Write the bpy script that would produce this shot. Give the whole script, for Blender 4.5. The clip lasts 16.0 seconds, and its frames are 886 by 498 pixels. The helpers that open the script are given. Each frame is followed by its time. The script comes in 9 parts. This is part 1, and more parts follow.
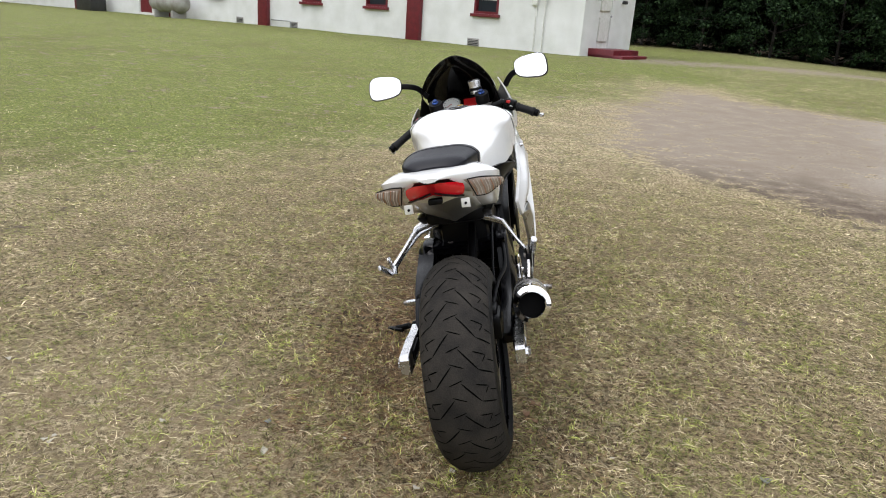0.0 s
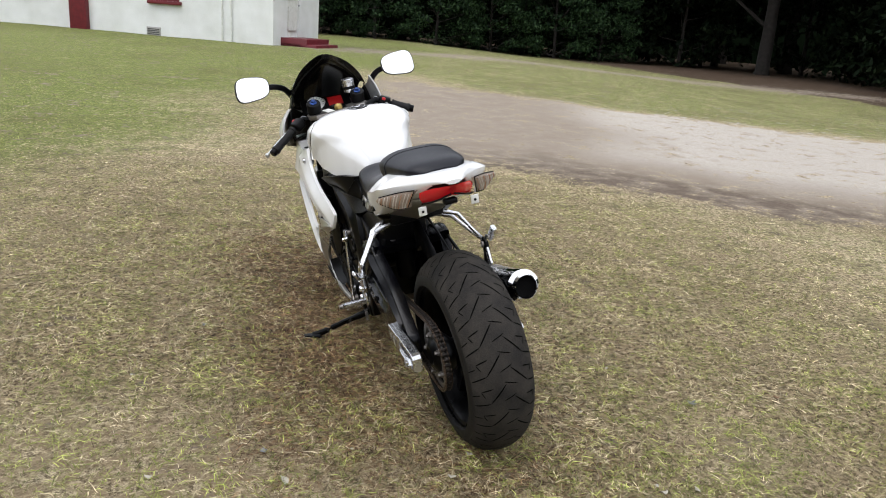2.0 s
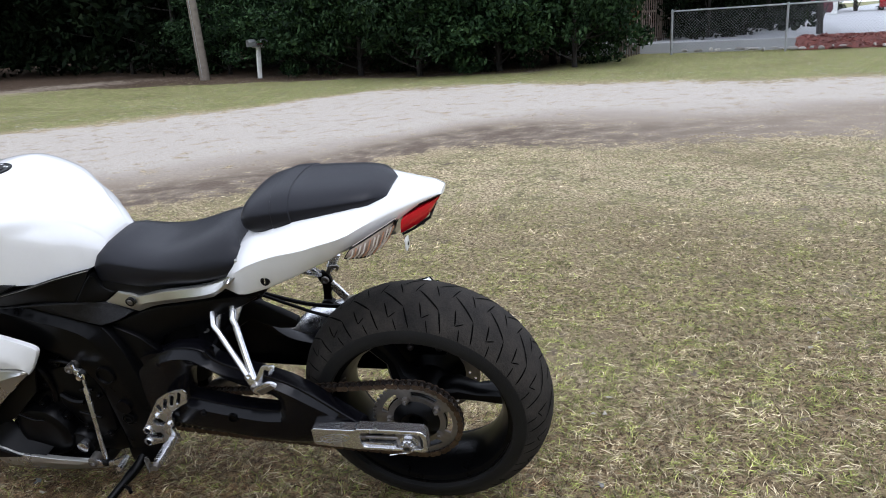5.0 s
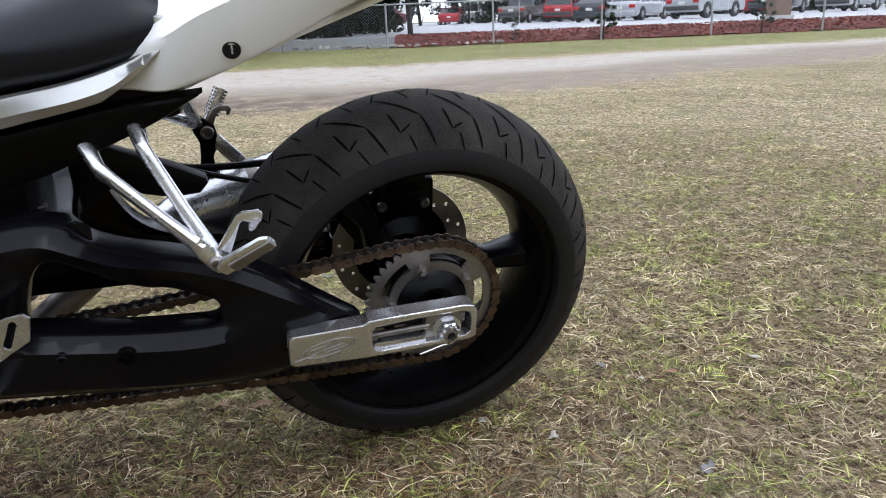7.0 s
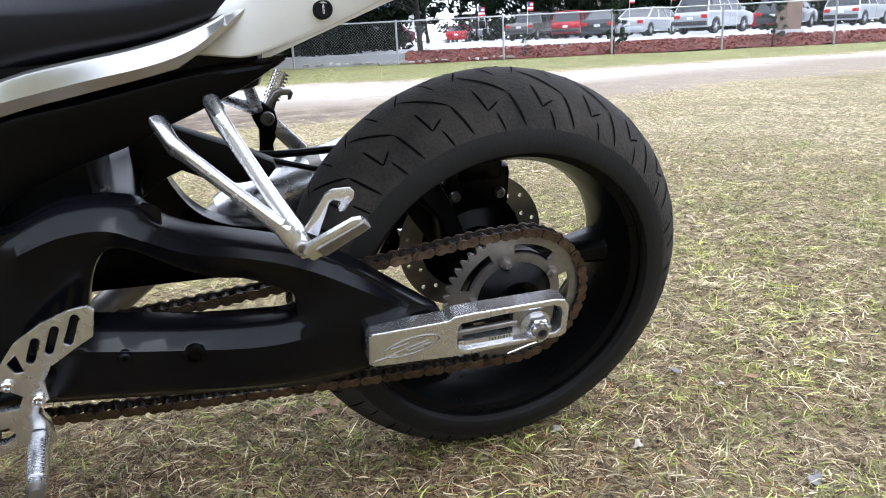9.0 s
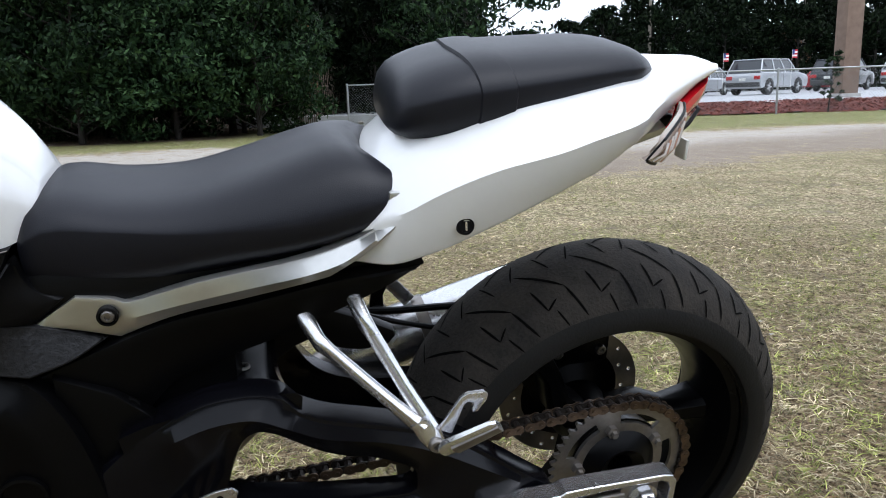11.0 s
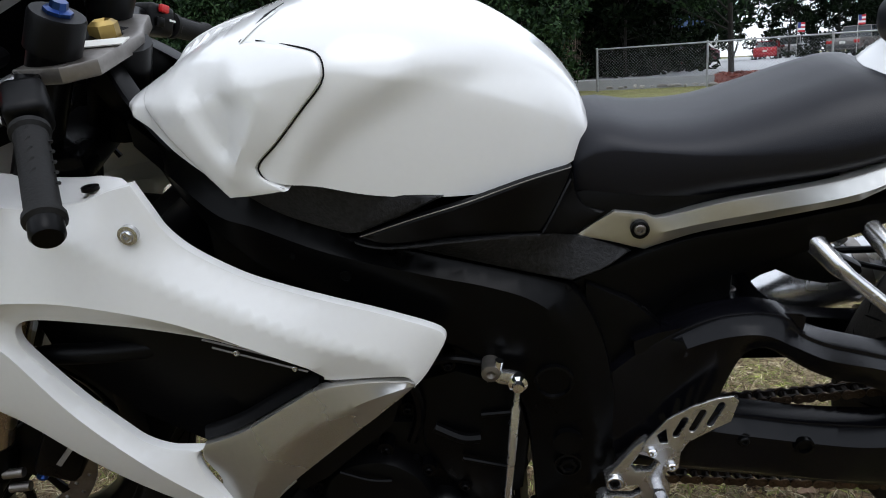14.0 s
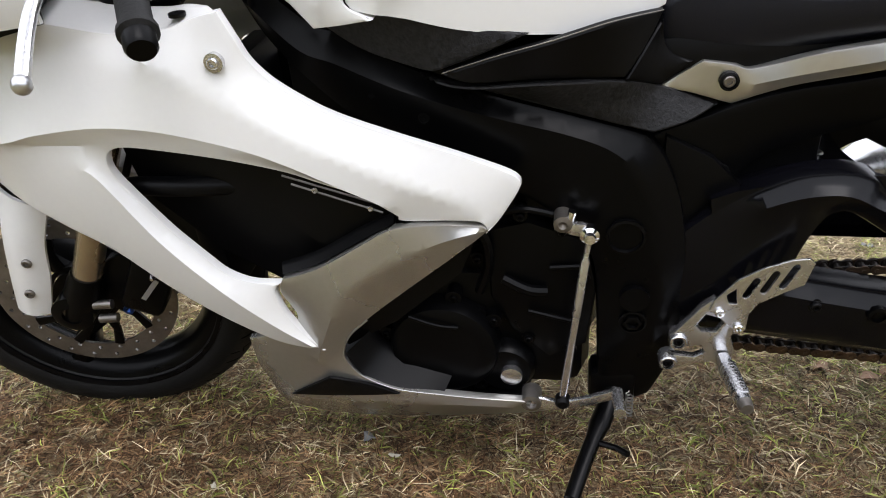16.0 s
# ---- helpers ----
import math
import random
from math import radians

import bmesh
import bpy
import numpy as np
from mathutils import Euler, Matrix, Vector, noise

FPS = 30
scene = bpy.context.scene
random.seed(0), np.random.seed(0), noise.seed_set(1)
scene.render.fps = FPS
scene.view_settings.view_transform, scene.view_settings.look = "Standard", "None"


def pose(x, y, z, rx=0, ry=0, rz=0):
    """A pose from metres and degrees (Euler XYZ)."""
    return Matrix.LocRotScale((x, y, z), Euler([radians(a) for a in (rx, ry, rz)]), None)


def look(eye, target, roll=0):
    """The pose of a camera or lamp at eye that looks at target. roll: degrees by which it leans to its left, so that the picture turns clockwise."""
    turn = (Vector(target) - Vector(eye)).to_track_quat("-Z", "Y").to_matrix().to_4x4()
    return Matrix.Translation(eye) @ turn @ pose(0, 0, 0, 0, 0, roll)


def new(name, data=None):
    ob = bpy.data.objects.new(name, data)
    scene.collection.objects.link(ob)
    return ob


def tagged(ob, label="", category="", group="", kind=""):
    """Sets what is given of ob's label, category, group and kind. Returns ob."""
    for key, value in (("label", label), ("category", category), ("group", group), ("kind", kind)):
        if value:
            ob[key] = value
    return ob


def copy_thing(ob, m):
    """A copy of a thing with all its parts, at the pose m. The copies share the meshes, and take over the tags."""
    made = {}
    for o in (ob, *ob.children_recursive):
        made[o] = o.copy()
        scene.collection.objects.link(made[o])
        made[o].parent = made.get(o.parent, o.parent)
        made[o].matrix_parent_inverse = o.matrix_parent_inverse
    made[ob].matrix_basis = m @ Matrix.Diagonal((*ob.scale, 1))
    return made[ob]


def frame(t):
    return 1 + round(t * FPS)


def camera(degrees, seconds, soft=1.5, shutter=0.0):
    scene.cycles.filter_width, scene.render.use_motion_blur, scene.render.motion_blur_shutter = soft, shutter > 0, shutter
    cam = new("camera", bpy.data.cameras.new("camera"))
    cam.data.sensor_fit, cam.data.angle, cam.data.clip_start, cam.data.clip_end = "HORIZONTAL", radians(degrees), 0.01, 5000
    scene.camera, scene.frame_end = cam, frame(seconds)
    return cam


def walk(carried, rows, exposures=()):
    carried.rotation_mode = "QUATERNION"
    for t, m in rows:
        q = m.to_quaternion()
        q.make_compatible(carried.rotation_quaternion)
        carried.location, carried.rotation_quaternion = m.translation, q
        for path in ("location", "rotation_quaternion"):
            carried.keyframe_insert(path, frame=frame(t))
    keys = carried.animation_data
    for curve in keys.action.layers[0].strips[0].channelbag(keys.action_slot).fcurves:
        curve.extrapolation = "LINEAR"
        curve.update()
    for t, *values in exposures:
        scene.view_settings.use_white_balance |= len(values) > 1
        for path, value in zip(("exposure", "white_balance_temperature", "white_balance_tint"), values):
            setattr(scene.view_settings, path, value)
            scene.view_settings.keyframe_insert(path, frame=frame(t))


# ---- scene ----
from mathutils.geometry import delaunay_2d_cdt

cam = camera(62.0, 16.0, 1.0)

PATH = [
    (0, (0.262, -1.959, 1.298), (-0.065, -0.082, 0.691), 4.0),
    (0.5, (0.063, -1.983, 1.271), (-0.082, -0.083, 0.665), 3.4),
    (1, (-0.167, -1.995, 1.278), (-0.15, -0.106, 0.623), 3.9),
    (1.5, (-0.411, -2.061, 1.281), (-0.113, -0.19, 0.639), 3.3),
    (2, (-0.648, -2.009, 1.281), (-0.146, -0.161, 0.704), 4.5),
    (2.5, (-0.917, -1.84, 1.263), (-0.169, -0.046, 0.794), 1.1),
    (3, (-1.171, -1.666, 1.22), (-0.139, -0.011, 0.778), 0.9),
    (3.5, (-1.375, -1.435, 1.208), (-0.178, 0.082, 0.69), 0.7),
    (4, (-1.49, -1.148, 1.202), (-0.032, 0.115, 0.672), -2.2),
    (4.5, (-1.583, -0.846, 1.201), (0.125, 0.07, 0.707), -4.2),
    (4.7, (-1.585, -0.744, 1.213), (0.173, 0.044, 0.676), -4.0),
    (6.8, (-1.178, 0.183, 0.807), (0.722, -0.068, 0.234), -3.5),
    (7, (-1.176, 0.217, 0.73), (0.695, -0.168, 0.137), -2.4),
    (7.5, (-1.131, 0.274, 0.662), (0.741, -0.169, 0.117), -1.9),
    (8, (-1.099, 0.287, 0.647), (0.774, -0.138, 0.088), -2.8),
    (8.5, (-1.082, 0.294, 0.646), (0.795, -0.099, 0.078), -2.8),
    (9, (-1.078, 0.312, 0.672), (0.809, -0.058, 0.124), -2.8),
    (9.2, (-1.076, 0.322, 0.698), (0.82, -0.048, 0.18), -2.5),
    (11.3, (-1.068, 0.435, 0.855), (0.881, 0.21, 0.466), -1.9),
    (11.5, (-1.076, 0.464, 0.855), (0.877, 0.299, 0.458), -2.2),
    (12, (-1.095, 0.567, 0.858), (0.864, 0.613, 0.455), -4.4),
    (12.5, (-1.128, 0.679, 0.858), (0.811, 0.955, 0.455), -5.3),
    (13, (-1.149, 0.735, 0.844), (0.771, 1.07, 0.395), -4.7),
    (13.5, (-1.154, 0.746, 0.841), (0.76, 1.097, 0.378), -4.1),
    (14, (-1.158, 0.743, 0.827), (0.754, 1.098, 0.362), -3.5),
    (14.5, (-1.169, 0.741, 0.788), (0.697, 1.09, 0.159), -2.7),
    (15, (-1.176, 0.738, 0.766), (0.654, 1.114, 0.051), -2.4),
    (15.5, (-1.181, 0.745, 0.762), (0.632, 1.16, 0.027), -2.1),
    (16, (-1.187, 0.766, 0.759), (0.618, 1.261, 0.054), -2.2),
]
walk(cam, [(t, look(eye, target, roll)) for t, eye, target, roll in PATH], exposures=((0.0, 0.46, 6500, 13), (3.0, 0.50, 6220, 14), (4.7, 0.46, 5900, 15), (7.0, 0.56, 5950, 15), (7.5, 0.86, 5950, 15), (8.0, 1.08, 5920, 15), (9.2, 1.22, 5850, 14), (11.3, 0.3, 5950, 12), (12.5, 0.13, 6020, 11), (13.5, 0.16, 6080, 12), (14.3, 0.18, 6150, 12), (15.0, 0.56, 6300, 15), (16.0, 0.88, 6420, 15)))

# ==== world, sun and exposure ====
world = bpy.data.worlds.new("sky")
scene.world = world
world.use_nodes = True
wt = world.node_tree
wt.nodes.clear()
w_out = wt.nodes.new("ShaderNodeOutputWorld")
w_bg = wt.nodes.new("ShaderNodeBackground")
w_sky = wt.nodes.new("ShaderNodeTexSky")
w_sky.sky_type = "NISHITA"
w_sky.sun_disc = False
w_sky.sun_elevation, w_sky.sun_rotation = radians(55), radians(120)
w_mix = wt.nodes.new("ShaderNodeMix")
w_mix.data_type = "RGBA"
w_mix.inputs[0].default_value = 0.9
w_mix.inputs[7].default_value = (8.6, 9.0, 9.4, 1)
wt.links.new(w_sky.outputs[0], w_mix.inputs[6])
wt.links.new(w_mix.outputs[2], w_bg.inputs[0])
w_bg.inputs[1].default_value = 0.15
wt.links.new(w_bg.outputs[0], w_out.inputs[0])
sun = new("sun", bpy.data.lights.new("sun", "SUN"))
sun.data.energy, sun.data.angle, sun.data.color = 1.0, radians(35), (1.0, 0.98, 0.96)
sun.matrix_world = look((-6, -4, 14), (0, 0, 0))


# ==== materials ====
def material(name, c1, c2=None, scale=8.0, rough=0.5, metal=0.0, bump=0.0, bscale=120.0, coat=0.0, rvar=0.1, spec=0.5, vary=0.0):
    """A principled material with colour and gloss varied by noise at two scales, and fine relief."""
    m = bpy.data.materials.new(name)
    m.use_nodes = True
    nt = m.node_tree
    p = nt.nodes["Principled BSDF"]
    p.inputs["Metallic"].default_value = metal
    p.inputs["Coat Weight"].default_value = coat
    p.inputs["Coat Roughness"].default_value = 0.05
    p.inputs["Specular IOR Level"].default_value = spec
    c2 = c2 or tuple(x * 0.85 for x in c1)
    tc = nt.nodes.new("ShaderNodeTexCoord")
    n1 = nt.nodes.new("ShaderNodeTexNoise")
    n1.inputs["Scale"].default_value, n1.inputs["Detail"].default_value = scale, 6
    n2 = nt.nodes.new("ShaderNodeTexNoise")
    n2.inputs["Scale"].default_value, n2.inputs["Detail"].default_value = bscale, 4
    for n in (n1, n2):
        nt.links.new(tc.outputs["Object"], n.inputs["Vector"])
    add = nt.nodes.new("ShaderNodeMath")
    add.operation = "MULTIPLY_ADD"
    nt.links.new(n2.outputs[0], add.inputs[0])
    add.inputs[1].default_value = 0.35
    nt.links.new(n1.outputs[0], add.inputs[2])
    ramp = nt.nodes.new("ShaderNodeMapRange")
    ramp.inputs[1].default_value, ramp.inputs[2].default_value = 0.4, 0.95
    nt.links.new(add.outputs[0], ramp.inputs[0])
    mix = nt.nodes.new("ShaderNodeMix")
    mix.data_type = "RGBA"
    mix.inputs[6].default_value, mix.inputs[7].default_value = (*c1, 1), (*c2, 1)
    nt.links.new(ramp.outputs[0], mix.inputs[0])
    col = mix.outputs[2]
    if vary:
        oi = nt.nodes.new("ShaderNodeObjectInfo")
        hs = nt.nodes.new("ShaderNodeHueSaturation")
        mr = nt.nodes.new("ShaderNodeMapRange")
        mr.inputs[3].default_value, mr.inputs[4].default_value = 1 - vary, 1 + vary
        nt.links.new(oi.outputs["Random"], mr.inputs[0])
        nt.links.new(mr.outputs[0], hs.inputs["Value"])
        nt.links.new(col, hs.inputs["Color"])
        col = hs.outputs[0]
    nt.links.new(col, p.inputs["Base Color"])
    rr = nt.nodes.new("ShaderNodeMapRange")
    rr.inputs[3].default_value, rr.inputs[4].default_value = max(0.02, rough - rvar), min(1, rough + rvar)
    nt.links.new(n1.outputs[0], rr.inputs[0])
    nt.links.new(rr.outputs[0], p.inputs["Roughness"])
    if bump:
        b = nt.nodes.new("ShaderNodeBump")
        b.inputs["Strength"].default_value, b.inputs["Distance"].default_value = min(1, bump), 0.5 / bscale
        nt.links.new(n2.outputs[0], b.inputs["Height"])
        nt.links.new(b.outputs[0], p.inputs["Normal"])
    return m


def foliage(name, c1, c2, c3, spec=0.3, tufts=0.0):
    """Leaves that differ one from another by island."""
    m = bpy.data.materials.new(name)
    m.use_nodes = True
    nt = m.node_tree
    p = nt.nodes["Principled BSDF"]
    g = nt.nodes.new("ShaderNodeNewGeometry")
    r = nt.nodes.new("ShaderNodeValToRGB")
    r.color_ramp.elements[0].color, r.color_ramp.elements[1].color = (*c1, 1), (*c3, 1)
    e = r.color_ramp.elements.new(0.55)
    e.color = (*c2, 1)
    nt.links.new(g.outputs["Random Per Island"], r.inputs[0])
    oi = nt.nodes.new("ShaderNodeObjectInfo")
    hs = nt.nodes.new("ShaderNodeHueSaturation")
    mr = nt.nodes.new("ShaderNodeMapRange")
    mr.inputs[3].default_value, mr.inputs[4].default_value = 0.75, 1.25
    nt.links.new(oi.outputs["Random"], mr.inputs[0])
    nt.links.new(mr.outputs[0], hs.inputs["Value"])
    nt.links.new(r.outputs[0], hs.inputs["Color"])
    col = hs.outputs[0]
    if tufts:
        tc = nt.nodes.new("ShaderNodeTexCoord")
        for scale, low, high in ((26.0, 1 - tufts, 1 + tufts), (3.2, 1 - 0.45 * tufts, 1 + 0.45 * tufts)):
            n = nt.nodes.new("ShaderNodeTexNoise")
            n.inputs["Scale"].default_value, n.inputs["Detail"].default_value = scale, 3
            nt.links.new(tc.outputs["Object"], n.inputs["Vector"])
            mr = nt.nodes.new("ShaderNodeMapRange")
            mr.inputs[1].default_value, mr.inputs[2].default_value = 0.34, 0.66
            mr.inputs[3].default_value, mr.inputs[4].default_value = low, high
            nt.links.new(n.outputs[0], mr.inputs[0])
            hue = nt.nodes.new("ShaderNodeHueSaturation")
            nt.links.new(mr.outputs[0], hue.inputs["Value"])
            nt.links.new(col, hue.inputs["Color"])
            col = hue.outputs[0]
    nt.links.new(col, p.inputs["Base Color"])
    p.inputs["Roughness"].default_value = 0.6
    p.inputs["Specular IOR Level"].default_value = spec
    return m


M_wall = material("painted_block", (0.78, 0.79, 0.78), (0.62, 0.63, 0.60), 1.6, 0.7, bump=0.3, bscale=30)
M_redtrim = material("red_trim_paint", (0.16, 0.012, 0.02), (0.10, 0.01, 0.015), 6, 0.5)
M_roof = material("roof_shingle", (0.10, 0.095, 0.09), (0.06, 0.06, 0.06), 5, 0.9, bump=0.5, bscale=20)
M_concrete = material("concrete", (0.42, 0.41, 0.39), (0.30, 0.29, 0.27), 4, 0.85, bump=0.3, bscale=60)
M_asphalt = material("lot_surface", (0.40, 0.41, 0.42), (0.32, 0.33, 0.34), 1.5, 0.6, bump=0.2, bscale=60)
M_darkglass = material("window_glass", (0.02, 0.025, 0.03), (0.03, 0.035, 0.04), 1, 0.06, spec=0.6)
M_wood = material("weathered_pole", (0.22, 0.19, 0.15), (0.14, 0.12, 0.10), 9, 0.85, bump=0.5, bscale=50)
M_bark = material("bark", (0.026, 0.021, 0.017), (0.012, 0.010, 0.008), 6, 0.95, bump=0.8, bscale=25)
M_whitewood = material("white_painted_wood", (0.75, 0.75, 0.72), (0.55, 0.55, 0.5), 7, 0.6, bump=0.2, bscale=40)
M_galv = material("galvanised_steel", (0.45, 0.46, 0.47), (0.33, 0.34, 0.35), 12, 0.45, metal=0.7)
M_mulch = material("red_mulch", (0.20, 0.055, 0.04), (0.10, 0.03, 0.025), 9, 0.95, bump=1.0, bscale=18)
M_rubber_far = material("car_tyre", (0.02, 0.02, 0.02), (0.03, 0.03, 0.03), 10, 0.8)
M_rock = material("grey_rock", (0.45, 0.43, 0.40), (0.28, 0.26, 0.24), 6, 0.9, bump=0.6, bscale=25, vary=0.3)
M_oldtank = material("weathered_silver_tank", (0.42, 0.42, 0.40), (0.22, 0.20, 0.17), 3, 0.6, metal=0.2)
M_darkmetal = material("dark_painted_metal", (0.04, 0.04, 0.04), (0.02, 0.02, 0.02), 6, 0.5)
M_fencewood = material("old_fence_board", (0.16, 0.12, 0.09), (0.08, 0.06, 0.05), 7, 0.9, bump=0.5, bscale=40)
# the wood's deep shade is put into these near-black leaf colours
M_leaf_dark = foliage("shade_dark_leaves", (0.002, 0.0042, 0.002), (0.0045, 0.009, 0.0038), (0.012, 0.019, 0.008), 0.03)
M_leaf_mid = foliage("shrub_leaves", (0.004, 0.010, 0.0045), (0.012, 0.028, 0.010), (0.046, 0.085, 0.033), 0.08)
M_leaf_autumn = foliage("autumn_leaves", (0.07, 0.03, 0.015), (0.13, 0.06, 0.025), (0.20, 0.10, 0.04))


# ==== building helpers ====
def mesh_of(name, bm, mats, smooth=False, normals=True):
    if normals:
        bmesh.ops.recalc_face_normals(bm, faces=bm.faces)
    me = bpy.data.meshes.new(name)
    bm.to_mesh(me)
    bm.free()
    for m in mats if isinstance(mats, (list, tuple)) else [mats]:
        me.materials.append(m)
    if smooth:
        me.polygons.foreach_set("use_smooth", [True] * len(me.polygons))
        me.set_sharp_from_angle(angle=radians(38))
    return me


def part(name, bm, mat, parent, label="", smooth=True, kind=""):
    ob = new(name, mesh_of(name, bm, mat, smooth))
    ob.parent = parent
    return tagged(ob, label, kind=kind)


def thing(name, label, category, m=None, group="", kind=""):
    ob = new(name)
    ob.empty_display_size = 0.1
    if m is not None:
        ob.matrix_world = m
    return tagged(ob, label, category, group, kind)


def box(bm, lo, hi, bevel=0.0, m=None, seg=2):
    """Adds a box with rounded edges to bm."""
    r = bmesh.ops.create_cube(bm, size=1)
    vs = r["verts"]
    c, s = [(a + b) / 2 for a, b in zip(lo, hi)], [b - a for a, b in zip(lo, hi)]
    for v in vs:
        v.co = Vector((c[0] + v.co.x * s[0], c[1] + v.co.y * s[1], c[2] + v.co.z * s[2]))
    if bevel:
        es = list({e for v in vs for e in v.link_edges})
        q = bmesh.ops.bevel(bm, geom=es, offset=bevel, segments=seg, affect="EDGES", profile=0.5)
        vs = list({v for f in q["faces"] for v in f.verts} | {v for v in vs if v.is_valid})
    if m is not None:
        bmesh.ops.transform(bm, matrix=m, verts=vs)
    return bm


def tube(bm, pts, radii, n=10, caps=True, flat=None):
    """Sweeps a round or flattened section along points. radii: one a point, or (side, up) pairs."""
    pts = [Vector(p) for p in pts]
    rings = []
    for i, p in enumerate(pts):
        t = (pts[min(i + 1, len(pts) - 1)] - pts[max(i - 1, 0)]).normalized()
        ref = Vector(flat) if flat else (Vector((1, 0, 0)) if abs(t.x) < 0.9 else Vector((0, 0, 1)))
        s = (ref - t * ref.dot(t)).normalized()
        u = t.cross(s)
        r = radii[i] if isinstance(radii, (list, tuple)) else radii
        a, b = r if isinstance(r, (list, tuple)) else (r, r)
        ex = 1.0 if not flat else 0.6
        ring = []
        for k in range(n):
            th = 2 * math.pi * (k + 0.5) / n
            c, d = math.cos(th), math.sin(th)
            ring.append(bm.verts.new(p + s * (a * math.copysign(abs(c) ** ex, c)) + u * (b * math.copysign(abs(d) ** ex, d))))
        rings.append(ring)
    for q, r in zip(rings, rings[1:]):
        for k in range(n):
            bm.faces.new((q[k], q[(k + 1) % n], r[(k + 1) % n], r[k]))
    if caps:
        bm.faces.new(rings[0][::-1])
        bm.faces.new(rings[-1])
    return bm


def lathe(bm, profile, n=32, centre=(0, 0, 0), axis="x", closed=False):
    """Turns a profile of (radius, along) about an axis through centre."""
    rings = []
    for r, a in profile:
        ring = []
        for k in range(n):
            th = 2 * math.pi * k / n
            c, s = r * math.cos(th), r * math.sin(th)
            v = {"x": (a, c, s), "y": (c, a, s), "z": (c, s, a)}[axis]
            ring.append(bm.verts.new(Vector(centre) + Vector(v)))
        rings.append(ring)
    pairs = list(zip(rings, rings[1:])) + ([(rings[-1], rings[0])] if closed else [])
    for q, r in pairs:
        for k in range(n):
            bm.faces.new((q[k], q[(k + 1) % n], r[(k + 1) % n], r[k]))
    if not closed:
        for ring, (r, a) in ((rings[0], profile[0]), (rings[-1], profile[-1])):
            if r > 1e-4:
                bm.faces.new(ring)
    return bm


def plate(bm, outline, holes=(), lo=0.0, hi=0.01, axes="yz", bevel=0.0):
    """A flat plate cut from an outline with holes; the outline lies in the given axes, and the plate runs from lo to hi along the third."""
    def put(a, b, c):
        return {"yz": (c, a, b), "xz": (a, c, b), "xy": (a, b, c)}[axes]
    es = []
    for loop in (outline, *holes):
        vs = [bm.verts.new(put(a, b, lo)) for a, b in loop]
        es += [bm.edges.new((vs[i], vs[(i + 1) % len(vs)])) for i in range(len(vs))]
    fs = [g for g in bmesh.ops.triangle_fill(bm, use_beauty=True, use_dissolve=False, edges=es)["geom"] if isinstance(g, bmesh.types.BMFace)]
    d = Vector(put(0, 0, hi - lo))
    ex = bmesh.ops.extrude_face_region(bm, geom=fs)
    nv = [g for g in ex["geom"] if isinstance(g, bmesh.types.BMVert)]
    bmesh.ops.translate(bm, verts=nv, vec=d)
    if bevel:
        bmesh.ops.recalc_face_normals(bm, faces=bm.faces)
        sharp = [g for g in bm.edges if len(g.link_faces) == 2 and abs(g.calc_face_angle(0.0) - math.pi / 2) < 0.3 and abs((g.verts[0].co - g.verts[1].co).normalized().dot(d.normalized())) < 0.1]
        bmesh.ops.bevel(bm, geom=sharp, offset=bevel, segments=2, affect="EDGES", profile=0.5, clamp_overlap=True)
    return bm


def smooth_line(pts, n):
    """n points along a smooth curve through pts."""
    P = [Vector(p) for p in pts]
    L = [0.0]
    for a, b in zip(P, P[1:]):
        L.append(L[-1] + (b - a).length)
    out = []
    for k in range(n):
        s = L[-1] * k / (n - 1)
        i = max(0, min(len(P) - 2, next((j for j in range(len(P) - 1) if L[j + 1] >= s - 1e-9), len(P) - 2)))
        u = (s - L[i]) / max(1e-9, L[i + 1] - L[i])
        p0, p1, p2, p3 = P[max(0, i - 1)], P[i], P[i + 1], P[min(len(P) - 1, i + 2)]
        out.append(0.5 * ((2 * p1) + (p2 - p0) * u + (2 * p0 - 5 * p1 + 4 * p2 - p3) * u * u + (3 * p1 - p0 - 3 * p2 + p3) * u ** 3))
    return out


# ==== ground ====
def sstep(a, b, x):
    u = np.clip((x - a) / (b - a), 0, 1)
    return u * u * (3 - 2 * u)


def ground_height(x, y):
    x, y = np.asarray(x, float), np.asarray(y, float)
    z = 0.36 * sstep(5, 20, y) * (1 - sstep(6, 16, x)) * (1 - 0.6 * sstep(14, 30, -x))
    z = z + 0.06 * sstep(10, 20, x) * sstep(6, 14, y)
    return z + 0.010 * np.sin(1.7 * x + 0.6) * np.sin(1.3 * y) * sstep(2.5, 5, np.hypot(x, y - 0.7))


def wobble(x, y):
    return 0.5 * np.sin(0.9 * x + 1.3) * np.cos(0.7 * y) + 0.35 * np.sin(2.1 * y + 0.4 * x) + 0.2 * np.sin(3.7 * x - 1.9 * y)


def near_edge(y):
    """Edge of the drive towards the machine."""
    return np.interp(y, [-40, -8, -2.4, 0.4, 1.6, 2.2, 2.7, 3.1, 3.6, 4.0, 4.7, 5.5, 8, 10.5, 14, 20], [16, 8.0, 6.2, 5.9, 5.8, 5.3, 4.4, 3.6, 3.1, 2.6, 1.8, 1.0, 0.9, 1.3, 2.5, 6])


def far_edge(y):
    return np.interp(y, [-40, -12, -2, 0.7, 4.0, 5.8, 6.6, 7.1, 8.4, 9.4, 10.0, 11.2, 12.5, 14.5, 20], [21, 12.3, 11.9, 12.7, 13.1, 12.6, 11.0, 9.7, 8.3, 6.8, 5.4, 4.0, 2.6, 1.6, 1.0])


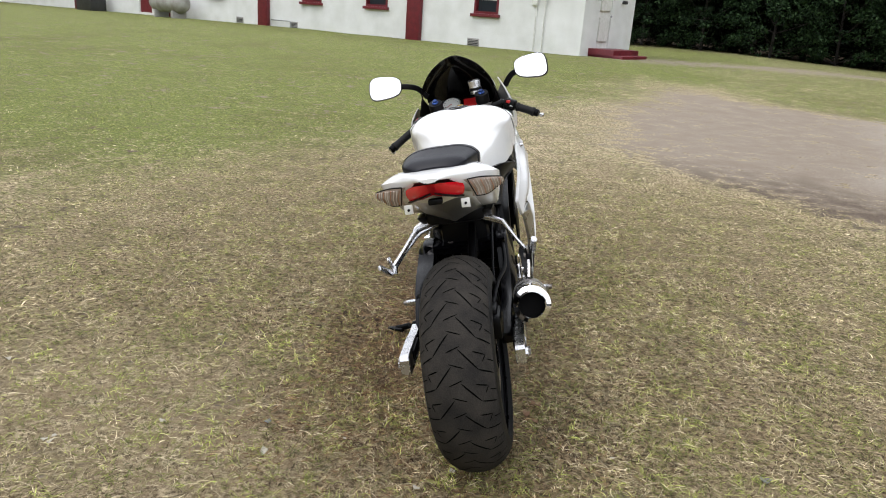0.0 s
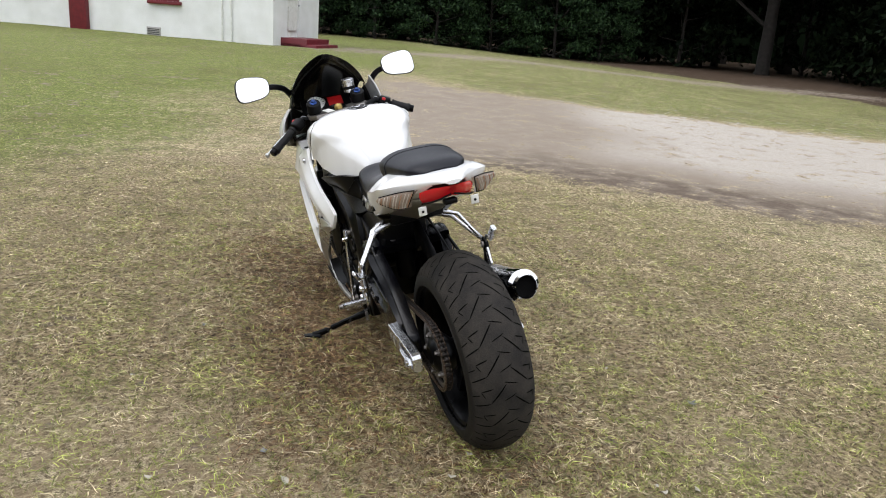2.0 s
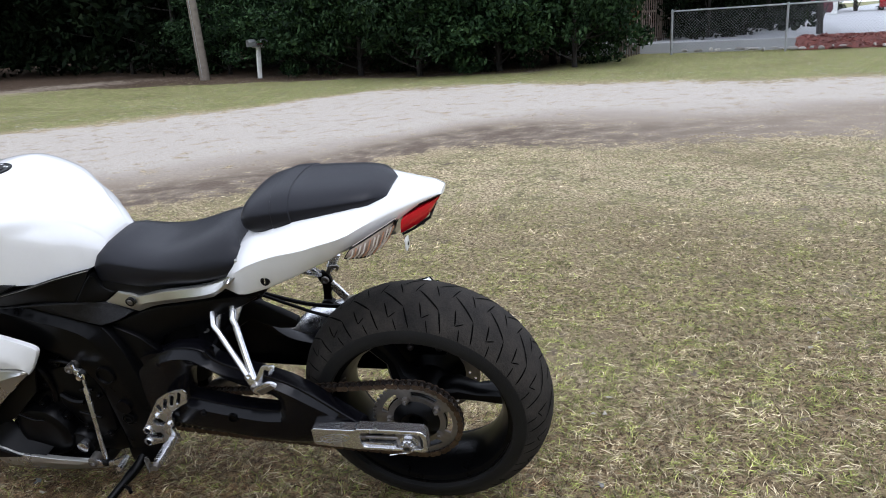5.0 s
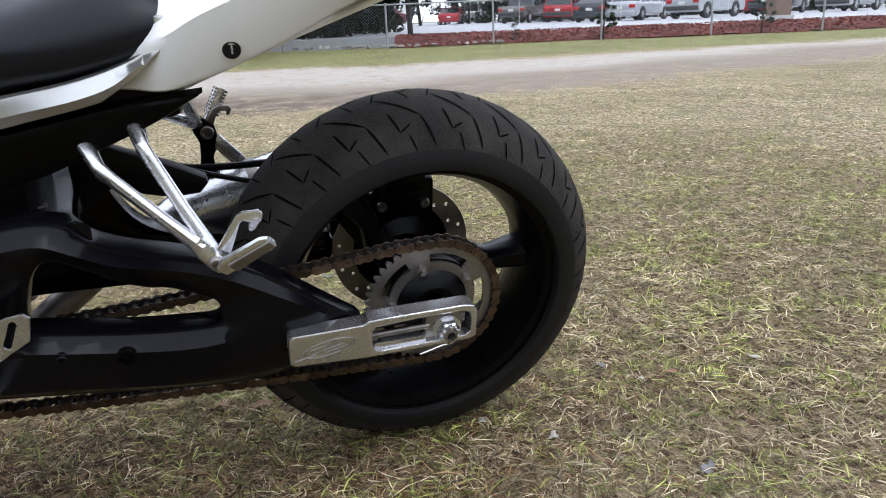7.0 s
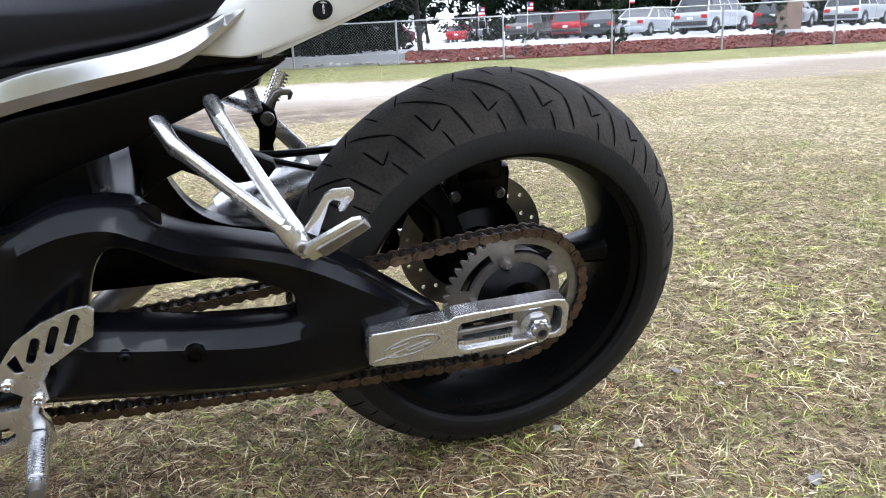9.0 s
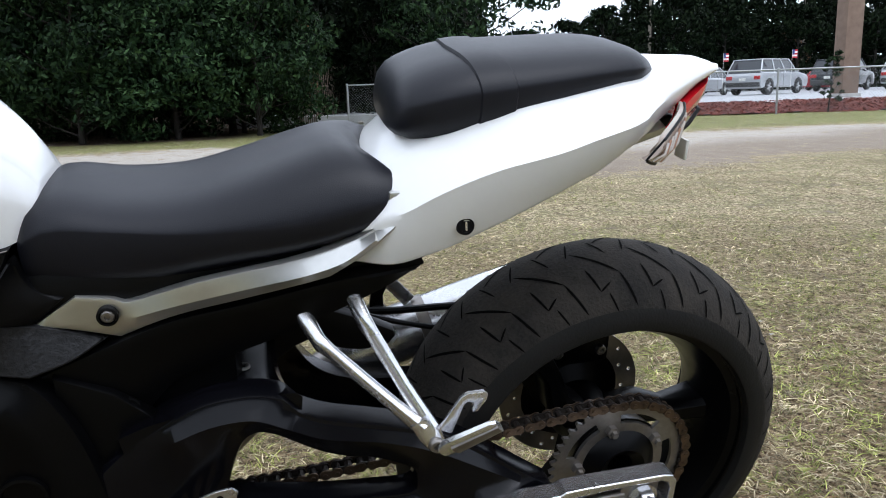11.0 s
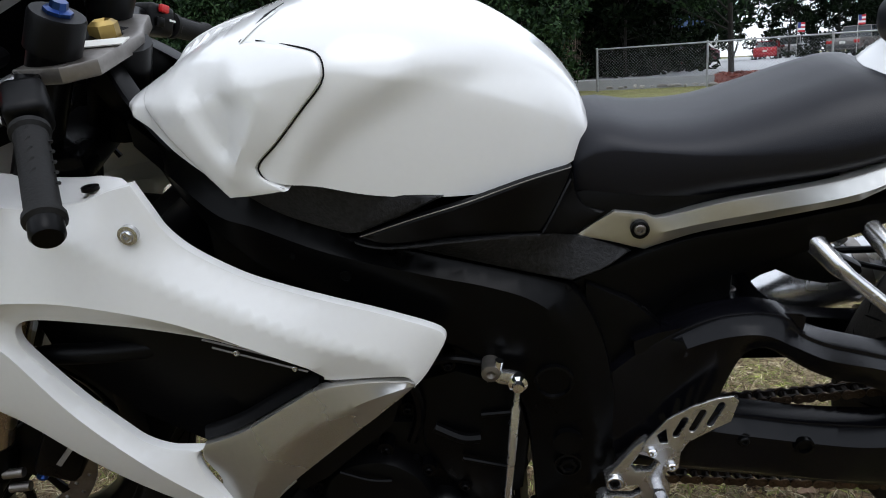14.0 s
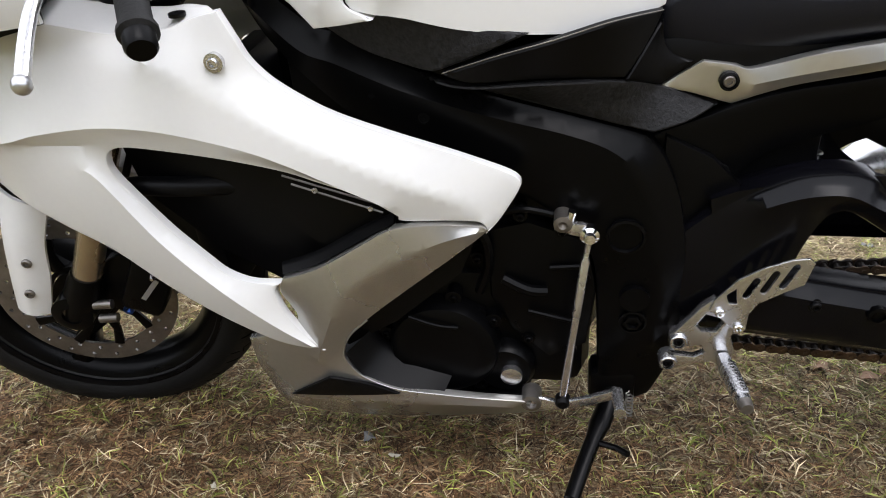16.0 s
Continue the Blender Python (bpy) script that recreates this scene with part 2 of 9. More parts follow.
def dirt_mask(x, y):
    """1 on the bare sandy drive, 0 on the lawn."""
    x, y = np.asarray(x, float), np.asarray(y, float)
    w = wobble(x, y)
    track = np.exp(-((y - np.interp(x, [-6, 2, 6, 12, 20, 24], [21, 21.5, 22.5, 23, 18.5, 16])) / 2.2) ** 2) * sstep(-2, 3, x) * (1 - sstep(19, 22, x))
    return np.maximum(sstep(-0.9, 0.7, x - near_edge(y) + 0.35 * w) * (1 - sstep(-0.8, 0.9, x - far_edge(y) + 0.5 * w)), 0.75 * track)


def worn_mask(x, y):
    """Thin, straw-coloured lawn against the greener parts."""
    x, y = np.asarray(x, float), np.asarray(y, float)
    w = wobble(0.6 * x, 0.6 * y)
    green = sstep(1.0, 4.5, -x + 0.35 * (y - 3) + w) * sstep(1.0, 4.5, y + 0.4 * w)
    strip = 0.6 * sstep(-0.2, 1.4, x - far_edge(y) + 0.4 * w)
    return 1 - np.clip(green + strip, 0, 1)


def ground_axis(lo, a, b, hi, fine, coarse):
    return np.unique(np.concatenate([np.linspace(lo, a, coarse), np.linspace(a, b, fine), np.linspace(b, hi, coarse)]).round(4))


gx = ground_axis(-400, -12, 24, 400, 241, 14)
gy = ground_axis(-400, -16, 26, 400, 281, 14)
GX, GY = np.meshgrid(gx, gy, indexing="ij")
GZ = ground_height(GX, GY)
nx, ny = GX.shape
gi = np.arange(nx * ny).reshape(nx, ny)
gq = np.stack([gi[:-1, :-1], gi[1:, :-1], gi[1:, 1:], gi[:-1, 1:]], -1).reshape(-1, 4)
gme = bpy.data.meshes.new("ground")
gme.from_pydata(np.stack([GX, GY, GZ], -1).reshape(-1, 3).tolist(), [], gq.tolist())


def damp_mask(x, y):
    """Darker damp sand along the near edge of the drive."""
    x, y = np.asarray(x, float), np.asarray(y, float)
    return (1 - sstep(1.0, 2.0, x - near_edge(y) + 0.5 * wobble(0.8 * x, 0.8 * y))) * sstep(-3, 1.5, y) * (1 - sstep(4.6, 6.5, y))


def bare_shade_mask(x, y):
    """Scuffed soil where the machine stands and in worn spots, darkened for the machine's shade."""
    x, y = np.asarray(x, float), np.asarray(y, float)
    yy = np.clip(y, 0.35, 2.1)
    d = np.hypot(x + 0.32 + 0.09 * yy, y - yy)
    return 0.58 * (1 - sstep(0.03, 0.6, d + 0.25 * wobble(3 * x, 3 * y)))


def scuff_mask(x, y):
    """Thin, lighter soil showing through behind the machine."""
    x, y = np.asarray(x, float), np.asarray(y, float)
    a = np.maximum(0, 1 - np.hypot((x + 1.0) / 1.3, (y + 0.25) / 0.7 + 0.3 * x))
    b = np.maximum(0, 1 - np.hypot((x - 0.9) / 0.5, (y + 0.2) / 0.5)) * 0.7
    return np.clip(1.4 * np.maximum(a, b), 0, 1)


def litter_mask(x, y):
    """Brown leaf litter on the ground below the trees."""
    x, y = np.asarray(x, float), np.asarray(y, float)
    edge = np.interp(x, [-60, 0, 9, 15, 20, 23, 60], [44, 36, 31, 27, 20, 12, 12])
    east = sstep(16.0, 17.5, x + 0.4 * wobble(x, y)) * sstep(1.5, 4.0, y)
    return np.clip(sstep(-3, 3, y - edge + wobble(0.3 * x, 0.3 * y) * 2) + east, 0, 1)


def pale_mask(x, y):
    """Dry bleached sand on the far half of the drive."""
    x, y = np.asarray(x, float), np.asarray(y, float)
    return sstep(1.4, 3.4, x - near_edge(y) - 0.25 * np.clip(y - 4, 0, 4) + 0.5 * wobble(x, y)) * (1 - sstep(9.5, 13, y))


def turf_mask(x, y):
    """Where the sward stands thick; brown soil and the shade between blades go into the colour."""
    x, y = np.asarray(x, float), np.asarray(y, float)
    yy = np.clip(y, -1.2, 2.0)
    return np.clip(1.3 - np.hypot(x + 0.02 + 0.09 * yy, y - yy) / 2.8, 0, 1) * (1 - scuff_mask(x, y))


for attr_name, field in (("turf", turf_mask), ("pale", pale_mask), ("dirt", dirt_mask), ("worn", worn_mask), ("damp", damp_mask), ("bare", bare_shade_mask), ("scuff", scuff_mask), ("litter", litter_mask)):
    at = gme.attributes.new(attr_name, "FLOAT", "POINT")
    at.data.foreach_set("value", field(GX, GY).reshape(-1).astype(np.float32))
gme.polygons.foreach_set("use_smooth", [True] * len(gme.polygons))


def ground_material():
    m = bpy.data.materials.new("lawn_and_sand")
    m.use_nodes = True
    nt = m.node_tree
    p = nt.nodes["Principled BSDF"]
    p.inputs["Specular IOR Level"].default_value = 0.15
    tc = nt.nodes.new("ShaderNodeTexCoord")

    def noise_node(scale, detail=6, rough=0.6):
        n = nt.nodes.new("ShaderNodeTexNoise")
        n.inputs["Scale"].default_value, n.inputs["Detail"].default_value, n.inputs["Roughness"].default_value = scale, detail, rough
        nt.links.new(tc.outputs["Object"], n.inputs["Vector"])
        return n.outputs[0]

    def ramp(src, lo, hi):
        r = nt.nodes.new("ShaderNodeMapRange")
        r.inputs[1].default_value, r.inputs[2].default_value = lo, hi
        nt.links.new(src, r.inputs[0])
        return r.outputs[0]

    def mixc(f, a, b):
        x = nt.nodes.new("ShaderNodeMix")
        x.data_type = "RGBA"
        nt.links.new(f, x.inputs[0])
        for k, c in ((6, a), (7, b)):
            if isinstance(c, tuple):
                x.inputs[k].default_value = (*c, 1)
            else:
                nt.links.new(c, x.inputs[k])
        return x.outputs[2]

    def attr(n):
        a = nt.nodes.new("ShaderNodeAttribute")
        a.attribute_name = n
        return a.outputs["Fac"]

    def math_node(op, a, b):
        x = nt.nodes.new("ShaderNodeMath")
        x.operation = op
        for k, c in ((0, a), (1, b)):
            if isinstance(c, (int, float)):
                x.inputs[k].default_value = c
            else:
                nt.links.new(c, x.inputs[k])
        return x.outputs[0]

    patch, mid, tuft, fine, grain = noise_node(0.55), noise_node(3.0), noise_node(13, 5, 0.65), noise_node(45, 6, 0.75), noise_node(190, 4, 0.8)
    speck = math_node("ADD", math_node("MULTIPLY", fine, 0.55), math_node("MULTIPLY", grain, 0.45))
    straw = mixc(ramp(speck, 0.44, 0.57), (0.070, 0.046, 0.025), (0.66, 0.545, 0.35))
    straw = mixc(math_node("MULTIPLY", ramp(mid, 0.45, 0.70), 0.5), straw, (0.40, 0.345, 0.235))
    green = mixc(ramp(speck, 0.43, 0.57), (0.040, 0.056, 0.009), (0.215, 0.275, 0.052))
    # brown soil by the machine, its colour lowered for the shade there
    soil = mixc(ramp(speck, 0.38, 0.62), (0.060, 0.028, 0.015), (0.185, 0.102, 0.054))
    sand = mixc(ramp(speck, 0.35, 0.65), (0.15, 0.118, 0.088), (0.40, 0.345, 0.28))
    sand = mixc(ramp(mid, 0.42, 0.66), sand, (0.245, 0.200, 0.154))
    pale = mixc(ramp(speck, 0.42, 0.58), (0.31, 0.275, 0.235), (0.54, 0.495, 0.43))
    sand = mixc(math_node("MULTIPLY", attr("pale"), ramp(math_node("ADD", mid, math_node("MULTIPLY", patch, 0.6)), 0.44, 0.74)), sand, pale)
    damp = mixc(ramp(speck, 0.38, 0.62), (0.085, 0.062, 0.045), (0.18, 0.142, 0.108))
    sand = mixc(math_node("MULTIPLY", attr("damp"), ramp(mid, 0.30, 0.58)), sand, damp)
    g_in = math_node("ADD", math_node("MULTIPLY", tuft, 0.65), math_node("MULTIPLY", mid, 0.5))
    g_amount = math_node("SUBTRACT", g_in, math_node("MULTIPLY", attr("worn"), 0.20))
    lawn = mixc(math_node("MULTIPLY", ramp(g_amount, 0.34, 0.54), 0.9), straw, green)
    lawn = mixc(math_node("MULTIPLY", ramp(patch, 0.48, 0.68), 0.4), lawn, (0.105, 0.085, 0.036))
    thin = math_node("ADD", math_node("MULTIPLY", tuft, 0.45), math_node("MULTIPLY", mid, 0.55))
    lawn = mixc(math_node("MULTIPLY", ramp(thin, 0.53, 0.64), 0.7), lawn, mixc(ramp(speck, 0.38, 0.62), (0.10, 0.068, 0.040), (0.25, 0.185, 0.115)))
    lawn = mixc(math_node("MULTIPLY", attr("bare"), ramp(tuft, 0.25, 0.50)), lawn, soil)
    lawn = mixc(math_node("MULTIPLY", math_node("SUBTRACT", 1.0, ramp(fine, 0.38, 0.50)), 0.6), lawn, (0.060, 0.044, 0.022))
    # dark brown soil, with the shade between the blades put into its colour
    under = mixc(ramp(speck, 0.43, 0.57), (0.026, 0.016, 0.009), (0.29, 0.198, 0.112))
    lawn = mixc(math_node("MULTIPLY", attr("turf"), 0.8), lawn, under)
    light_soil = mixc(ramp(speck, 0.38, 0.62), (0.15, 0.105, 0.060), (0.34, 0.265, 0.17))
    lawn = mixc(math_node("MULTIPLY", attr("scuff"), ramp(tuft, 0.38, 0.56)), lawn, light_soil)
    d = math_node("ADD", attr("dirt"), math_node("MULTIPLY", math_node("SUBTRACT", ramp(tuft, 0.32, 0.68), 0.5), 1.1))
    d = math_node("ADD", d, math_node("MULTIPLY", math_node("SUBTRACT", ramp(mid, 0.30, 0.70), 0.5), 1.1))
    litter = mixc(ramp(speck, 0.38, 0.62), (0.035, 0.022, 0.014), (0.10, 0.068, 0.044))
    lawn = mixc(ramp(math_node("ADD", attr("litter"), math_node("MULTIPLY", math_node("SUBTRACT", ramp(mid, 0.3, 0.7), 0.5), 0.6)), 0.3, 0.7), lawn, litter)
    col = mixc(ramp(d, 0.38, 0.72), lawn, sand)
    nt.links.new(col, p.inputs["Base Color"])
    p.inputs["Roughness"].default_value = 0.92
    b = nt.nodes.new("ShaderNodeBump")
    b.inputs["Strength"].default_value, b.inputs["Distance"].default_value = 0.85, 0.024
    nt.links.new(math_node("ADD", fine, math_node("MULTIPLY", tuft, 0.8)), b.inputs["Height"])
    nt.links.new(b.outputs[0], p.inputs["Normal"])
    return m


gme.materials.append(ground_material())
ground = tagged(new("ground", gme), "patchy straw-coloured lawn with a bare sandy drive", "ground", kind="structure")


# ==== the white block building ====
HC, HD, HN = Vector((-0.05, 21.0, 0.30)), Vector((-0.883, 0.469, 0)), Vector((-0.469, -0.883, 0))
house_m = Matrix((( -0.883, -0.469, 0, HC.x), (0.469, -0.883, 0, HC.y), (0, 0, 1, HC.z), (0, 0, 0, 1)))
# in the building's own axes: x along the front from the near corner, -y into it, z up from its base
house = thing("block_building", "long white painted concrete block building with dark red trim", "building", house_m)
WALL_H, WALL_L = 3.3, 44.0


def wall_with_holes(x0, x1, y0, y1, holes, z0=-0.5, z1=WALL_H):
    bm = bmesh.new()
    plate(bm, [(x0, z0), (x1, z0), (x1, z1), (x0, z1)], [[(a, b), (c, b), (c, d), (a, d)] for a, b, c, d in holes], y0, y1, "xz")
    return bm


WINS = [(3.05, 1.08, 4.0, 2.68), (7.85, 1.08, 8.9, 2.68), (11.3, 1.08, 12.4, 2.68), (17.6, 1.08, 18.7, 2.68), (34.0, 0.9, 35.4, 2.6)]
DOOR = (23.3, 0.1, 24.4, 2.25)
part("front_wall", wall_with_holes(0, WALL_L, -0.2, 0, WINS + [DOOR]), M_wall, house, smooth=False)
# side wall with its doorway
SDOOR = (-1.75, 0.32, -0.95, 2.2)
bm = bmesh.new()
plate(bm, [(-0.2, -0.5), (-3.1, -0.5), (-3.1, WALL_H), (-0.2, WALL_H)], [[(a, b), (c, b), (c, d), (a, d)] for a, b, c, d in [SDOOR]], 0.0, 0.2, "yz")
part("side_wall", bm, M_wall, house, smooth=False)
bm = bmesh.new()
box(bm, (0, -3.3, -0.5), (WALL_L, -3.1, WALL_H))
part("back_wall", bm, M_wall, house, smooth=False)
bm = bmesh.new()
box(bm, (WALL_L, -3.3, -0.5), (WALL_L + 0.2, 0, WALL_H))
part("end_wall", bm, M_wall, house, smooth=False)
bm = bmesh.new()
for s in (0, 1):
    a, b = (0.5, -1.65) if s == 0 else (-3.8, -1.65)
    za, zb = WALL_H + 0.004, WALL_H + 0.85
    vs = [bm.verts.new(v) for v in ((-0.5, a, za), (WALL_L + 0.5, a, za), (WALL_L + 0.5, b, zb), (-0.5, b, zb), (-0.5, a, za + 0.12), (WALL_L + 0.5, a, za + 0.12), (WALL_L + 0.5, b, zb + 0.12), (-0.5, b, zb + 0.12))]
    for f in ((0, 1, 2, 3), (4, 5, 6, 7), (0, 1, 5, 4), (1, 2, 6, 5), (2, 3, 7, 6), (3, 0, 4, 7)):
        bm.faces.new([vs[i] for i in f])
part("roof", bm, M_roof, house, smooth=False)
for x in (6.5, 14.7, 22.0, 30.4):
    bm = box(bmesh.new(), (x - 0.3, 0.002, -0.5), (x + 0.3, 0.16, WALL_H - 0.02), 0.01)
    part("pilaster", bm, M_redtrim, house)
for a, b, c, d in WINS:
    bm = bmesh.new()
    for lo, hi in (((a, -0.14, b), (a + 0.07, 0.03, d)), ((c - 0.07, -0.14, b), (c, 0.03, d)), ((a + 0.07, -0.14, d - 0.07), (c - 0.07, 0.03, d)), ((a + 0.07, -0.14, b), (c - 0.07, 0.03, b + 0.07))):
        box(bm, lo, hi)
    win = part("window_frame", bm, M_redtrim, house, smooth=False)
    part("window_sill", box(bmesh.new(), (a - 0.08, 0.0, b - 0.1), (c + 0.08, 0.12, b - 0.003), 0.01), M_redtrim, win)
    rows_w = 4
    for k in range(rows_w):
        z0, z1 = b + 0.07 + (d - b - 0.14) * k / rows_w, b + 0.07 + (d - b - 0.14) * (k + 1) / rows_w
        part("pane", box(bmesh.new(), (a + 0.085, -0.1, z0 + 0.015), (c - 0.085, -0.09, z1 - 0.015)), M_darkglass, win, smooth=False)
        part("glazing_bar", box(bmesh.new(), (a + 0.07, -0.11, z1 - 0.015), (c - 0.07, -0.075, z1 + 0.015)), M_whitewood, win, smooth=False)
    part("room_screen", box(bmesh.new(), (a - 0.02, -0.215, b - 0.02), (c + 0.02, -0.203, d + 0.02)), M_darkmetal, win, smooth=False)
bm = bmesh.new()
box(bm, (DOOR[0], -0.12, DOOR[1]), (DOOR[2], -0.06, DOOR[3]))
part("red_door", bm, M_redtrim, house, smooth=False)
bm = bmesh.new()
box(bm, (0.05, SDOOR[0], SDOOR[1]), (0.10, SDOOR[2], SDOOR[3]))
for k in range(2):
    box(bm, (0.0, SDOOR[0] + 0.1, 0.5 + 0.9 * k), (0.05, SDOOR[2] - 0.1, 1.2 + 0.9 * k), 0.008)
d2 = part("side_door", bm, M_whitewood, house, "white panelled door", smooth=False)
part("doorknob", lathe(bmesh.new(), [(0.0, -0.06), (0.03, -0.05), (0.03, -0.02), (0.012, 0.0)], 12, (0.0, SDOOR[0] + 0.07, 1.25)), M_galv, d2)
bm = bmesh.new()
for k in range(2):
    box(bm, (-1.15 + 0.3 * k, -2.2, -0.5), (-0.003, -0.5, 0.30 - 0.15 * (1 - k)), 0.01)
part("brick_steps", bm, M_redtrim, house, "dark red painted brick steps")
# vents near the ground
for a in (3.95, 12.9, 16.4):
    v = part("vent", box(bmesh.new(), (a - 0.24, -0.05, 0.05), (a + 0.24, 0.02, 0.3), 0.01), M_concrete, house)
    for k in range(4):
        part("louvre", box(bmesh.new(), (a - 0.2, 0.02, 0.08 + 0.05 * k), (a + 0.2, 0.03, 0.1 + 0.05 * k)), M_darkmetal, v, smooth=False)
# electric boxes and conduit near the corner
part("meter_box", box(bmesh.new(), (1.52, 0.0, 1.72), (1.82, 0.14, 2.0), 0.01), M_galv, house)
part("switch_box", box(bmesh.new(), (1.58, 0.0, 1.42), (1.78, 0.1, 1.62), 0.01), M_whitewood, house)
part("meter", lathe(bmesh.new(), [(0.0, 0.19), (0.07, 0.17), (0.085, 0.1), (0.1, 0.0)], 18, (1.32, 0, 1.75), "y"), M_galv, house)
for x, z0 in ((1.62, -0.3), (1.32, -0.3)):
    part("conduit", tube(bmesh.new(), [(x, 0.04, z0), (x, 0.04, 1.45), (x, 0.04, 1.7)], 0.022, 8), M_whitewood, house)
part("conduit", tube(bmesh.new(), [(1.32, 0.04, 1.85), (1.32, 0.04, 3.2)], 0.022, 8), M_whitewood, house)
for y, z in ((-0.66, 1.68), (-2.42, 1.65)):
    part("wall_lamp", box(bmesh.new(), (-0.14, y - 0.07, z), (0.0, y + 0.07, z + 0.1), 0.02), M_darkmetal, house)
# pipe rail at the foot of the wall
part("pipe_rail", tube(bmesh.new(), [(13.0, 0.06, -0.2), (13.0, 0.08, 0.28), (13.05, 0.1, 0.3), (14.2, 0.1, 0.3), (14.25, 0.08, 0.28), (14.25, 0.06, -0.2)], 0.02, 8), M_galv, house)

# propane tank and outdoor unit in front of the wall
def on_front(s, off, z=0.0, turn=0.0):
    p = HC + HD * s + HN * off
    return Matrix.Translation((p.x, p.y, float(ground_height(p.x, p.y)) + z)) @ Matrix.Rotation(math.atan2(HD.y, HD.x) + turn, 4, "Z")


ptank = thing("propane_tank", "weathered silver propane tank lying on two feet", "gas tank", on_front(20.3, 0.9))
prof = [(0.0, -1.25), (0.2, -1.22), (0.36, -1.08), (0.42, -0.9), (0.42, 0.9), (0.36, 1.08), (0.2, 1.22), (0.0, 1.25)]
part("shell", lathe(bmesh.new(), prof, 24, (0, 0, 0.62)), M_oldtank, ptank)
for x in (-0.7, 0.7):
    part("foot", box(bmesh.new(), (x - 0.06, -0.35, -0.05), (x + 0.06, 0.35, 0.3), 0.01), M_concrete, ptank)
part("valve_dome", lathe(bmesh.new(), [(0.16, 0.38), (0.16, 0.5), (0.1, 0.56), (0, 0.57)], 16, (0, 0, 0.62), "z"), M_oldtank, ptank)
acu = thing("outdoor_unit", "dark grey boxy air conditioning unit", "air conditioner", on_front(27.6, 0.8))
part("casing", box(bmesh.new(), (-0.75, -0.4, 0.05), (0.75, 0.4, 0.95), 0.03), M_darkmetal, acu)
for k in range(8):
    part("louvre", box(bmesh.new(), (-0.7, -0.415, 0.12 + 0.1 * k), (0.7, -0.4, 0.17 + 0.1 * k)), M_darkmetal, acu, smooth=False)
part("base_pad", box(bmesh.new(), (-0.85, -0.5, -0.1), (0.85, 0.5, 0.05), 0.01), M_concrete, acu)

# ==== pole, mailbox ====
pole = thing("utility_pole", "weathered grey wooden utility pole leaning slightly", "utility pole", Matrix.Translation((18.8, 14.06, 0.0)))
part("shaft", tube(bmesh.new(), [(0, 0, -0.3), (-0.12, 0.0, 2.2), (-0.42, 0.0, 8.5)], [0.16, 0.145, 0.11], 14), M_wood, pole)
part("ground_wire", tube(bmesh.new(), [(-0.16, -0.02, 0), (-0.28, -0.02, 2.2), (-0.56, -0.01, 8.4)], 0.008, 5), M_galv, pole)
mail = thing("mailbox", "silver-grey mailbox on a white wooden post", "mailbox", Matrix.Translation((18.5, 11.9, 0.03)) @ Matrix.Rotation(radians(-35), 4, "Z"))
part("post", box(bmesh.new(), (-0.055, -0.055, -0.2), (0.055, 0.055, 0.92), 0.006, Matrix.Rotation(radians(4), 4, "Y")), M_whitewood, mail)
bm = bmesh.new()
arch = [(-0.1, 0.0), (0.1, 0.0)] + [(0.1 * math.cos(a), 0.11 + 0.1 * math.sin(a)) for a in [math.pi * k / 10 for k in range(11)]]
plate(bm, arch, (), -0.3, 0.32, "xz")
bmesh.ops.transform(bm, matrix=Matrix.Translation((0.06, 0, 0.95)) @ Matrix.Rotation(radians(90), 4, "Z"), verts=bm.verts)
mbx = part("box", bm, M_galv, mail)
part("door_lip", box(bmesh.new(), (0.355, -0.105, 0.945), (0.375, 0.105, 1.05), 0.004), M_galv, mbx)
part("flag", box(bmesh.new(), (0.0, -0.115, 1.0), (0.16, -0.105, 1.04)), M_redtrim, mbx, smooth=False)
part("bracket", box(bmesh.new(), (-0.1, -0.09, 0.915), (0.24, 0.09, 0.948), 0.004), M_whitewood, mail)

# ==== trees and shrubs ====
def leaf_mesh(name, centres, per, size, spread, mat, rnd, flat=0.6):
    """One crown: clumps of small leaves scattered round the given centres."""
    C = np.asarray(centres, float)
    n = len(C) * per
    base = np.repeat(C[:, :3], per, 0)
    rad = np.repeat(C[:, 3], per)
    d = rnd.normal(size=(n, 3))
    d /= np.linalg.norm(d, axis=1)[:, None]
    rr = rad * (0.45 + 0.6 * rnd.random(n) ** 0.6) * spread
    pos = base + d * rr[:, None] * np.array([1, 1, flat])
    a = rnd.normal(size=(n, 3)) + np.array([0, 0, -0.2])
    a /= np.linalg.norm(a, axis=1)[:, None]
    b = np.cross(a, rnd.normal(size=(n, 3)))
    b /= np.linalg.norm(b, axis=1)[:, None]
    s = size * (0.6 + 0.8 * rnd.random(n))[:, None]
    v = np.stack([pos - a * s, pos + b * s * 0.42, pos + a * s, pos - b * s * 0.42], 1).reshape(-1, 3)
    me = bpy.data.meshes.new(name)
    me.vertices.add(n * 4)
    me.vertices.foreach_set("co", v.reshape(-1).astype(np.float32))
    me.loops.add(n * 4)
    me.loops.foreach_set("vertex_index", np.arange(n * 4, dtype=np.int32))
    me.polygons.add(n)
    me.polygons.foreach_set("loop_start", np.arange(0, n * 4, 4, dtype=np.int32))
    me.materials.append(mat)
    me.update()
    me.validate()
    return me


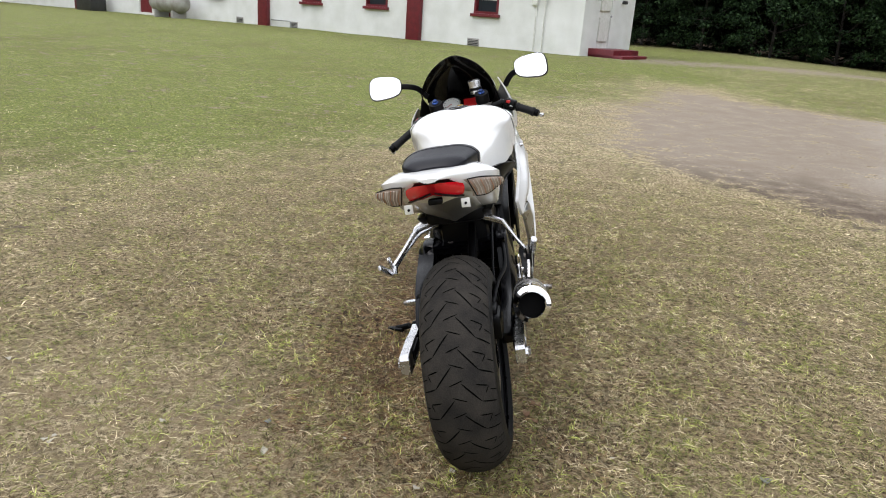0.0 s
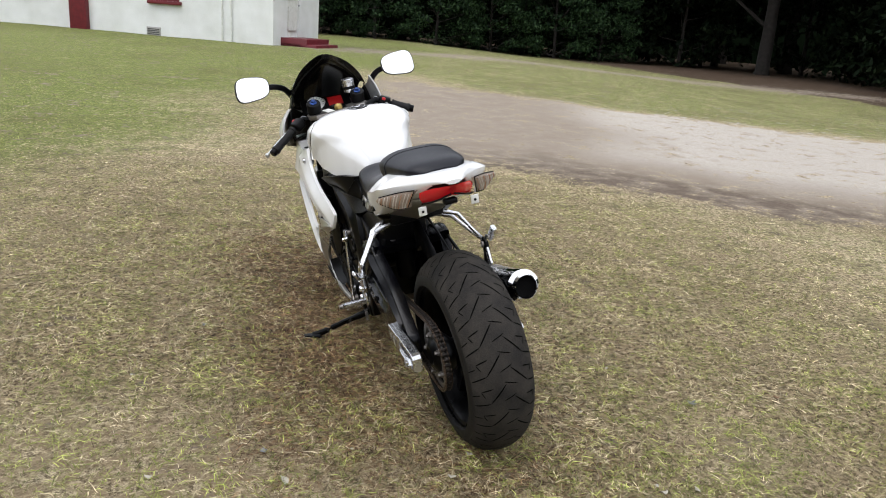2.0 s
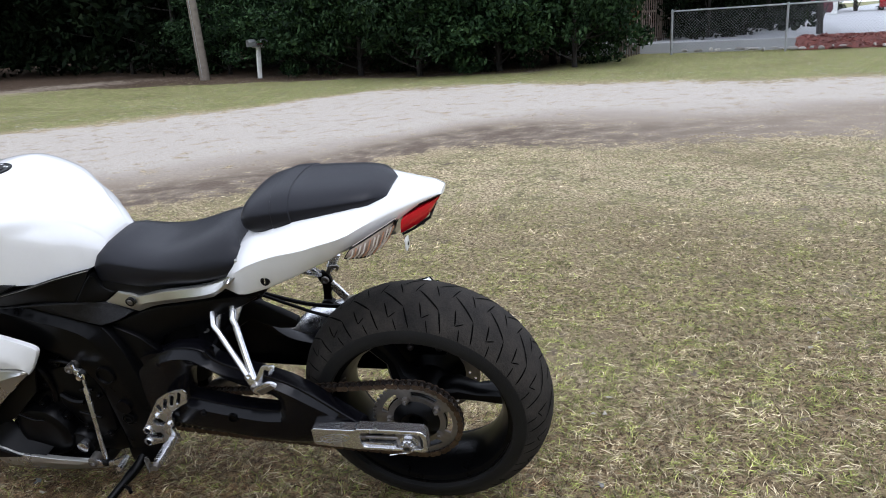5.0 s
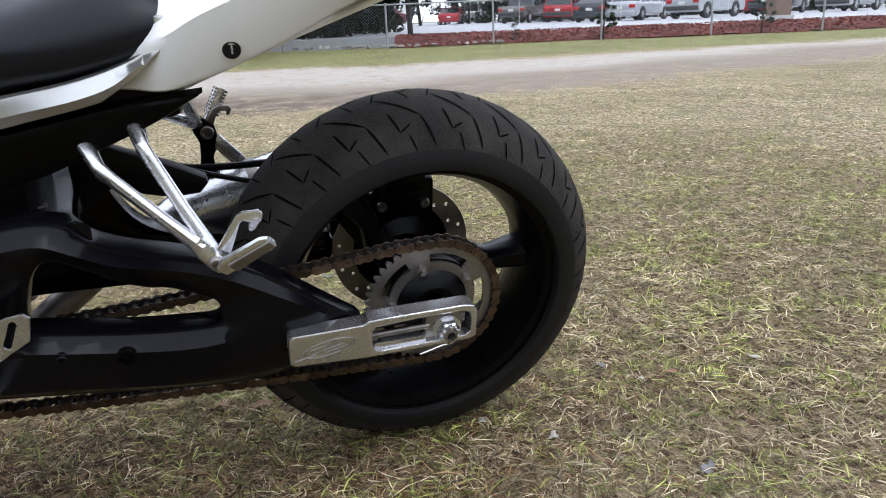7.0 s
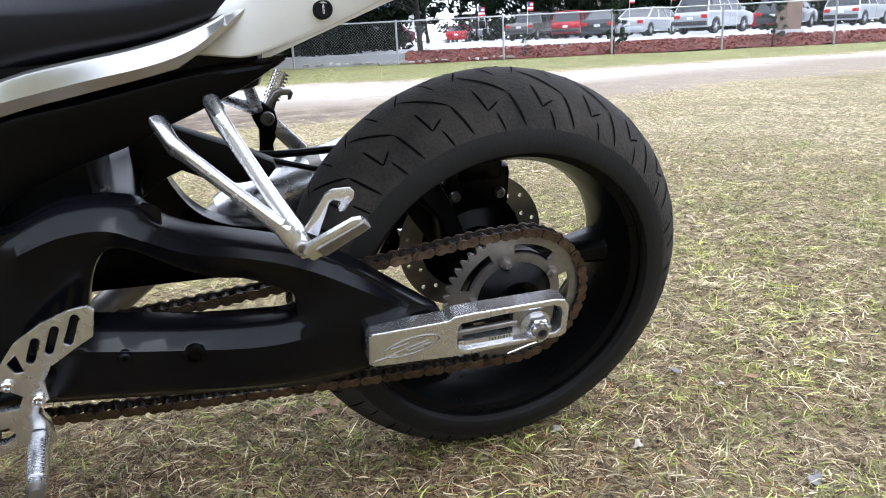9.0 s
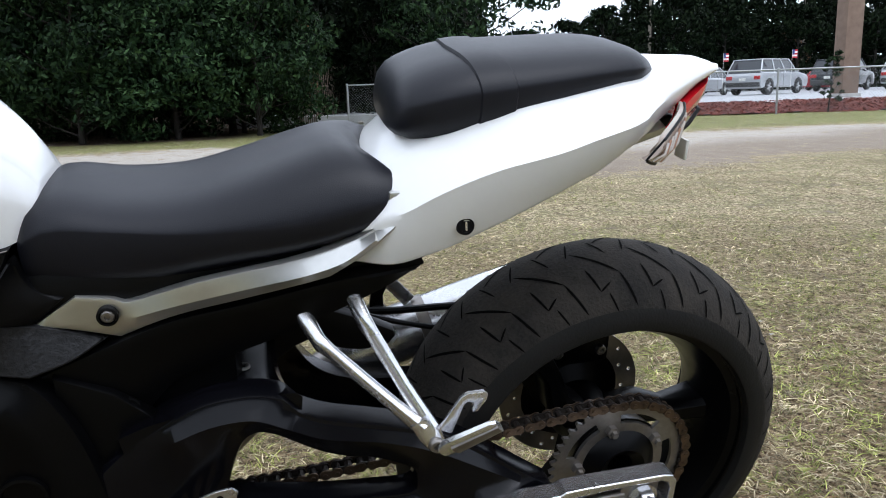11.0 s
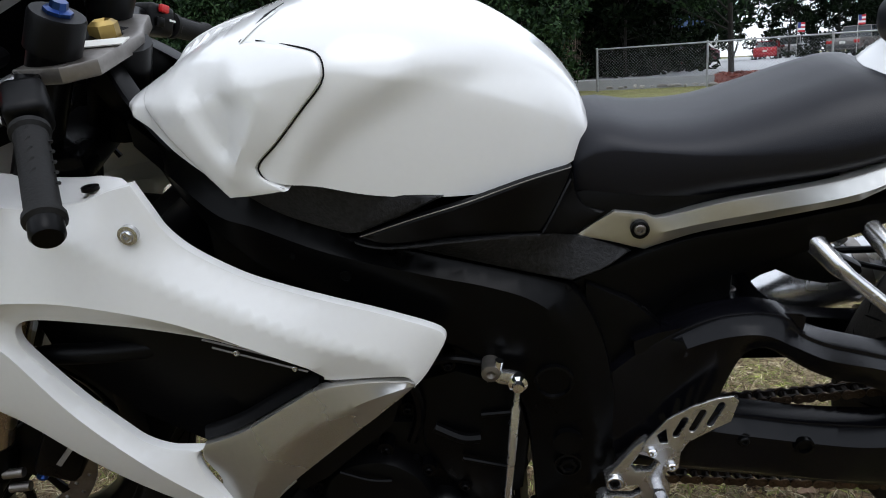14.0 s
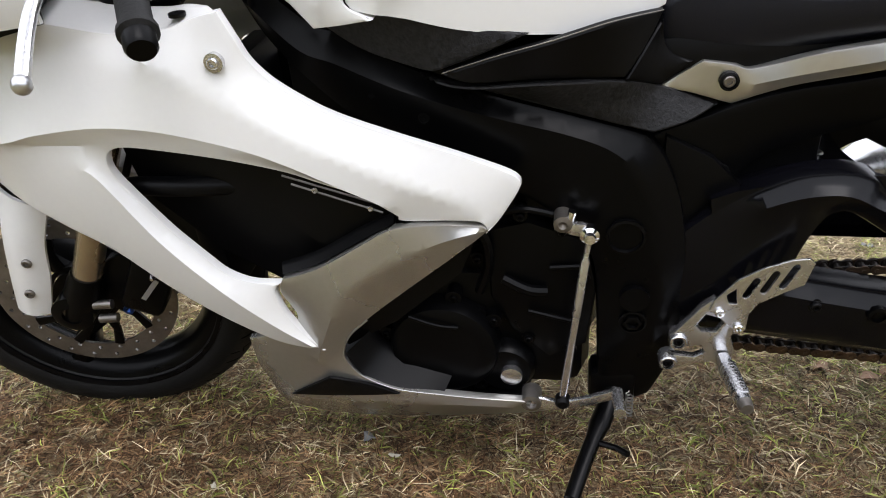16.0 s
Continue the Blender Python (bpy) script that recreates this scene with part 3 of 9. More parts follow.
def tree(name, label, category, height, crown_r, low, mat, seed, clumps=90, per=70, leaf=0.09, trunk_r=0.16, group=""):
    """A trunk with limbs and an uneven crown with gaps."""
    rnd = np.random.default_rng(seed)
    ob = thing(name, label, category, group=group)
    bm = bmesh.new()
    lean = rnd.normal(size=2) * 0.03 * height
    tube(bm, [(0, 0, -0.2), (0, 0, 0.15), (lean[0] * 0.4, lean[1] * 0.4, height * 0.4), (lean[0], lean[1], height * 0.92)], [trunk_r * 1.5, trunk_r * 1.1, trunk_r * 0.75, trunk_r * 0.15], 9)
    cs = []
    for k in range(clumps):
        u = rnd.random() ** 0.8
        z = height * (low + (1.0 - low) * u)
        prof = math.sin(math.pi * min(1, 0.18 + 0.82 * (u * 0.85 + 0.12))) ** 0.6
        th, rr = rnd.random() * 2 * math.pi, crown_r * prof * (0.25 + 0.8 * math.sqrt(rnd.random()))
        cs.append((rr * math.cos(th) + lean[0] * z / height, rr * math.sin(th) + lean[1] * z / height, z, crown_r * (0.14 + 0.16 * rnd.random())))
    for c in cs[:: max(1, clumps // 22)]:
        z0 = max(0.1, c[2] - 0.25 * height * rnd.random() - 0.2)
        tube(bm, [(lean[0] * z0 / height, lean[1] * z0 / height, z0), (c[0] * 0.5, c[1] * 0.5, (z0 + c[2]) / 2 - 0.05), c[:3]], [trunk_r * 0.35, trunk_r * 0.22, 0.012], 5)
    part("trunk", bm, M_bark, ob)
    cr = new("crown", leaf_mesh("crown", cs, per, leaf, 1.0, mat, rnd))
    cr.parent = ob
    return ob


def stand(first, spots, rnd):
    """Copies of a tree at the spots (x, y, scale)."""
    for x, y, s in spots:
        copy_thing(first, Matrix.Translation((x, y, float(ground_height(x, y)))) @ Matrix.Rotation(rnd.random() * 6.28, 4, "Z") @ Matrix.Diagonal((s, s, s * rnd.uniform(0.9, 1.15), 1)))


rt = random.Random(5)
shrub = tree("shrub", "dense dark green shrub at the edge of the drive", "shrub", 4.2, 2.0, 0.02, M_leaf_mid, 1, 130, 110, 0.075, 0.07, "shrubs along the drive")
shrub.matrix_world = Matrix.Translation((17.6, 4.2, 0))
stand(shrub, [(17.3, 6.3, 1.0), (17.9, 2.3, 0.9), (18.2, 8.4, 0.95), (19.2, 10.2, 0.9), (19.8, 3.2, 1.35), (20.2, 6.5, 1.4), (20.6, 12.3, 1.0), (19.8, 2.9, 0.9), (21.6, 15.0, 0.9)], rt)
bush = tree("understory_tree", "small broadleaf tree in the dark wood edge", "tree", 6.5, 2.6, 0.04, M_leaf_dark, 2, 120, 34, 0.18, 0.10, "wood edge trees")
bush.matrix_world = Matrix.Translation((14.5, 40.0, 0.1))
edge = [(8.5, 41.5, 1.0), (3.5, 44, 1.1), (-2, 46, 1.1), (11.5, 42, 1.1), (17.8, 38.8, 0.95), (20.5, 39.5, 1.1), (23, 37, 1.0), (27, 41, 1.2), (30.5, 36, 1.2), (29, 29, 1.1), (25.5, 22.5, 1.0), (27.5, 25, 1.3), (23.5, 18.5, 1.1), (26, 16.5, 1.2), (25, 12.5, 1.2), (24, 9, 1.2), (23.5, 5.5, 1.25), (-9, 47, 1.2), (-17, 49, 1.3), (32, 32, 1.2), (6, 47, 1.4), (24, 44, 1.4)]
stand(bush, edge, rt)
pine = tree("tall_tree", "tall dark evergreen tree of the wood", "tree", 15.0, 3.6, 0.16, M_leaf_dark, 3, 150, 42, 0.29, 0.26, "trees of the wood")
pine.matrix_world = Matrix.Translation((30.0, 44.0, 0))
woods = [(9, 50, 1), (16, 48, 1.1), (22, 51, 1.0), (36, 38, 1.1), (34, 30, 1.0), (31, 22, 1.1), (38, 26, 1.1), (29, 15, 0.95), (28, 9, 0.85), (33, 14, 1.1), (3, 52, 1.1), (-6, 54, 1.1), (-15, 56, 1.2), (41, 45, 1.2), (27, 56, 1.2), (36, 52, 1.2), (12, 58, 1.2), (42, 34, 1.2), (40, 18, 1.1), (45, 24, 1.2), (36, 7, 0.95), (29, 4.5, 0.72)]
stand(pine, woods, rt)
# spreading trees added to shade the wood edge, their crowns above the view
canopy = tree("canopy_tree", "large spreading tree, its high crown added to shade the wood", "tree", 15.0, 6.2, 0.34, M_leaf_dark, 4, 210, 60, 0.26, 0.34, "trees of the wood")
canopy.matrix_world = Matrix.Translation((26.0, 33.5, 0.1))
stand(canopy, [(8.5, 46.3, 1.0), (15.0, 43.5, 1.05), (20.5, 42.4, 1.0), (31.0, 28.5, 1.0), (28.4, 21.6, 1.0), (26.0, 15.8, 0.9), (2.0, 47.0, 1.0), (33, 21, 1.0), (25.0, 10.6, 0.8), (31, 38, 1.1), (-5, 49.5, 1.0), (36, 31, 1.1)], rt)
green_bush = tree("green_shrub", "tall grey-green shrub against the dark wood", "shrub", 5.6, 2.3, 0.02, M_leaf_mid, 6, 130, 100, 0.085, 0.08, "wood edge shrubs")
green_bush.matrix_world = Matrix.Translation((9.2, 39.2, 0.3))
stand(green_bush, [(6.0, 40.6, 1.0), (12.2, 38.6, 0.95), (15.6, 37.6, 1.05), (18.0, 36.9, 0.8), (3.0, 42.0, 1.0)], rt)
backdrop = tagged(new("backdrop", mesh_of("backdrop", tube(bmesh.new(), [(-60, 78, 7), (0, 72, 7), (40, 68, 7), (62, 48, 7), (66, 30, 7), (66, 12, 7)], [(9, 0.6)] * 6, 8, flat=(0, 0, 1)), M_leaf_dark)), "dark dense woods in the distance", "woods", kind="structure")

# never in view: added so that gloss and metal reflect something dark
tagged(new("backdrop", mesh_of("backdrop", tube(bmesh.new(), [(-70, 66, 6), (-52, 30, 6), (-48, -10, 6), (-40, -45, 6), (-5, -62, 6), (45, -92, 6)], [(7.5, 0.6)] * 6, 8, flat=(0, 0, 1)), M_leaf_dark)), "unseen line of dark woods, added behind to deepen reflections", "woods", kind="structure")


# ==== the motorcycle ====
# its own axes: x to its right, y ahead, z up from the contact line; it leans on its side stand
BYAW, BLEAN = radians(5.5), radians(12.9)
bike_m = Matrix.Translation((0.08, 0, 0)) @ Matrix.Rotation(BYAW, 4, "Z") @ Matrix.Rotation(-BLEAN, 4, "Y")
bike = thing("motorcycle", "white sport motorcycle with black frame leaning on its side stand", "motorcycle", bike_m)

M_white = material("white_gloss_paint", (0.73, 0.73, 0.72), (0.69, 0.69, 0.675), 2.5, 0.22, coat=0.5, rvar=0.05)
M_black = material("satin_black_frame", (0.0010, 0.0010, 0.0012), (0.0022, 0.0022, 0.0025), 9, 0.30, bump=0.06, bscale=400, spec=0.10)
M_arm = material("satin_black_swingarm", (0.0014, 0.0014, 0.0022), (0.003, 0.003, 0.0042), 9, 0.22, bump=0.03, bscale=400, spec=0.17)
M_plastic = material("black_plastic", (0.0012, 0.0012, 0.0015), (0.0026, 0.0026, 0.003), 12, 0.42, bump=0.15, bscale=500, spec=0.14)
M_rubber = material("tyre_rubber", (0.005, 0.005, 0.005), (0.010, 0.0095, 0.009), 9, 0.6, bump=0.25, bscale=260, spec=0.18)
M_tread = material("dusty_tread_rubber", (0.010, 0.0095, 0.0092), (0.040, 0.035, 0.029), 14, 0.85, bump=0.6, bscale=230, spec=0.15)
# near black, for the shade in tread cuts and small recesses
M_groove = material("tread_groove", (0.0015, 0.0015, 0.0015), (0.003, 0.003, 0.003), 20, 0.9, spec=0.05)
M_seat = material("black_vinyl_seat", (0.0045, 0.0048, 0.0075), (0.0075, 0.008, 0.012), 6, 0.42, bump=0.25, bscale=700, spec=0.25)
M_silver = material("silver_trim_paint", (0.56, 0.555, 0.53), (0.48, 0.475, 0.455), 5, 0.32, metal=0.92, coat=0.15)
M_alu = material("cast_aluminium", (0.66, 0.66, 0.67), (0.52, 0.52, 0.53), 18, 0.26, metal=0.95, bump=0.15, bscale=300)
M_chrome = material("chrome", (0.82, 0.82, 0.83), (0.75, 0.75, 0.76), 12, 0.08, metal=1.0, rvar=0.04)
M_chain = material("rusty_chain", (0.125, 0.085, 0.055), (0.05, 0.034, 0.024), 60, 0.40, metal=0.8, bump=0.3, bscale=500, vary=0.35)
# inner links, darker than the outer plates
M_chain_inner = material("dark_inner_chain", (0.030, 0.022, 0.017), (0.012, 0.010, 0.009), 50, 0.5, metal=0.5, bump=0.3, bscale=500)
M_steel = material("worn_steel", (0.27, 0.255, 0.24), (0.15, 0.135, 0.12), 22, 0.4, metal=0.85)
M_red = material("red_lens", (0.58, 0.008, 0.016), (0.40, 0.005, 0.010), 14, 0.10, coat=0.4)
M_clear = material("clear_lens", (0.46, 0.39, 0.34), (0.32, 0.25, 0.21), 30, 0.12, coat=0.6)
M_rib = material("pale_lens_rib", (0.62, 0.58, 0.54), (0.5, 0.42, 0.36), 30, 0.2, coat=0.5)
M_amber_rib = material("amber_lens_rib", (0.46, 0.25, 0.16), (0.36, 0.20, 0.13), 30, 0.25, coat=0.5)
M_blue = material("blue_anodised", (0.02, 0.055, 0.20), (0.015, 0.04, 0.14), 10, 0.3, metal=0.8)
M_gold = material("gold_nut", (0.45, 0.32, 0.10), (0.38, 0.27, 0.09), 10, 0.35, metal=0.8)
M_redplastic = material("red_switch", (0.5, 0.015, 0.015), (0.4, 0.01, 0.01), 10, 0.4)
M_mirror = material("mirror_glass", (0.9, 0.9, 0.9), (0.88, 0.88, 0.88), 1, 0.02, metal=1.0, rvar=0.0)
M_screen = material("dark_smoked_screen", (0.003, 0.003, 0.0035), (0.004, 0.004, 0.0045), 3, 0.08, rvar=0.02, spec=0.12)
M_fork = material("fork_gold_tube", (0.55, 0.47, 0.36), (0.48, 0.40, 0.30), 9, 0.25, metal=0.9)
M_grey = material("grey_belly_paint", (0.48, 0.475, 0.455), (0.41, 0.405, 0.385), 4, 0.28, metal=0.85, coat=0.2)
M_carbon = material("carbon_trim", (0.003, 0.003, 0.0032), (0.017, 0.017, 0.018), 160, 0.42, bump=0.5, bscale=240, spec=0.2)


def skin(bm, rings, caps=True, closed=True):
    """Joins rings of equally many points."""
    R = [[bm.verts.new(p) for p in r] for r in rings]
    n = len(R[0])
    for q, r in zip(R, R[1:]):
        for k in range(n if closed else n - 1):
            bm.faces.new((q[k], q[(k + 1) % n], r[(k + 1) % n], r[k]))
    if caps:
        bm.faces.new(R[0][::-1])
        bm.faces.new(R[-1])
    return bm


def shell(a, b, nu=24, nv=8, bulge=0.0, thick=0.006, lean_out=0.0, power=1.0, side=-1):
    """A curved panel of even thickness between two edge lines a and b; bulge: how far its middle stands out to the side."""
    A, B = smooth_line(a, nu), smooth_line(b, nu)
    bm = bmesh.new()
    outer, inner = [], []
    for p, q in zip(A, B):
        ro, ri = [], []
        for j in range(nv + 1):
            v = j / nv
            o = p.lerp(q, v)
            o = o + Vector((side * bulge * (1 - abs(2 * v - 1) ** 2) ** power, 0, 0))
            ro.append(o)
            ri.append(o + Vector((-side * thick, 0, 0)))
        outer.append(ro)
        inner.append(ri)
    skin(bm, [o + i[::-1] for o, i in zip(outer, inner)])
    return bm


def inside(pts, loop):
    """Which of the points lie within a closed loop."""
    P, Q = np.asarray(loop), np.roll(np.asarray(loop), -1, 0)
    x, y = pts[:, 0][:, None], pts[:, 1][:, None]
    cross_ = (P[:, 1] > y) != (Q[:, 1] > y)
    with np.errstate(divide="ignore", invalid="ignore"):
        xi = P[:, 0] + (y - P[:, 1]) * (Q[:, 0] - P[:, 0]) / (Q[:, 1] - P[:, 1])
    return ((cross_ & (x < xi)).sum(1) % 2) == 1


def panel(segs, folds=(), puff=0.0, step=0.011, thick=0.01, side=-1, r=0.003, window=None, over=None):
    """A moulded side panel. segs: smooth stretches of its edge as (out, y, z), meeting in corners; folds: lines on which it is creased;
    puff: how strongly it swells between them; r: rounding of its edge; window: an opening, as segs; over: a surface (y, z) -> out on which the rest is laid."""
    def dense(lines, gap):
        out = []
        for ln in lines:
            n = max(2, int(sum((Vector(p) - Vector(q)).length for p, q in zip(ln, ln[1:])) / gap) + 1)
            out += smooth_line(ln, n)[:-1]
        return np.array([tuple(p) for p in out])
    pts, fixed, edges, loops, rims = [], [], [], [], []

    def add_line(a, closed):
        i0 = len(pts)
        pts.extend((p[1], p[2]) for p in a)
        fixed.extend(p[0] for p in a)
        edges.extend((i0 + k, i0 + (k + 1) % len(a)) for k in range(len(a) if closed else len(a) - 1))
        return i0
    for lines, sign in ((segs, 1), (window, -1)):
        if not lines:
            continue
        D = dense(lines, step * 0.7)
        yz = D[:, 1:]
        area = 0.5 * np.sum(yz[:, 0] * np.roll(yz[:, 1], -1) - np.roll(yz[:, 0], -1) * yz[:, 1])
        t = np.roll(yz, -1, 0) - np.roll(yz, 1, 0)
        nrm = np.stack([-t[:, 1], t[:, 0]], 1) * (1 if area > 0 else -1) * sign
        nrm /= np.maximum(1e-9, np.linalg.norm(nrm, axis=1))[:, None]
        loops.append(yz)
        for inset, drop in ((0.0, r), (0.3 * r, 0.3 * r), (r, 0.0)):
            E = np.column_stack([D[:, 0] - drop, yz + nrm * inset])
            i0 = add_line(E, True)
            if inset == 0.0:
                rims.append((i0, len(E)))
    for ln in folds:
        D = dense([ln], step * 0.8)
        add_line(np.vstack([D, ln[-1]]), False)
    known = np.array(pts)
    lo, hi = known.min(0), known.max(0)
    gy, gz = np.meshgrid(np.arange(lo[0], hi[0], step), np.arange(lo[1], hi[1], step * 0.866), indexing="ij")
    gy = gy + (np.arange(gy.shape[1]) % 2)[None, :] * step * 0.5
    G = np.stack([gy.ravel(), gz.ravel()], 1)
    ok = inside(G, loops[0])
    if len(loops) > 1:
        ok &= ~inside(G, loops[1])
    G = G[ok]
    d = np.min(np.hypot(G[:, None, 0] - known[None, :, 0], G[:, None, 1] - known[None, :, 1]), 1)
    G = G[d > step * 0.45]
    every = [Vector(p) for p in known.tolist() + G.tolist()]
    vo, eo, fo, ov, _, _ = delaunay_2d_cdt(every, edges, [], 0, 1e-7)
    V = np.array([tuple(v) for v in vo])
    F = np.array([tuple(f) for f in fo])
    C = V[F].mean(1)
    ok = inside(C, loops[0])
    if len(loops) > 1:
        ok &= ~inside(C, loops[1])
    F = F[ok]
    X, free = np.zeros(len(V)), np.ones(len(V), bool)
    for k, ids in enumerate(ov):
        hit_ = [i for i in ids if i < len(fixed)]
        if hit_:
            X[k], free[k] = fixed[min(hit_)], False
    A, cell = np.zeros((len(V), len(V))), np.zeros(len(V))
    for i, j, k in ((0, 1, 2), (1, 2, 0), (2, 0, 1)):
        u, v = V[F[:, i]] - V[F[:, k]], V[F[:, j]] - V[F[:, k]]
        area2 = np.maximum(np.abs(u[:, 0] * v[:, 1] - u[:, 1] * v[:, 0]), 1e-9)
        cot = np.clip((u * v).sum(1) / area2, -4, 8) * 0.5
        np.add.at(A, (F[:, i], F[:, j]), cot)
        np.add.at(A, (F[:, j], F[:, i]), cot)
        np.add.at(cell, F[:, k], area2 / 6)
    f_i = np.where(free & (cell > 0))[0]
    if len(f_i):
        M = np.diag(A[f_i].sum(1)) - A[np.ix_(f_i, f_i)]
        X[f_i] = np.linalg.solve(M, A[np.ix_(f_i, np.where(~free)[0])] @ X[~free] + puff * cell[f_i])
    if over:
        X = X + np.array([over(y, z) for y, z in V.tolist()])
    bm = bmesh.new()
    used = set(F.ravel().tolist())
    vs = {k: bm.verts.new((side * X[k], V[k, 0], V[k, 1])) for k in sorted(used)}
    for a, b, c in F.tolist():
        bm.faces.new((vs[a], vs[b], vs[c]))
    where = {i: k for k, ids in enumerate(ov) for i in ids}
    for i0, n in rims:
        ring = [vs[where[i0 + k]] for k in range(n) if where[i0 + k] in vs]
        back = [bm.verts.new(v.co + Vector((-side * thick, 0, 0))) for v in ring]
        for k in range(len(ring)):
            q = (k + 1) % len(ring)
            if ring[k] is not ring[q]:
                bm.faces.new((ring[k], ring[q], back[q], back[k]))
    return bm


def bolt(bm, c, r=0.008, axis="x", out=-1, depth=0.006):
    lathe(bm, [(r, 0), (r, out * depth * 0.7), (r * 0.8, out * depth), (r * 0.5, out * depth), (r * 0.42, out * depth * 0.3), (0.0, out * depth * 0.3)], 14, c, axis)
    return bm


# --- wheels ---
RW, RR, RHW = Vector((0.014, 0.033, 0.321)), 0.319, 0.102
FW, FR, FHW = Vector((-0.02, 1.70, 0.296)), 0.300, 0.061
fork_turn = Matrix.Translation((0, 1.36, 0.93)) @ Matrix.Rotation(radians(23.5), 4, "X") @ Matrix.Rotation(radians(9), 4, "Z") @ Matrix.Rotation(radians(-23.5), 4, "X") @ Matrix.Translation((0, -1.36, -0.93))


def tyre_profile(R, hw, rim):
    """(radius, along) points of a tyre's outside from one bead over the crown to the other."""
    out = []
    for k in range(25):
        a = -1 + 2 * k / 24
        th = a * radians(118)
        w = hw * math.sin(th) if abs(th) < math.pi / 2 else math.copysign(hw * (1 - 0.18 * ((abs(th) - math.pi / 2) / radians(28)) ** 2), th)
        cr = hw * 0.86
        r = R - cr + cr * math.cos(th) if abs(th) < math.pi / 2 else R - cr - (R - cr - rim) * ((abs(th) - math.pi / 2) / radians(28))
        out.append((r, w))
    return out


def tread_point(R, hw, th, ang, lift=0.0):
    """A point of the tread: th across it, ang round the wheel."""
    cr = hw * 0.86
    r, w = R - cr + (cr + lift) * math.cos(th), (hw + lift) * math.sin(th)
    return Vector((w, r * math.cos(ang), r * math.sin(ang)))


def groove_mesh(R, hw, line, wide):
    """One straight tread cut with pointed ends, as a thin strip laid on the rubber, dark for the shade in the cut.
    line: (across, round) at its two ends.
    """
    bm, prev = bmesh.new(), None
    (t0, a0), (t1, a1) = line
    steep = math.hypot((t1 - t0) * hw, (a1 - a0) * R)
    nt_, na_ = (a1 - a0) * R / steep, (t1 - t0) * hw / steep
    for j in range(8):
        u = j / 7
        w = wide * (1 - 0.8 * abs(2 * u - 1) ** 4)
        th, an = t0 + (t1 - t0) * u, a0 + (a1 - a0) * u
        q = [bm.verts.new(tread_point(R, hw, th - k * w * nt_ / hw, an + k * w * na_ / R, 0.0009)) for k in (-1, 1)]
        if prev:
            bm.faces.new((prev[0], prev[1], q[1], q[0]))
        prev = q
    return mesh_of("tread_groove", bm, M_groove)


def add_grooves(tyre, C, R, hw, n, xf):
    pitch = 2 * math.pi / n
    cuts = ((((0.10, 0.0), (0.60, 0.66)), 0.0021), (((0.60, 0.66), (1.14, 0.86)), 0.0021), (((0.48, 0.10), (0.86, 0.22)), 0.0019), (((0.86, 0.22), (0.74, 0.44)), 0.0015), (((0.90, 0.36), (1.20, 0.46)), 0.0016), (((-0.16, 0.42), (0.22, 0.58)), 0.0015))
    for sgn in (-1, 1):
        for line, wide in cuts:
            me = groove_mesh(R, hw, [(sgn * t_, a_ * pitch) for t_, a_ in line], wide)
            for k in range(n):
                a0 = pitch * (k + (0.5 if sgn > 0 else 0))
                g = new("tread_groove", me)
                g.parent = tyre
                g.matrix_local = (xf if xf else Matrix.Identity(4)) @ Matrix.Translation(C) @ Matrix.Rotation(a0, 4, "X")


def at(bm, C, xf=None):
    m = Matrix.Translation(C)
    bmesh.ops.transform(bm, matrix=(xf @ m) if xf else m, verts=bm.verts)
    return bm


def build_wheel(C, R, hw, rim_r, n_spokes, xf=None, grooves=27):
    rimw = hw * 0.86
    prof_t = tyre_profile(R, hw, rim_r + 0.006)
    prof_t = prof_t + [(r - 0.004 if i in (0, 12) else max(rim_r + 0.012, r - 0.014), w * 0.9) for i, (r, w) in enumerate(prof_t[::-2])]
    bm = lathe(bmesh.new(), prof_t, 112, closed=True)
    bm.faces.ensure_lookup_table()
    for f_ in bm.faces:
        c_ = f_.calc_center_median()
        f_.material_index = 1 if math.hypot(c_.y, c_.z) > R - hw * 0.5 else 0
    tyre = part("tyre", at(bm, C, xf), [M_rubber, M_tread], bike, "worn wide black tyre with slanted tread cuts")
    add_grooves(tyre, C, R, hw, grooves, xf)
    prof = [(rim_r + 0.004, -rimw), (rim_r + 0.012, -rimw - 0.004), (rim_r + 0.012, -rimw + 0.004), (rim_r - 0.006, -rimw + 0.012), (rim_r - 0.022, -rimw * 0.5), (rim_r - 0.03, 0), (rim_r - 0.022, rimw * 0.5), (rim_r - 0.006, rimw - 0.012),
            (rim_r + 0.012, rimw - 0.004), (rim_r + 0.012, rimw + 0.004), (rim_r + 0.004, rimw), (rim_r + 0.008, rimw * 0.5), (rim_r, 0), (rim_r + 0.008, -rimw * 0.5)]
    rim = part("rim", at(lathe(bmesh.new(), prof, 72, closed=True), C, xf), M_black, bike)
    hub = part("hub", at(lathe(bmesh.new(), [(0.02, -0.06), (0.05, -0.06), (0.052, -0.03), (0.045, 0), (0.052, 0.03), (0.05, 0.06), (0.02, 0.06)], 32, closed=True), C, xf), M_black, rim)
    for k in range(n_spokes):
        a = 2 * math.pi * k / n_spokes + radians(165)
        d, e = Vector((0, math.cos(a), math.sin(a))), Vector((0, math.cos(a + 0.18), math.sin(a + 0.18)))
        bm = tube(bmesh.new(), [d * 0.04, d * 0.09, e * (rim_r * 0.6), e * (rim_r - 0.02)], [(0.04, 0.026), (0.034, 0.022), (0.026, 0.017), (0.036, 0.024)], 10, flat=(1, 0, 0))
        part("spoke", at(bm, C, xf), M_black, rim)
    return tyre, rim


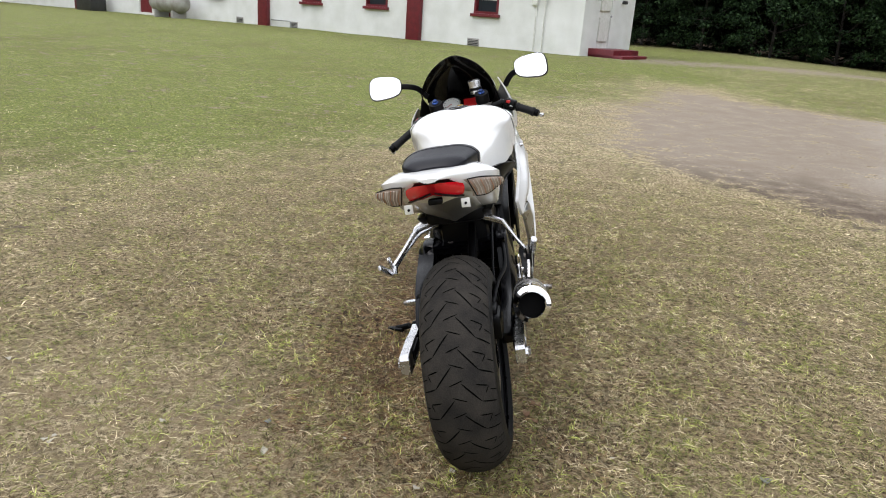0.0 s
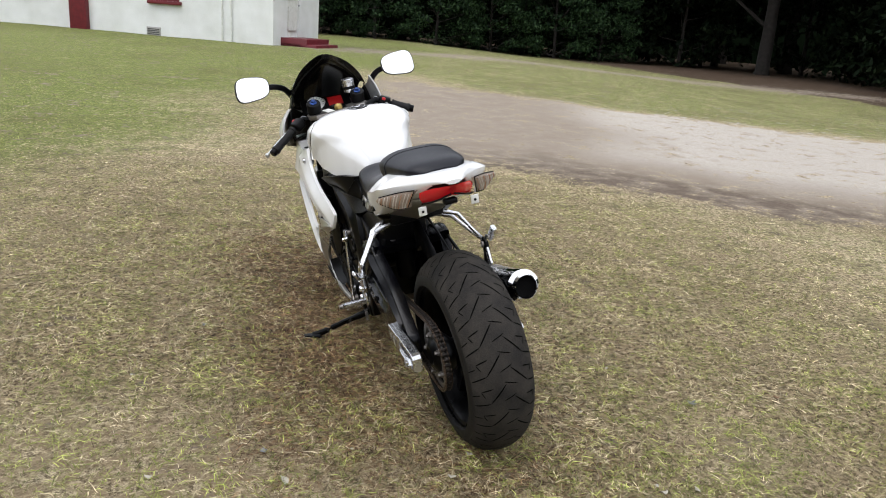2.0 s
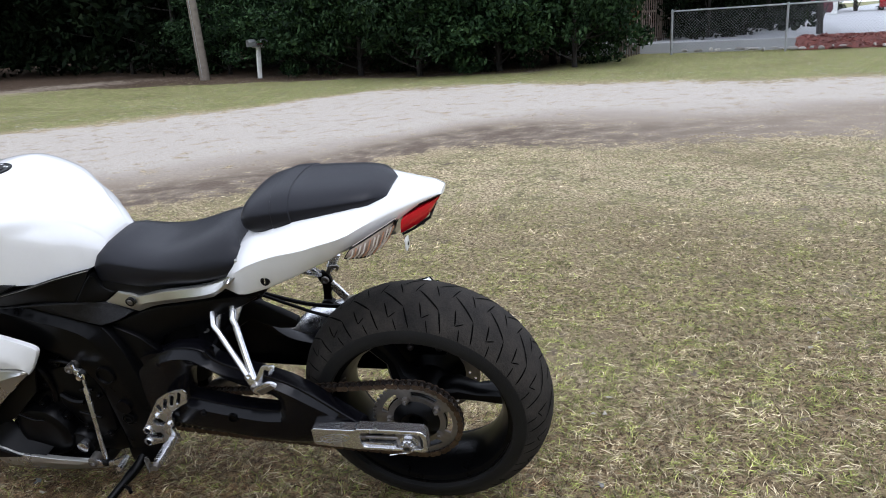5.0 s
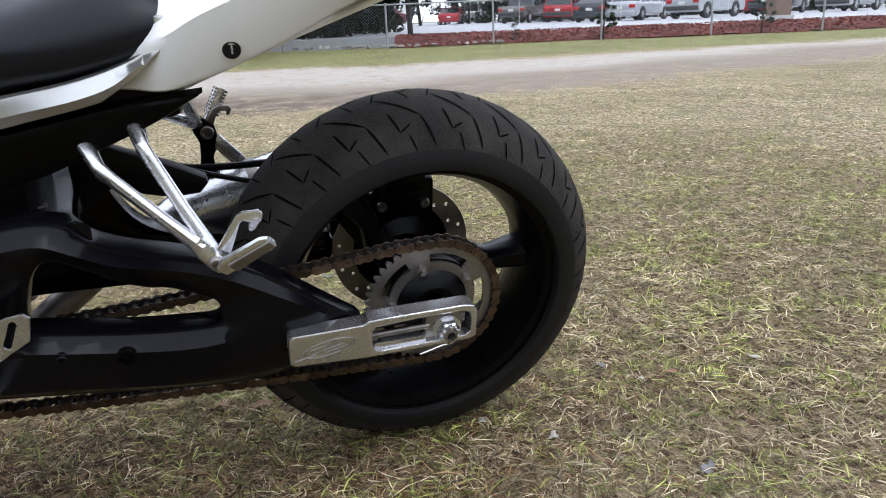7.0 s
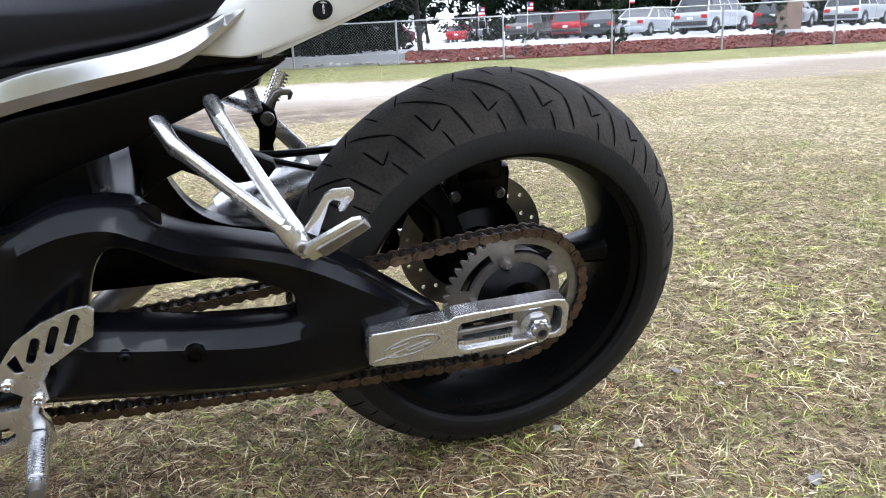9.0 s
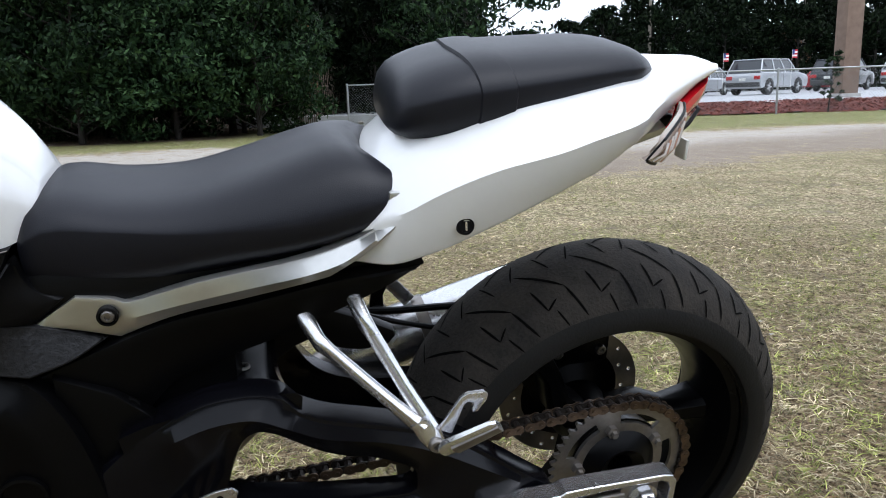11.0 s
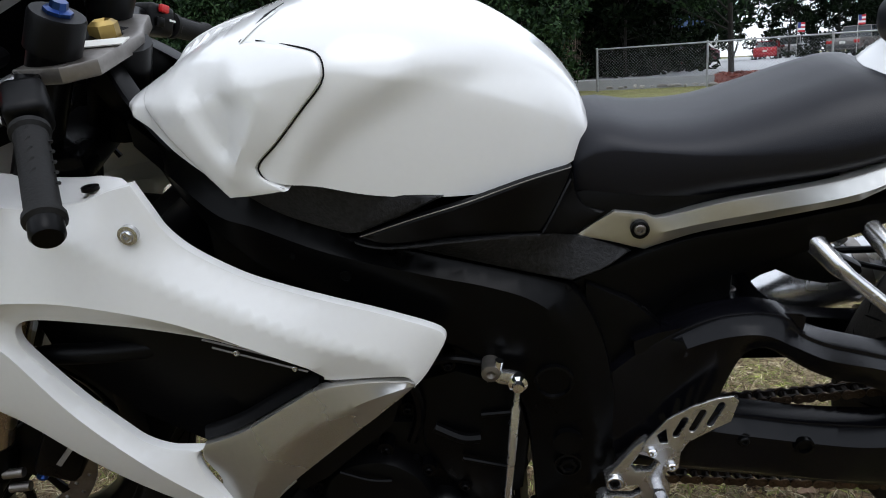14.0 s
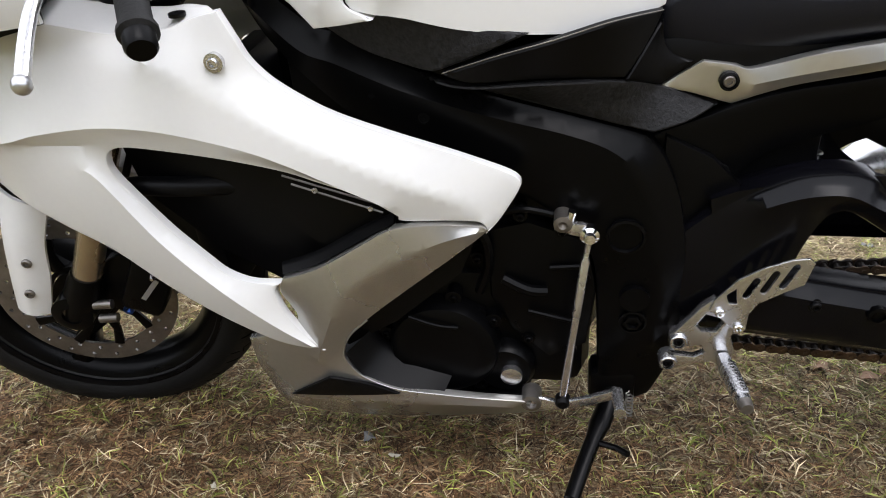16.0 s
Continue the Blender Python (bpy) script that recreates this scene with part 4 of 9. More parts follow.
build_wheel(RW, RR, RHW, 0.222, 3, None, 23)
build_wheel(FW, FR, FHW, 0.218, 3, fork_turn, 24)

# --- tank ---
TANK = [(0.752, 0.80, 0.765, 0.085, 0.3), (0.765, 0.83, 0.755, 0.118, 0.4), (0.80, 0.872, 0.748, 0.148, 0.45), (0.86, 0.915, 0.742, 0.172, 0.5), (0.93, 0.948, 0.748, 0.190, 0.52), (1.0, 0.965, 0.760, 0.203, 0.55), (1.06, 0.964, 0.776, 0.211, 0.58), (1.12, 0.952, 0.789, 0.212, 0.56), (1.17, 0.935, 0.782, 0.206, 0.54), (1.22, 0.912, 0.808, 0.192, 0.5), (1.26, 0.888, 0.838, 0.168, 0.4), (1.288, 0.872, 0.852, 0.135, 0.3), (1.298, 0.866, 0.856, 0.11, 0.3)]
def knee_line(y):
    return float(np.interp(y, [0.75, 0.795, 0.857, 0.943, 1.005, 1.032, 1.077, 1.10], [0.84, 0.880, 0.899, 0.897, 0.871, 0.855, 0.809, 0.77]))


def tank_ring(y, top, bot, hw, shoulder, n=132):
    """Section of the tank across the machine at y."""
    pts = []
    for k in range(n):
        a = 2 * math.pi * k / n
        c, s = math.cos(a), math.sin(a)
        x = hw * math.copysign(abs(c) ** 0.62, c)
        if s > -1e-6:
            s = max(s, 0.0)
            z = bot + (top - bot) * (shoulder * min(1, abs(s) * 3) + (1 - shoulder) * abs(s) ** 1.3)
            u = max(0.0, min(1.0, (knee_line(y) + 0.012 - z) / 0.045))
            x -= math.copysign(0.015 * u * u * (3 - 2 * u) * max(0.0, min(1.0, (1.11 - y) / 0.05)), x) * max(0.0, min(1.0, (abs(c) - 0.2) / 0.35))
        else:
            z = bot + 0.006 * abs(s)
            x = math.copysign(max(0.0, abs(x) - 0.018), x)
        pts.append(Vector((x, y, z)))
    return pts


NT = 96
T = smooth_line([(t[0], t[1], t[2]) for t in TANK], NT)
T2 = smooth_line([(t[0], t[3], t[4]) for t in TANK], NT)
bm = skin(bmesh.new(), [tank_ring(a.x, a.y, a.z, b.y, b.z) for a, b in zip(T, T2)])
tank = part("fuel_tank", bm, M_white, bike, "glossy white fuel tank")


def on_tank(y, z, out=0.0):
    """The point of the tank's left side at y and z."""
    ys = [t.x for t in T]
    at_y = [float(np.interp(y, ys, v)) for v in ([t.y for t in T], [t.z for t in T], [t.y for t in T2], [t.z for t in T2])]
    left = sorted((p.z, p.x) for p in tank_ring(y, *at_y, n=264)[:133] if p.x < 0)
    return Vector((float(np.interp(z, [p[0] for p in left], [p[1] for p in left])) - out, y, z))


def draped(pts, out):
    """Points of the tank's side as (out, y, z), lifted off it."""
    return [(out - on_tank(y, z).x, y, z) for y, z in pts]


def flat(pts, out):
    return [(out, y, z) for y, z in pts]


COVER = [flat(p, 0.006) for p in (
    [(1.274, 0.876), (1.250, 0.906), (1.214, 0.925), (1.173, 0.937), (1.127, 0.949), (1.102, 0.952)],
    [(1.102, 0.952), (1.119, 0.941), (1.135, 0.927)],
    [(1.135, 0.927), (1.115, 0.929), (1.068, 0.925), (1.045, 0.919), (1.038, 0.907), (1.042, 0.892), (1.066, 0.866), (1.097, 0.833), (1.120, 0.812), (1.125, 0.802), (1.117, 0.791), (1.091, 0.780)],
    [(1.091, 0.780), (1.121, 0.774), (1.165, 0.766)],
    [(1.165, 0.766), (1.184, 0.785), (1.227, 0.827), (1.257, 0.858), (1.274, 0.876)])]
COVER_FOLDS = [flat([(1.222, 0.898), (1.181, 0.905), (1.142, 0.904), (1.112, 0.890)], 0.011), flat([(1.106, 0.879), (1.128, 0.84), (1.156, 0.792)], 0.013), flat([(1.227, 0.890), (1.197, 0.85), (1.166, 0.795)], 0.010), flat([(1.188, 0.880), (1.148, 0.876), (1.152, 0.85), (1.158, 0.822), (1.176, 0.85), (1.188, 0.880)], 0.003)]
for s in (-1, 1):
    cover = part("tank_cover", panel(COVER, COVER_FOLDS, 0.0, 0.008, 0.014, s, 0.0025, None, lambda y, z: -on_tank(y, z).x), M_white, tank)
    slot_pts = [Vector((s * o, y, z)) for o, y, z in draped([(1.104, 0.955), (1.114, 0.948), (1.136, 0.928)], 0.004)]
    part("cover_slot", tube(bmesh.new(), slot_pts, [0.0008, 0.0024, 0.0014], 6), M_plastic, cover)
    seam_pts = smooth_line([Vector((s * o, y, z)) for o, y, z in draped([(1.115, 0.9305), (1.068, 0.9265), (1.0436, 0.9200), (1.0362, 0.907), (1.0402, 0.891), (1.0645, 0.865), (1.0955, 0.832), (1.1185, 0.811), (1.1230, 0.802), (1.116, 0.7895), (1.091, 0.779)], 0.0006)], 40)
    part("cover_seam", tube(bmesh.new(), seam_pts, 0.0010, 6), M_plastic, cover)
cap_m = Matrix.Translation((0, 1.033, 0.9625)) @ Matrix.Rotation(radians(1), 4, "X")
bm = lathe(bmesh.new(), [(0.0, 0.006), (0.022, 0.006), (0.024, 0.004), (0.037, 0.004), (0.039, 0.0055), (0.042, 0.004), (0.043, -0.02)], 40, axis="z")
bmesh.ops.transform(bm, matrix=cap_m, verts=bm.verts)
cap = part("filler_cap", bm, M_plastic, tank, "flush black filler cap")
for k in range(6):
    part("cap_bolt", bolt(bmesh.new(), cap_m @ Vector((0.031 * math.cos(k * 1.047), 0.031 * math.sin(k * 1.047), 0.004)), 0.0035, "z", 1, 0.002), M_alu, cap)
bm = lathe(bmesh.new(), [(0.013, 0.006), (0.013, 0.008), (0.009, 0.0085), (0.0, 0.0085)], 18, axis="z")
bmesh.ops.transform(bm, matrix=cap_m, verts=bm.verts)
part("cap_ring", bm, M_alu, cap)

# --- rider's seat, pillion, tail ---
def cushion(rows, n=26, under=0.25):
    """A padded seat: rows of y, top in the middle, edge height, bottom, half width."""
    rings = []
    Y = smooth_line([(r[0], r[1], r[2]) for r in rows], 26)
    Z = smooth_line([(r[0], r[3], r[4]) for r in rows], 26)
    for a, b in zip(Y, Z):
        ring = []
        for k in range(n):
            th = 2 * math.pi * k / n
            c, s = math.cos(th), math.sin(th)
            x = b.z * math.copysign(abs(c) ** 0.55, c)
            z = a.z + (a.y - a.z) * max(0, s) ** 1.35 if s >= 0 else a.z - (a.z - b.y) * abs(s) ** 0.7
            ring.append(Vector((x, a.x, z)))
        rings.append(ring)
    return skin(bmesh.new(), rings)


def horned(bm, y0, depth):
    """Draws the rear corners of a seat back into two horns."""
    for v in bm.verts:
        u = max(0.0, min(1.0, (y0 - v.co.y) / 0.09))
        w = min(1.0, abs(v.co.x) / 0.105)
        v.co.y -= depth * u * (w * w - 0.25)
    return bm


SEAT = [(0.780, 0.745, 0.725, 0.700, 0.062), (0.768, 0.785, 0.750, 0.688, 0.092), (0.735, 0.795, 0.765, 0.676, 0.100), (0.68, 0.785, 0.762, 0.668, 0.105), (0.61, 0.786, 0.757, 0.682, 0.113), (0.54, 0.803, 0.758, 0.698, 0.122), (0.48, 0.822, 0.762, 0.712, 0.130), (0.44, 0.832, 0.772, 0.726, 0.132), (0.410, 0.830, 0.782, 0.736, 0.131), (0.395, 0.822, 0.784, 0.742, 0.126), (0.386, 0.808, 0.782, 0.752, 0.114), (0.382, 0.790, 0.776, 0.764, 0.095)]
part("rider_seat", horned(cushion(SEAT, 40), 0.49, 0.038), M_seat, bike, "black vinyl rider's seat")
pil = part("pillion_seat", cushion([(0.368, 0.875, 0.862, 0.845, 0.06), (0.352, 0.908, 0.88, 0.836, 0.098), (0.29, 0.930, 0.895, 0.828, 0.114), (0.2, 0.936, 0.905, 0.85, 0.112), (0.1, 0.938, 0.914, 0.872, 0.10), (0.055, 0.930, 0.914, 0.884, 0.085), (0.035, 0.915, 0.905, 0.892, 0.05)]), M_seat, bike, "black padded pillion seat with a strap")
bm = bmesh.new()
ringA = []
for y0, lift in ((0.290, 0.0005), (0.288, 0.0035), (0.268, 0.0045), (0.248, 0.0035), (0.246, 0.0005)):
    ring = []
    for k in range(33):
        th = -0.45 + (math.pi + 0.9) * k / 32
        c, sn = math.cos(th), math.sin(th)
        y1 = y0 - 0.015 * abs(c)
        top_, edge_, low_, hw_ = [float(np.interp(y1, [0.2, 0.29, 0.352], v)) for v in ((0.936, 0.930, 0.908), (0.905, 0.895, 0.88), (0.85, 0.828, 0.836), (0.112, 0.114, 0.098))]
        z = edge_ + (top_ - edge_) * sn ** 1.35 if sn >= 0 else edge_ - (edge_ - low_) * abs(sn) ** 0.7
        ring.append(Vector(((hw_ + lift) * math.copysign(abs(c) ** 0.55, c), y1, z + lift * max(0.0, sn))))
    ringA.append(ring)
skin(bm, ringA, False, False)
part("strap", bm, M_seat, pil, "vinyl grab strap across the cushion")

# rows: y, top; shoulder x, z; ridge x, z; lower edge x, z; bottom in the middle
TAIL = [(0.455, 0.735, 0.060, 0.728, 0.092, 0.718, 0.098, 0.710, 0.690), (0.40, 0.800, 0.080, 0.792, 0.122, 0.754, 0.120, 0.713, 0.690), (0.345, 0.850, 0.100, 0.832, 0.155, 0.782, 0.140, 0.714, 0.698), (0.29, 0.872, 0.110, 0.857, 0.166, 0.810, 0.148, 0.727, 0.715), (0.235, 0.884, 0.113, 0.877, 0.169, 0.829, 0.150, 0.748, 0.738), (0.17, 0.893, 0.115, 0.889, 0.172, 0.844, 0.152, 0.780, 0.768), (0.11, 0.902, 0.113, 0.899, 0.174, 0.864, 0.154, 0.815, 0.795), (0.078, 0.906, 0.105, 0.902, 0.166, 0.872, 0.146, 0.838, 0.806), (0.05, 0.909, 0.092, 0.904, 0.128, 0.882, 0.118, 0.848, 0.818), (0.03, 0.910, 0.080, 0.905, 0.100, 0.886, 0.092, 0.856, 0.832), (0.0, 0.912, 0.060, 0.907, 0.078, 0.892, 0.070, 0.868, 0.852), (-0.03, 0.912, 0.042, 0.908, 0.056, 0.898, 0.050, 0.884, 0.872), (-0.055, 0.912, 0.028, 0.909, 0.040, 0.902, 0.034, 0.892, 0.885), (-0.076, 0.905, 0.016, 0.904, 0.022, 0.901, 0.018, 0.897, 0.893)]
rings = []
cols = [smooth_line([(t[0], t[k], t[k + 1] if k < 8 else 0.0) for t in TAIL], 48) for k in (1, 2, 4, 6, 8)]
for q1, q2, q3, q4, q5 in zip(*cols):
    y, top, sx, sz, rx, rz, lx, lz, bot = q1.x, q1.y, q2.y, q2.z, q3.y, q3.z, q4.y, q4.z, q5.y
    prof = [(sx * u, top + (sz - top) * u ** 2.2) for u in (0.0, 0.35, 0.7, 0.92)] + [(sx, sz), (sx + 0.004, sz - 0.003)] + [(sx + (rx - sx) * u, sz + (rz - sz) * u + 0.003 * math.sin(math.pi * u)) for u in (0.3, 0.6, 0.9)] + [(rx, rz)]
    prof += [(rx + (lx - rx) * u + 0.003 * math.sin(math.pi * u), rz + (lz - rz) * u) for u in (0.12, 0.4, 0.7, 0.94)] + [(lx, lz), (lx - 0.004, lz - 0.003), (lx * 0.6, lz + (bot - lz) * 0.5), (lx * 0.3, bot)]
    rings.append([Vector((-x, y, z)) for x, z in prof] + [Vector((x, y, z)) for x, z in prof[:0:-1]])
bm = skin(bmesh.new(), rings)
bmesh.ops.recalc_face_normals(bm, faces=bm.faces)
for f_ in bm.faces:
    f_.material_index = 1 if f_.normal.z < -0.6 and abs(f_.calc_center_median().x) < 0.06 else 0
tail = part("tail_cowl", bm, [M_white, M_plastic], bike, "white pointed tail cowl")
lock_m = Matrix.Translation((-0.1588, 0.300, 0.7620)) @ Matrix.Rotation(radians(6), 4, "Z") @ Matrix.Rotation(radians(14), 4, "Y")
bm = lathe(bmesh.new(), [(0.0, -0.001), (0.0070, -0.001), (0.0072, -0.0025), (0.0090, -0.0025), (0.0105, 0.0), (0.0105, 0.012)], 24)
bmesh.ops.transform(bm, matrix=lock_m, verts=bm.verts)
lock = part("seat_lock", bm, M_plastic, tail, "round seat lock")
bm = box(bmesh.new(), (-0.0018, -0.0012, -0.005), (-0.0008, 0.0012, 0.005))
bmesh.ops.transform(bm, matrix=lock_m, verts=bm.verts)
part("key_slot", bm, M_alu, lock, smooth=False)

# --- tail light, indicators, undertray ---
for s in (-1, 1):
    a = [(s * 0.080, 0.002, 0.866), (s * 0.060, -0.026, 0.878), (s * 0.034, -0.056, 0.886), (s * 0.005, -0.070, 0.889)]
    b = [(s * 0.073, 0.008, 0.832), (s * 0.056, -0.014, 0.838), (s * 0.032, -0.042, 0.850), (s * 0.005, -0.052, 0.860)]
    lens = part("tail_light_lens", shell(a, b, 16, 6, 0.005, 0.02, side=s), M_red, bike, "red tail light lens")
    part("lens_rib", tube(bmesh.new(), [Vector(b[0]) + Vector((s * 0.004, -0.004, 0)), Vector(b[1]) + Vector((s * 0.004, -0.006, 0)), Vector(b[2]) + Vector((s * 0.003, -0.006, 0)), b[3]], 0.003, 6), M_plastic, lens)
    a = [(s * 0.092, 0.010, 0.874), (s * 0.132, 0.034, 0.871), (s * 0.180, 0.082, 0.856)]
    b = [(s * 0.108, 0.050, 0.816), (s * 0.140, 0.066, 0.815), (s * 0.178, 0.100, 0.832)]
    ind = part("indicator_lens", shell(a, b, 14, 6, 0.009, 0.012, side=s), M_clear, bike, "clear ribbed indicator lens")
    la, lb, nrm = smooth_line(a, 45), smooth_line(b, 45), Vector((s * 0.62, -0.72, -0.3)).normalized()
    for k in range(11):
        p, q = la[2 + 4 * k], lb[2 + 4 * k]
        part("lens_rib", tube(bmesh.new(), [p.lerp(q, 0.10) + nrm * 0.0055, p.lerp(q, 0.5) + nrm * 0.0108, p.lerp(q, 0.90) + nrm * 0.0055], 0.0016, 5), M_rib if k % 3 else M_amber_rib, ind)
    part("lens_rim", tube(bmesh.new(), la[::4] + lb[::-4] + [la[0]], 0.0018, 6), M_plastic, ind)
    part("tag_bracket", box(bmesh.new(), (s * 0.08 - 0.012, -0.006, 0.800), (s * 0.08 + 0.012, -0.002, 0.826), 0.001), M_whitewood, bike)
    part("tag_hole", lathe(bmesh.new(), [(0.004, -0.0075), (0.004, -0.0062), (0, -0.0062)], 10, (s * 0.08, 0, 0.812), "y"), M_plastic, bike)
bm = bmesh.new()
skin(bm, [[Vector((x * w, y, z)) for x, z in ((-1, t), (-0.9, t - 0.012), (0, b), (0.9, t - 0.012), (1, t), (0.5, t + 0.01), (-0.5, t + 0.01))] for y, w, t, b in ((0.02, 0.075, 0.840, 0.812), (0.08, 0.088, 0.826, 0.780), (0.2, 0.098, 0.784, 0.735), (0.3, 0.102, 0.742, 0.695), (0.4, 0.100, 0.705, 0.655))])
part("undertray", bm, M_silver, bike, "grey plastic undertray")
part("number_plate_light", box(bmesh.new(), (-0.02, -0.03, 0.822), (0.02, -0.006, 0.838), 0.004), M_plastic, bike)

# --- side trim and covers under the seat ---
TRIM = [
    [(0.103, 0.774, 0.656), (0.104, 0.739, 0.650), (0.104, 0.685, 0.634)],
    [(0.104, 0.685, 0.634), (0.112, 0.624, 0.658), (0.126, 0.545, 0.679), (0.135, 0.480, 0.695), (0.138, 0.450, 0.703)],
    [(0.138, 0.450, 0.703), (0.146, 0.413, 0.729), (0.148, 0.374, 0.762), (0.142, 0.334, 0.790)],
    [(0.142, 0.334, 0.790), (0.135, 0.362, 0.797), (0.128, 0.380, 0.795)],
    [(0.128, 0.380, 0.795), (0.130, 0.384, 0.778), (0.134, 0.400, 0.756), (0.134, 0.440, 0.738), (0.132, 0.491, 0.724), (0.128, 0.543, 0.714), (0.122, 0.595, 0.703), (0.112, 0.640, 0.688), (0.108, 0.672, 0.680), (0.107, 0.687, 0.685), (0.105, 0.724, 0.690)],
    [(0.105, 0.724, 0.690), (0.102, 0.75, 0.672), (0.103, 0.774, 0.656)],
]
TRIM_FOLDS = [[(0.112, 0.672, 0.660), (0.120, 0.620, 0.675), (0.133, 0.545, 0.694), (0.141, 0.480, 0.708), (0.147, 0.435, 0.724), (0.148, 0.400, 0.748)]]
SUBFRAME = [
    [(0.112, 0.780, 0.596), (0.111, 0.687, 0.632), (0.113, 0.624, 0.654), (0.120, 0.545, 0.670), (0.126, 0.450, 0.691), (0.126, 0.381, 0.699), (0.122, 0.338, 0.702)],
    [(0.122, 0.338, 0.702), (0.122, 0.381, 0.676), (0.118, 0.429, 0.652), (0.112, 0.485, 0.627), (0.108, 0.520, 0.610), (0.104, 0.580, 0.588), (0.102, 0.640, 0.560), (0.102, 0.680, 0.51), (0.102, 0.70, 0.46), (0.105, 0.72, 0.42)],
    [(0.105, 0.72, 0.42), (0.112, 0.735, 0.50), (0.112, 0.780, 0.596)],
]
SIDE_COVER = [
    [(0.202, 1.022, 0.714), (0.198, 0.965, 0.730), (0.184, 0.899, 0.743), (0.158, 0.835, 0.754), (0.112, 0.776, 0.752)],
    [(0.112, 0.776, 0.752), (0.122, 0.786, 0.730), (0.138, 0.805, 0.70), (0.143, 0.816, 0.684)],
    [(0.143, 0.816, 0.684), (0.160, 0.912, 0.690), (0.190, 0.990, 0.698), (0.202, 1.022, 0.714)],
]
COVER_HORN = [
    [(0.122, 0.786, 0.730), (0.110, 0.775, 0.742), (0.104, 0.771, 0.716), (0.103, 0.758, 0.697), (0.104, 0.735, 0.689)],
    [(0.104, 0.735, 0.689), (0.106, 0.768, 0.662)],
    [(0.106, 0.768, 0.662), (0.124, 0.79, 0.670), (0.143, 0.816, 0.682)],
    [(0.143, 0.816, 0.682), (0.138, 0.805, 0.70), (0.122, 0.786, 0.730)],
]
CARBON_FRONT = [
    [(0.160, 1.172, 0.764), (0.170, 1.143, 0.778), (0.184, 1.096, 0.794)],
    [(0.184, 1.096, 0.794), (0.190, 1.070, 0.786), (0.191, 1.039, 0.773), (0.189, 0.994, 0.762), (0.180, 0.926, 0.750)],
    [(0.180, 0.926, 0.750), (0.192, 0.98, 0.731), (0.194, 1.024, 0.716)],
    [(0.194, 1.024, 0.716), (0.180, 1.049, 0.711), (0.168, 1.121, 0.733), (0.160, 1.172, 0.764)],
]
CARBON_REAR = [
    [(0.172, 1.054, 0.703), (0.184, 1.0, 0.692), (0.164, 0.912, 0.687), (0.142, 0.817, 0.680), (0.110, 0.769, 0.660), (0.104, 0.700, 0.634)],
    [(0.104, 0.700, 0.634), (0.120, 0.735, 0.618), (0.135, 0.777, 0.610)],
    [(0.135, 0.777, 0.610), (0.140, 0.844, 0.630), (0.143, 0.953, 0.662), (0.150, 1.021, 0.684), (0.172, 1.054, 0.703)],
]
for s in (-1, 1):
    trim = part("seat_trim", panel(TRIM, TRIM_FOLDS, 1.0, 0.009, 0.010, s), M_silver, bike, "silver painted trim under the seat")
    part("trim_bolt", lathe(bmesh.new(), [(0.0115, -s * 0.004), (0.0115, s * 0.004), (0.0092, s * 0.005), (0.0092, s * 0.001), (0.0, s * 0.001)], 24, (s * 0.1105, 0.693, 0.6665)), M_plastic, trim)
    part("bolt_head", bolt(bmesh.new(), (s * 0.1112, 0.693, 0.6665), 0.0075, "x", s, 0.004), M_steel, trim)
    cov = part("subframe_cover", panel(SUBFRAME, (), 1.5, 0.011, 0.02, s, 0.005), M_black, bike, "satin black rear frame cover")
    for y, z, r in ((0.752, 0.578, 0.009), (0.688, 0.545, 0.012), (0.712, 0.48, 0.011)):
        part("cover_recess", lathe(bmesh.new(), [(r, -s * 0.004), (r, s * 0.001), (r * 0.8, s * 0.001), (r * 0.78, -s * 0.001), (0.0, -s * 0.001)], 18, (s * 0.1145, y, z)), M_groove, cov)
    sc = part("tank_side_cover", panel(SIDE_COVER, (), 1.6, 0.010, 0.012, s), M_plastic, bike, "black plastic cover below the tank")
    part("cover_horn", panel(COVER_HORN, (), 1.5, 0.009, 0.010, s), M_plastic, sc)
    # thin steel-coloured line that paints the highlight on the cover's edge
    part("cover_edge_glint", tube(bmesh.new(), smooth_line([(s * 0.2015, 1.022, 0.7145), (s * 0.1975, 0.965, 0.7305), (s * 0.1835, 0.899, 0.7435), (s * 0.1575, 0.835, 0.7545), (s * 0.1115, 0.776, 0.7525)], 20), 0.0007, 6), M_steel, sc)
    for outline in (CARBON_FRONT, CARBON_REAR):
        part("carbon_panel", panel(outline, (), 0.6, 0.010, 0.008, s), M_carbon, bike, "textured black carbon panel")
part("airbox", box(bmesh.new(), (-0.13, 0.80, 0.60), (0.13, 1.24, 0.775), 0.03), M_plastic, bike)
part("seat_pan", box(bmesh.new(), (-0.10, 0.36, 0.66), (0.10, 0.78, 0.72), 0.02), M_plastic, bike)
part("battery_box", box(bmesh.new(), (-0.085, 0.56, 0.50), (0.085, 0.78, 0.66), 0.02), M_plastic, bike)

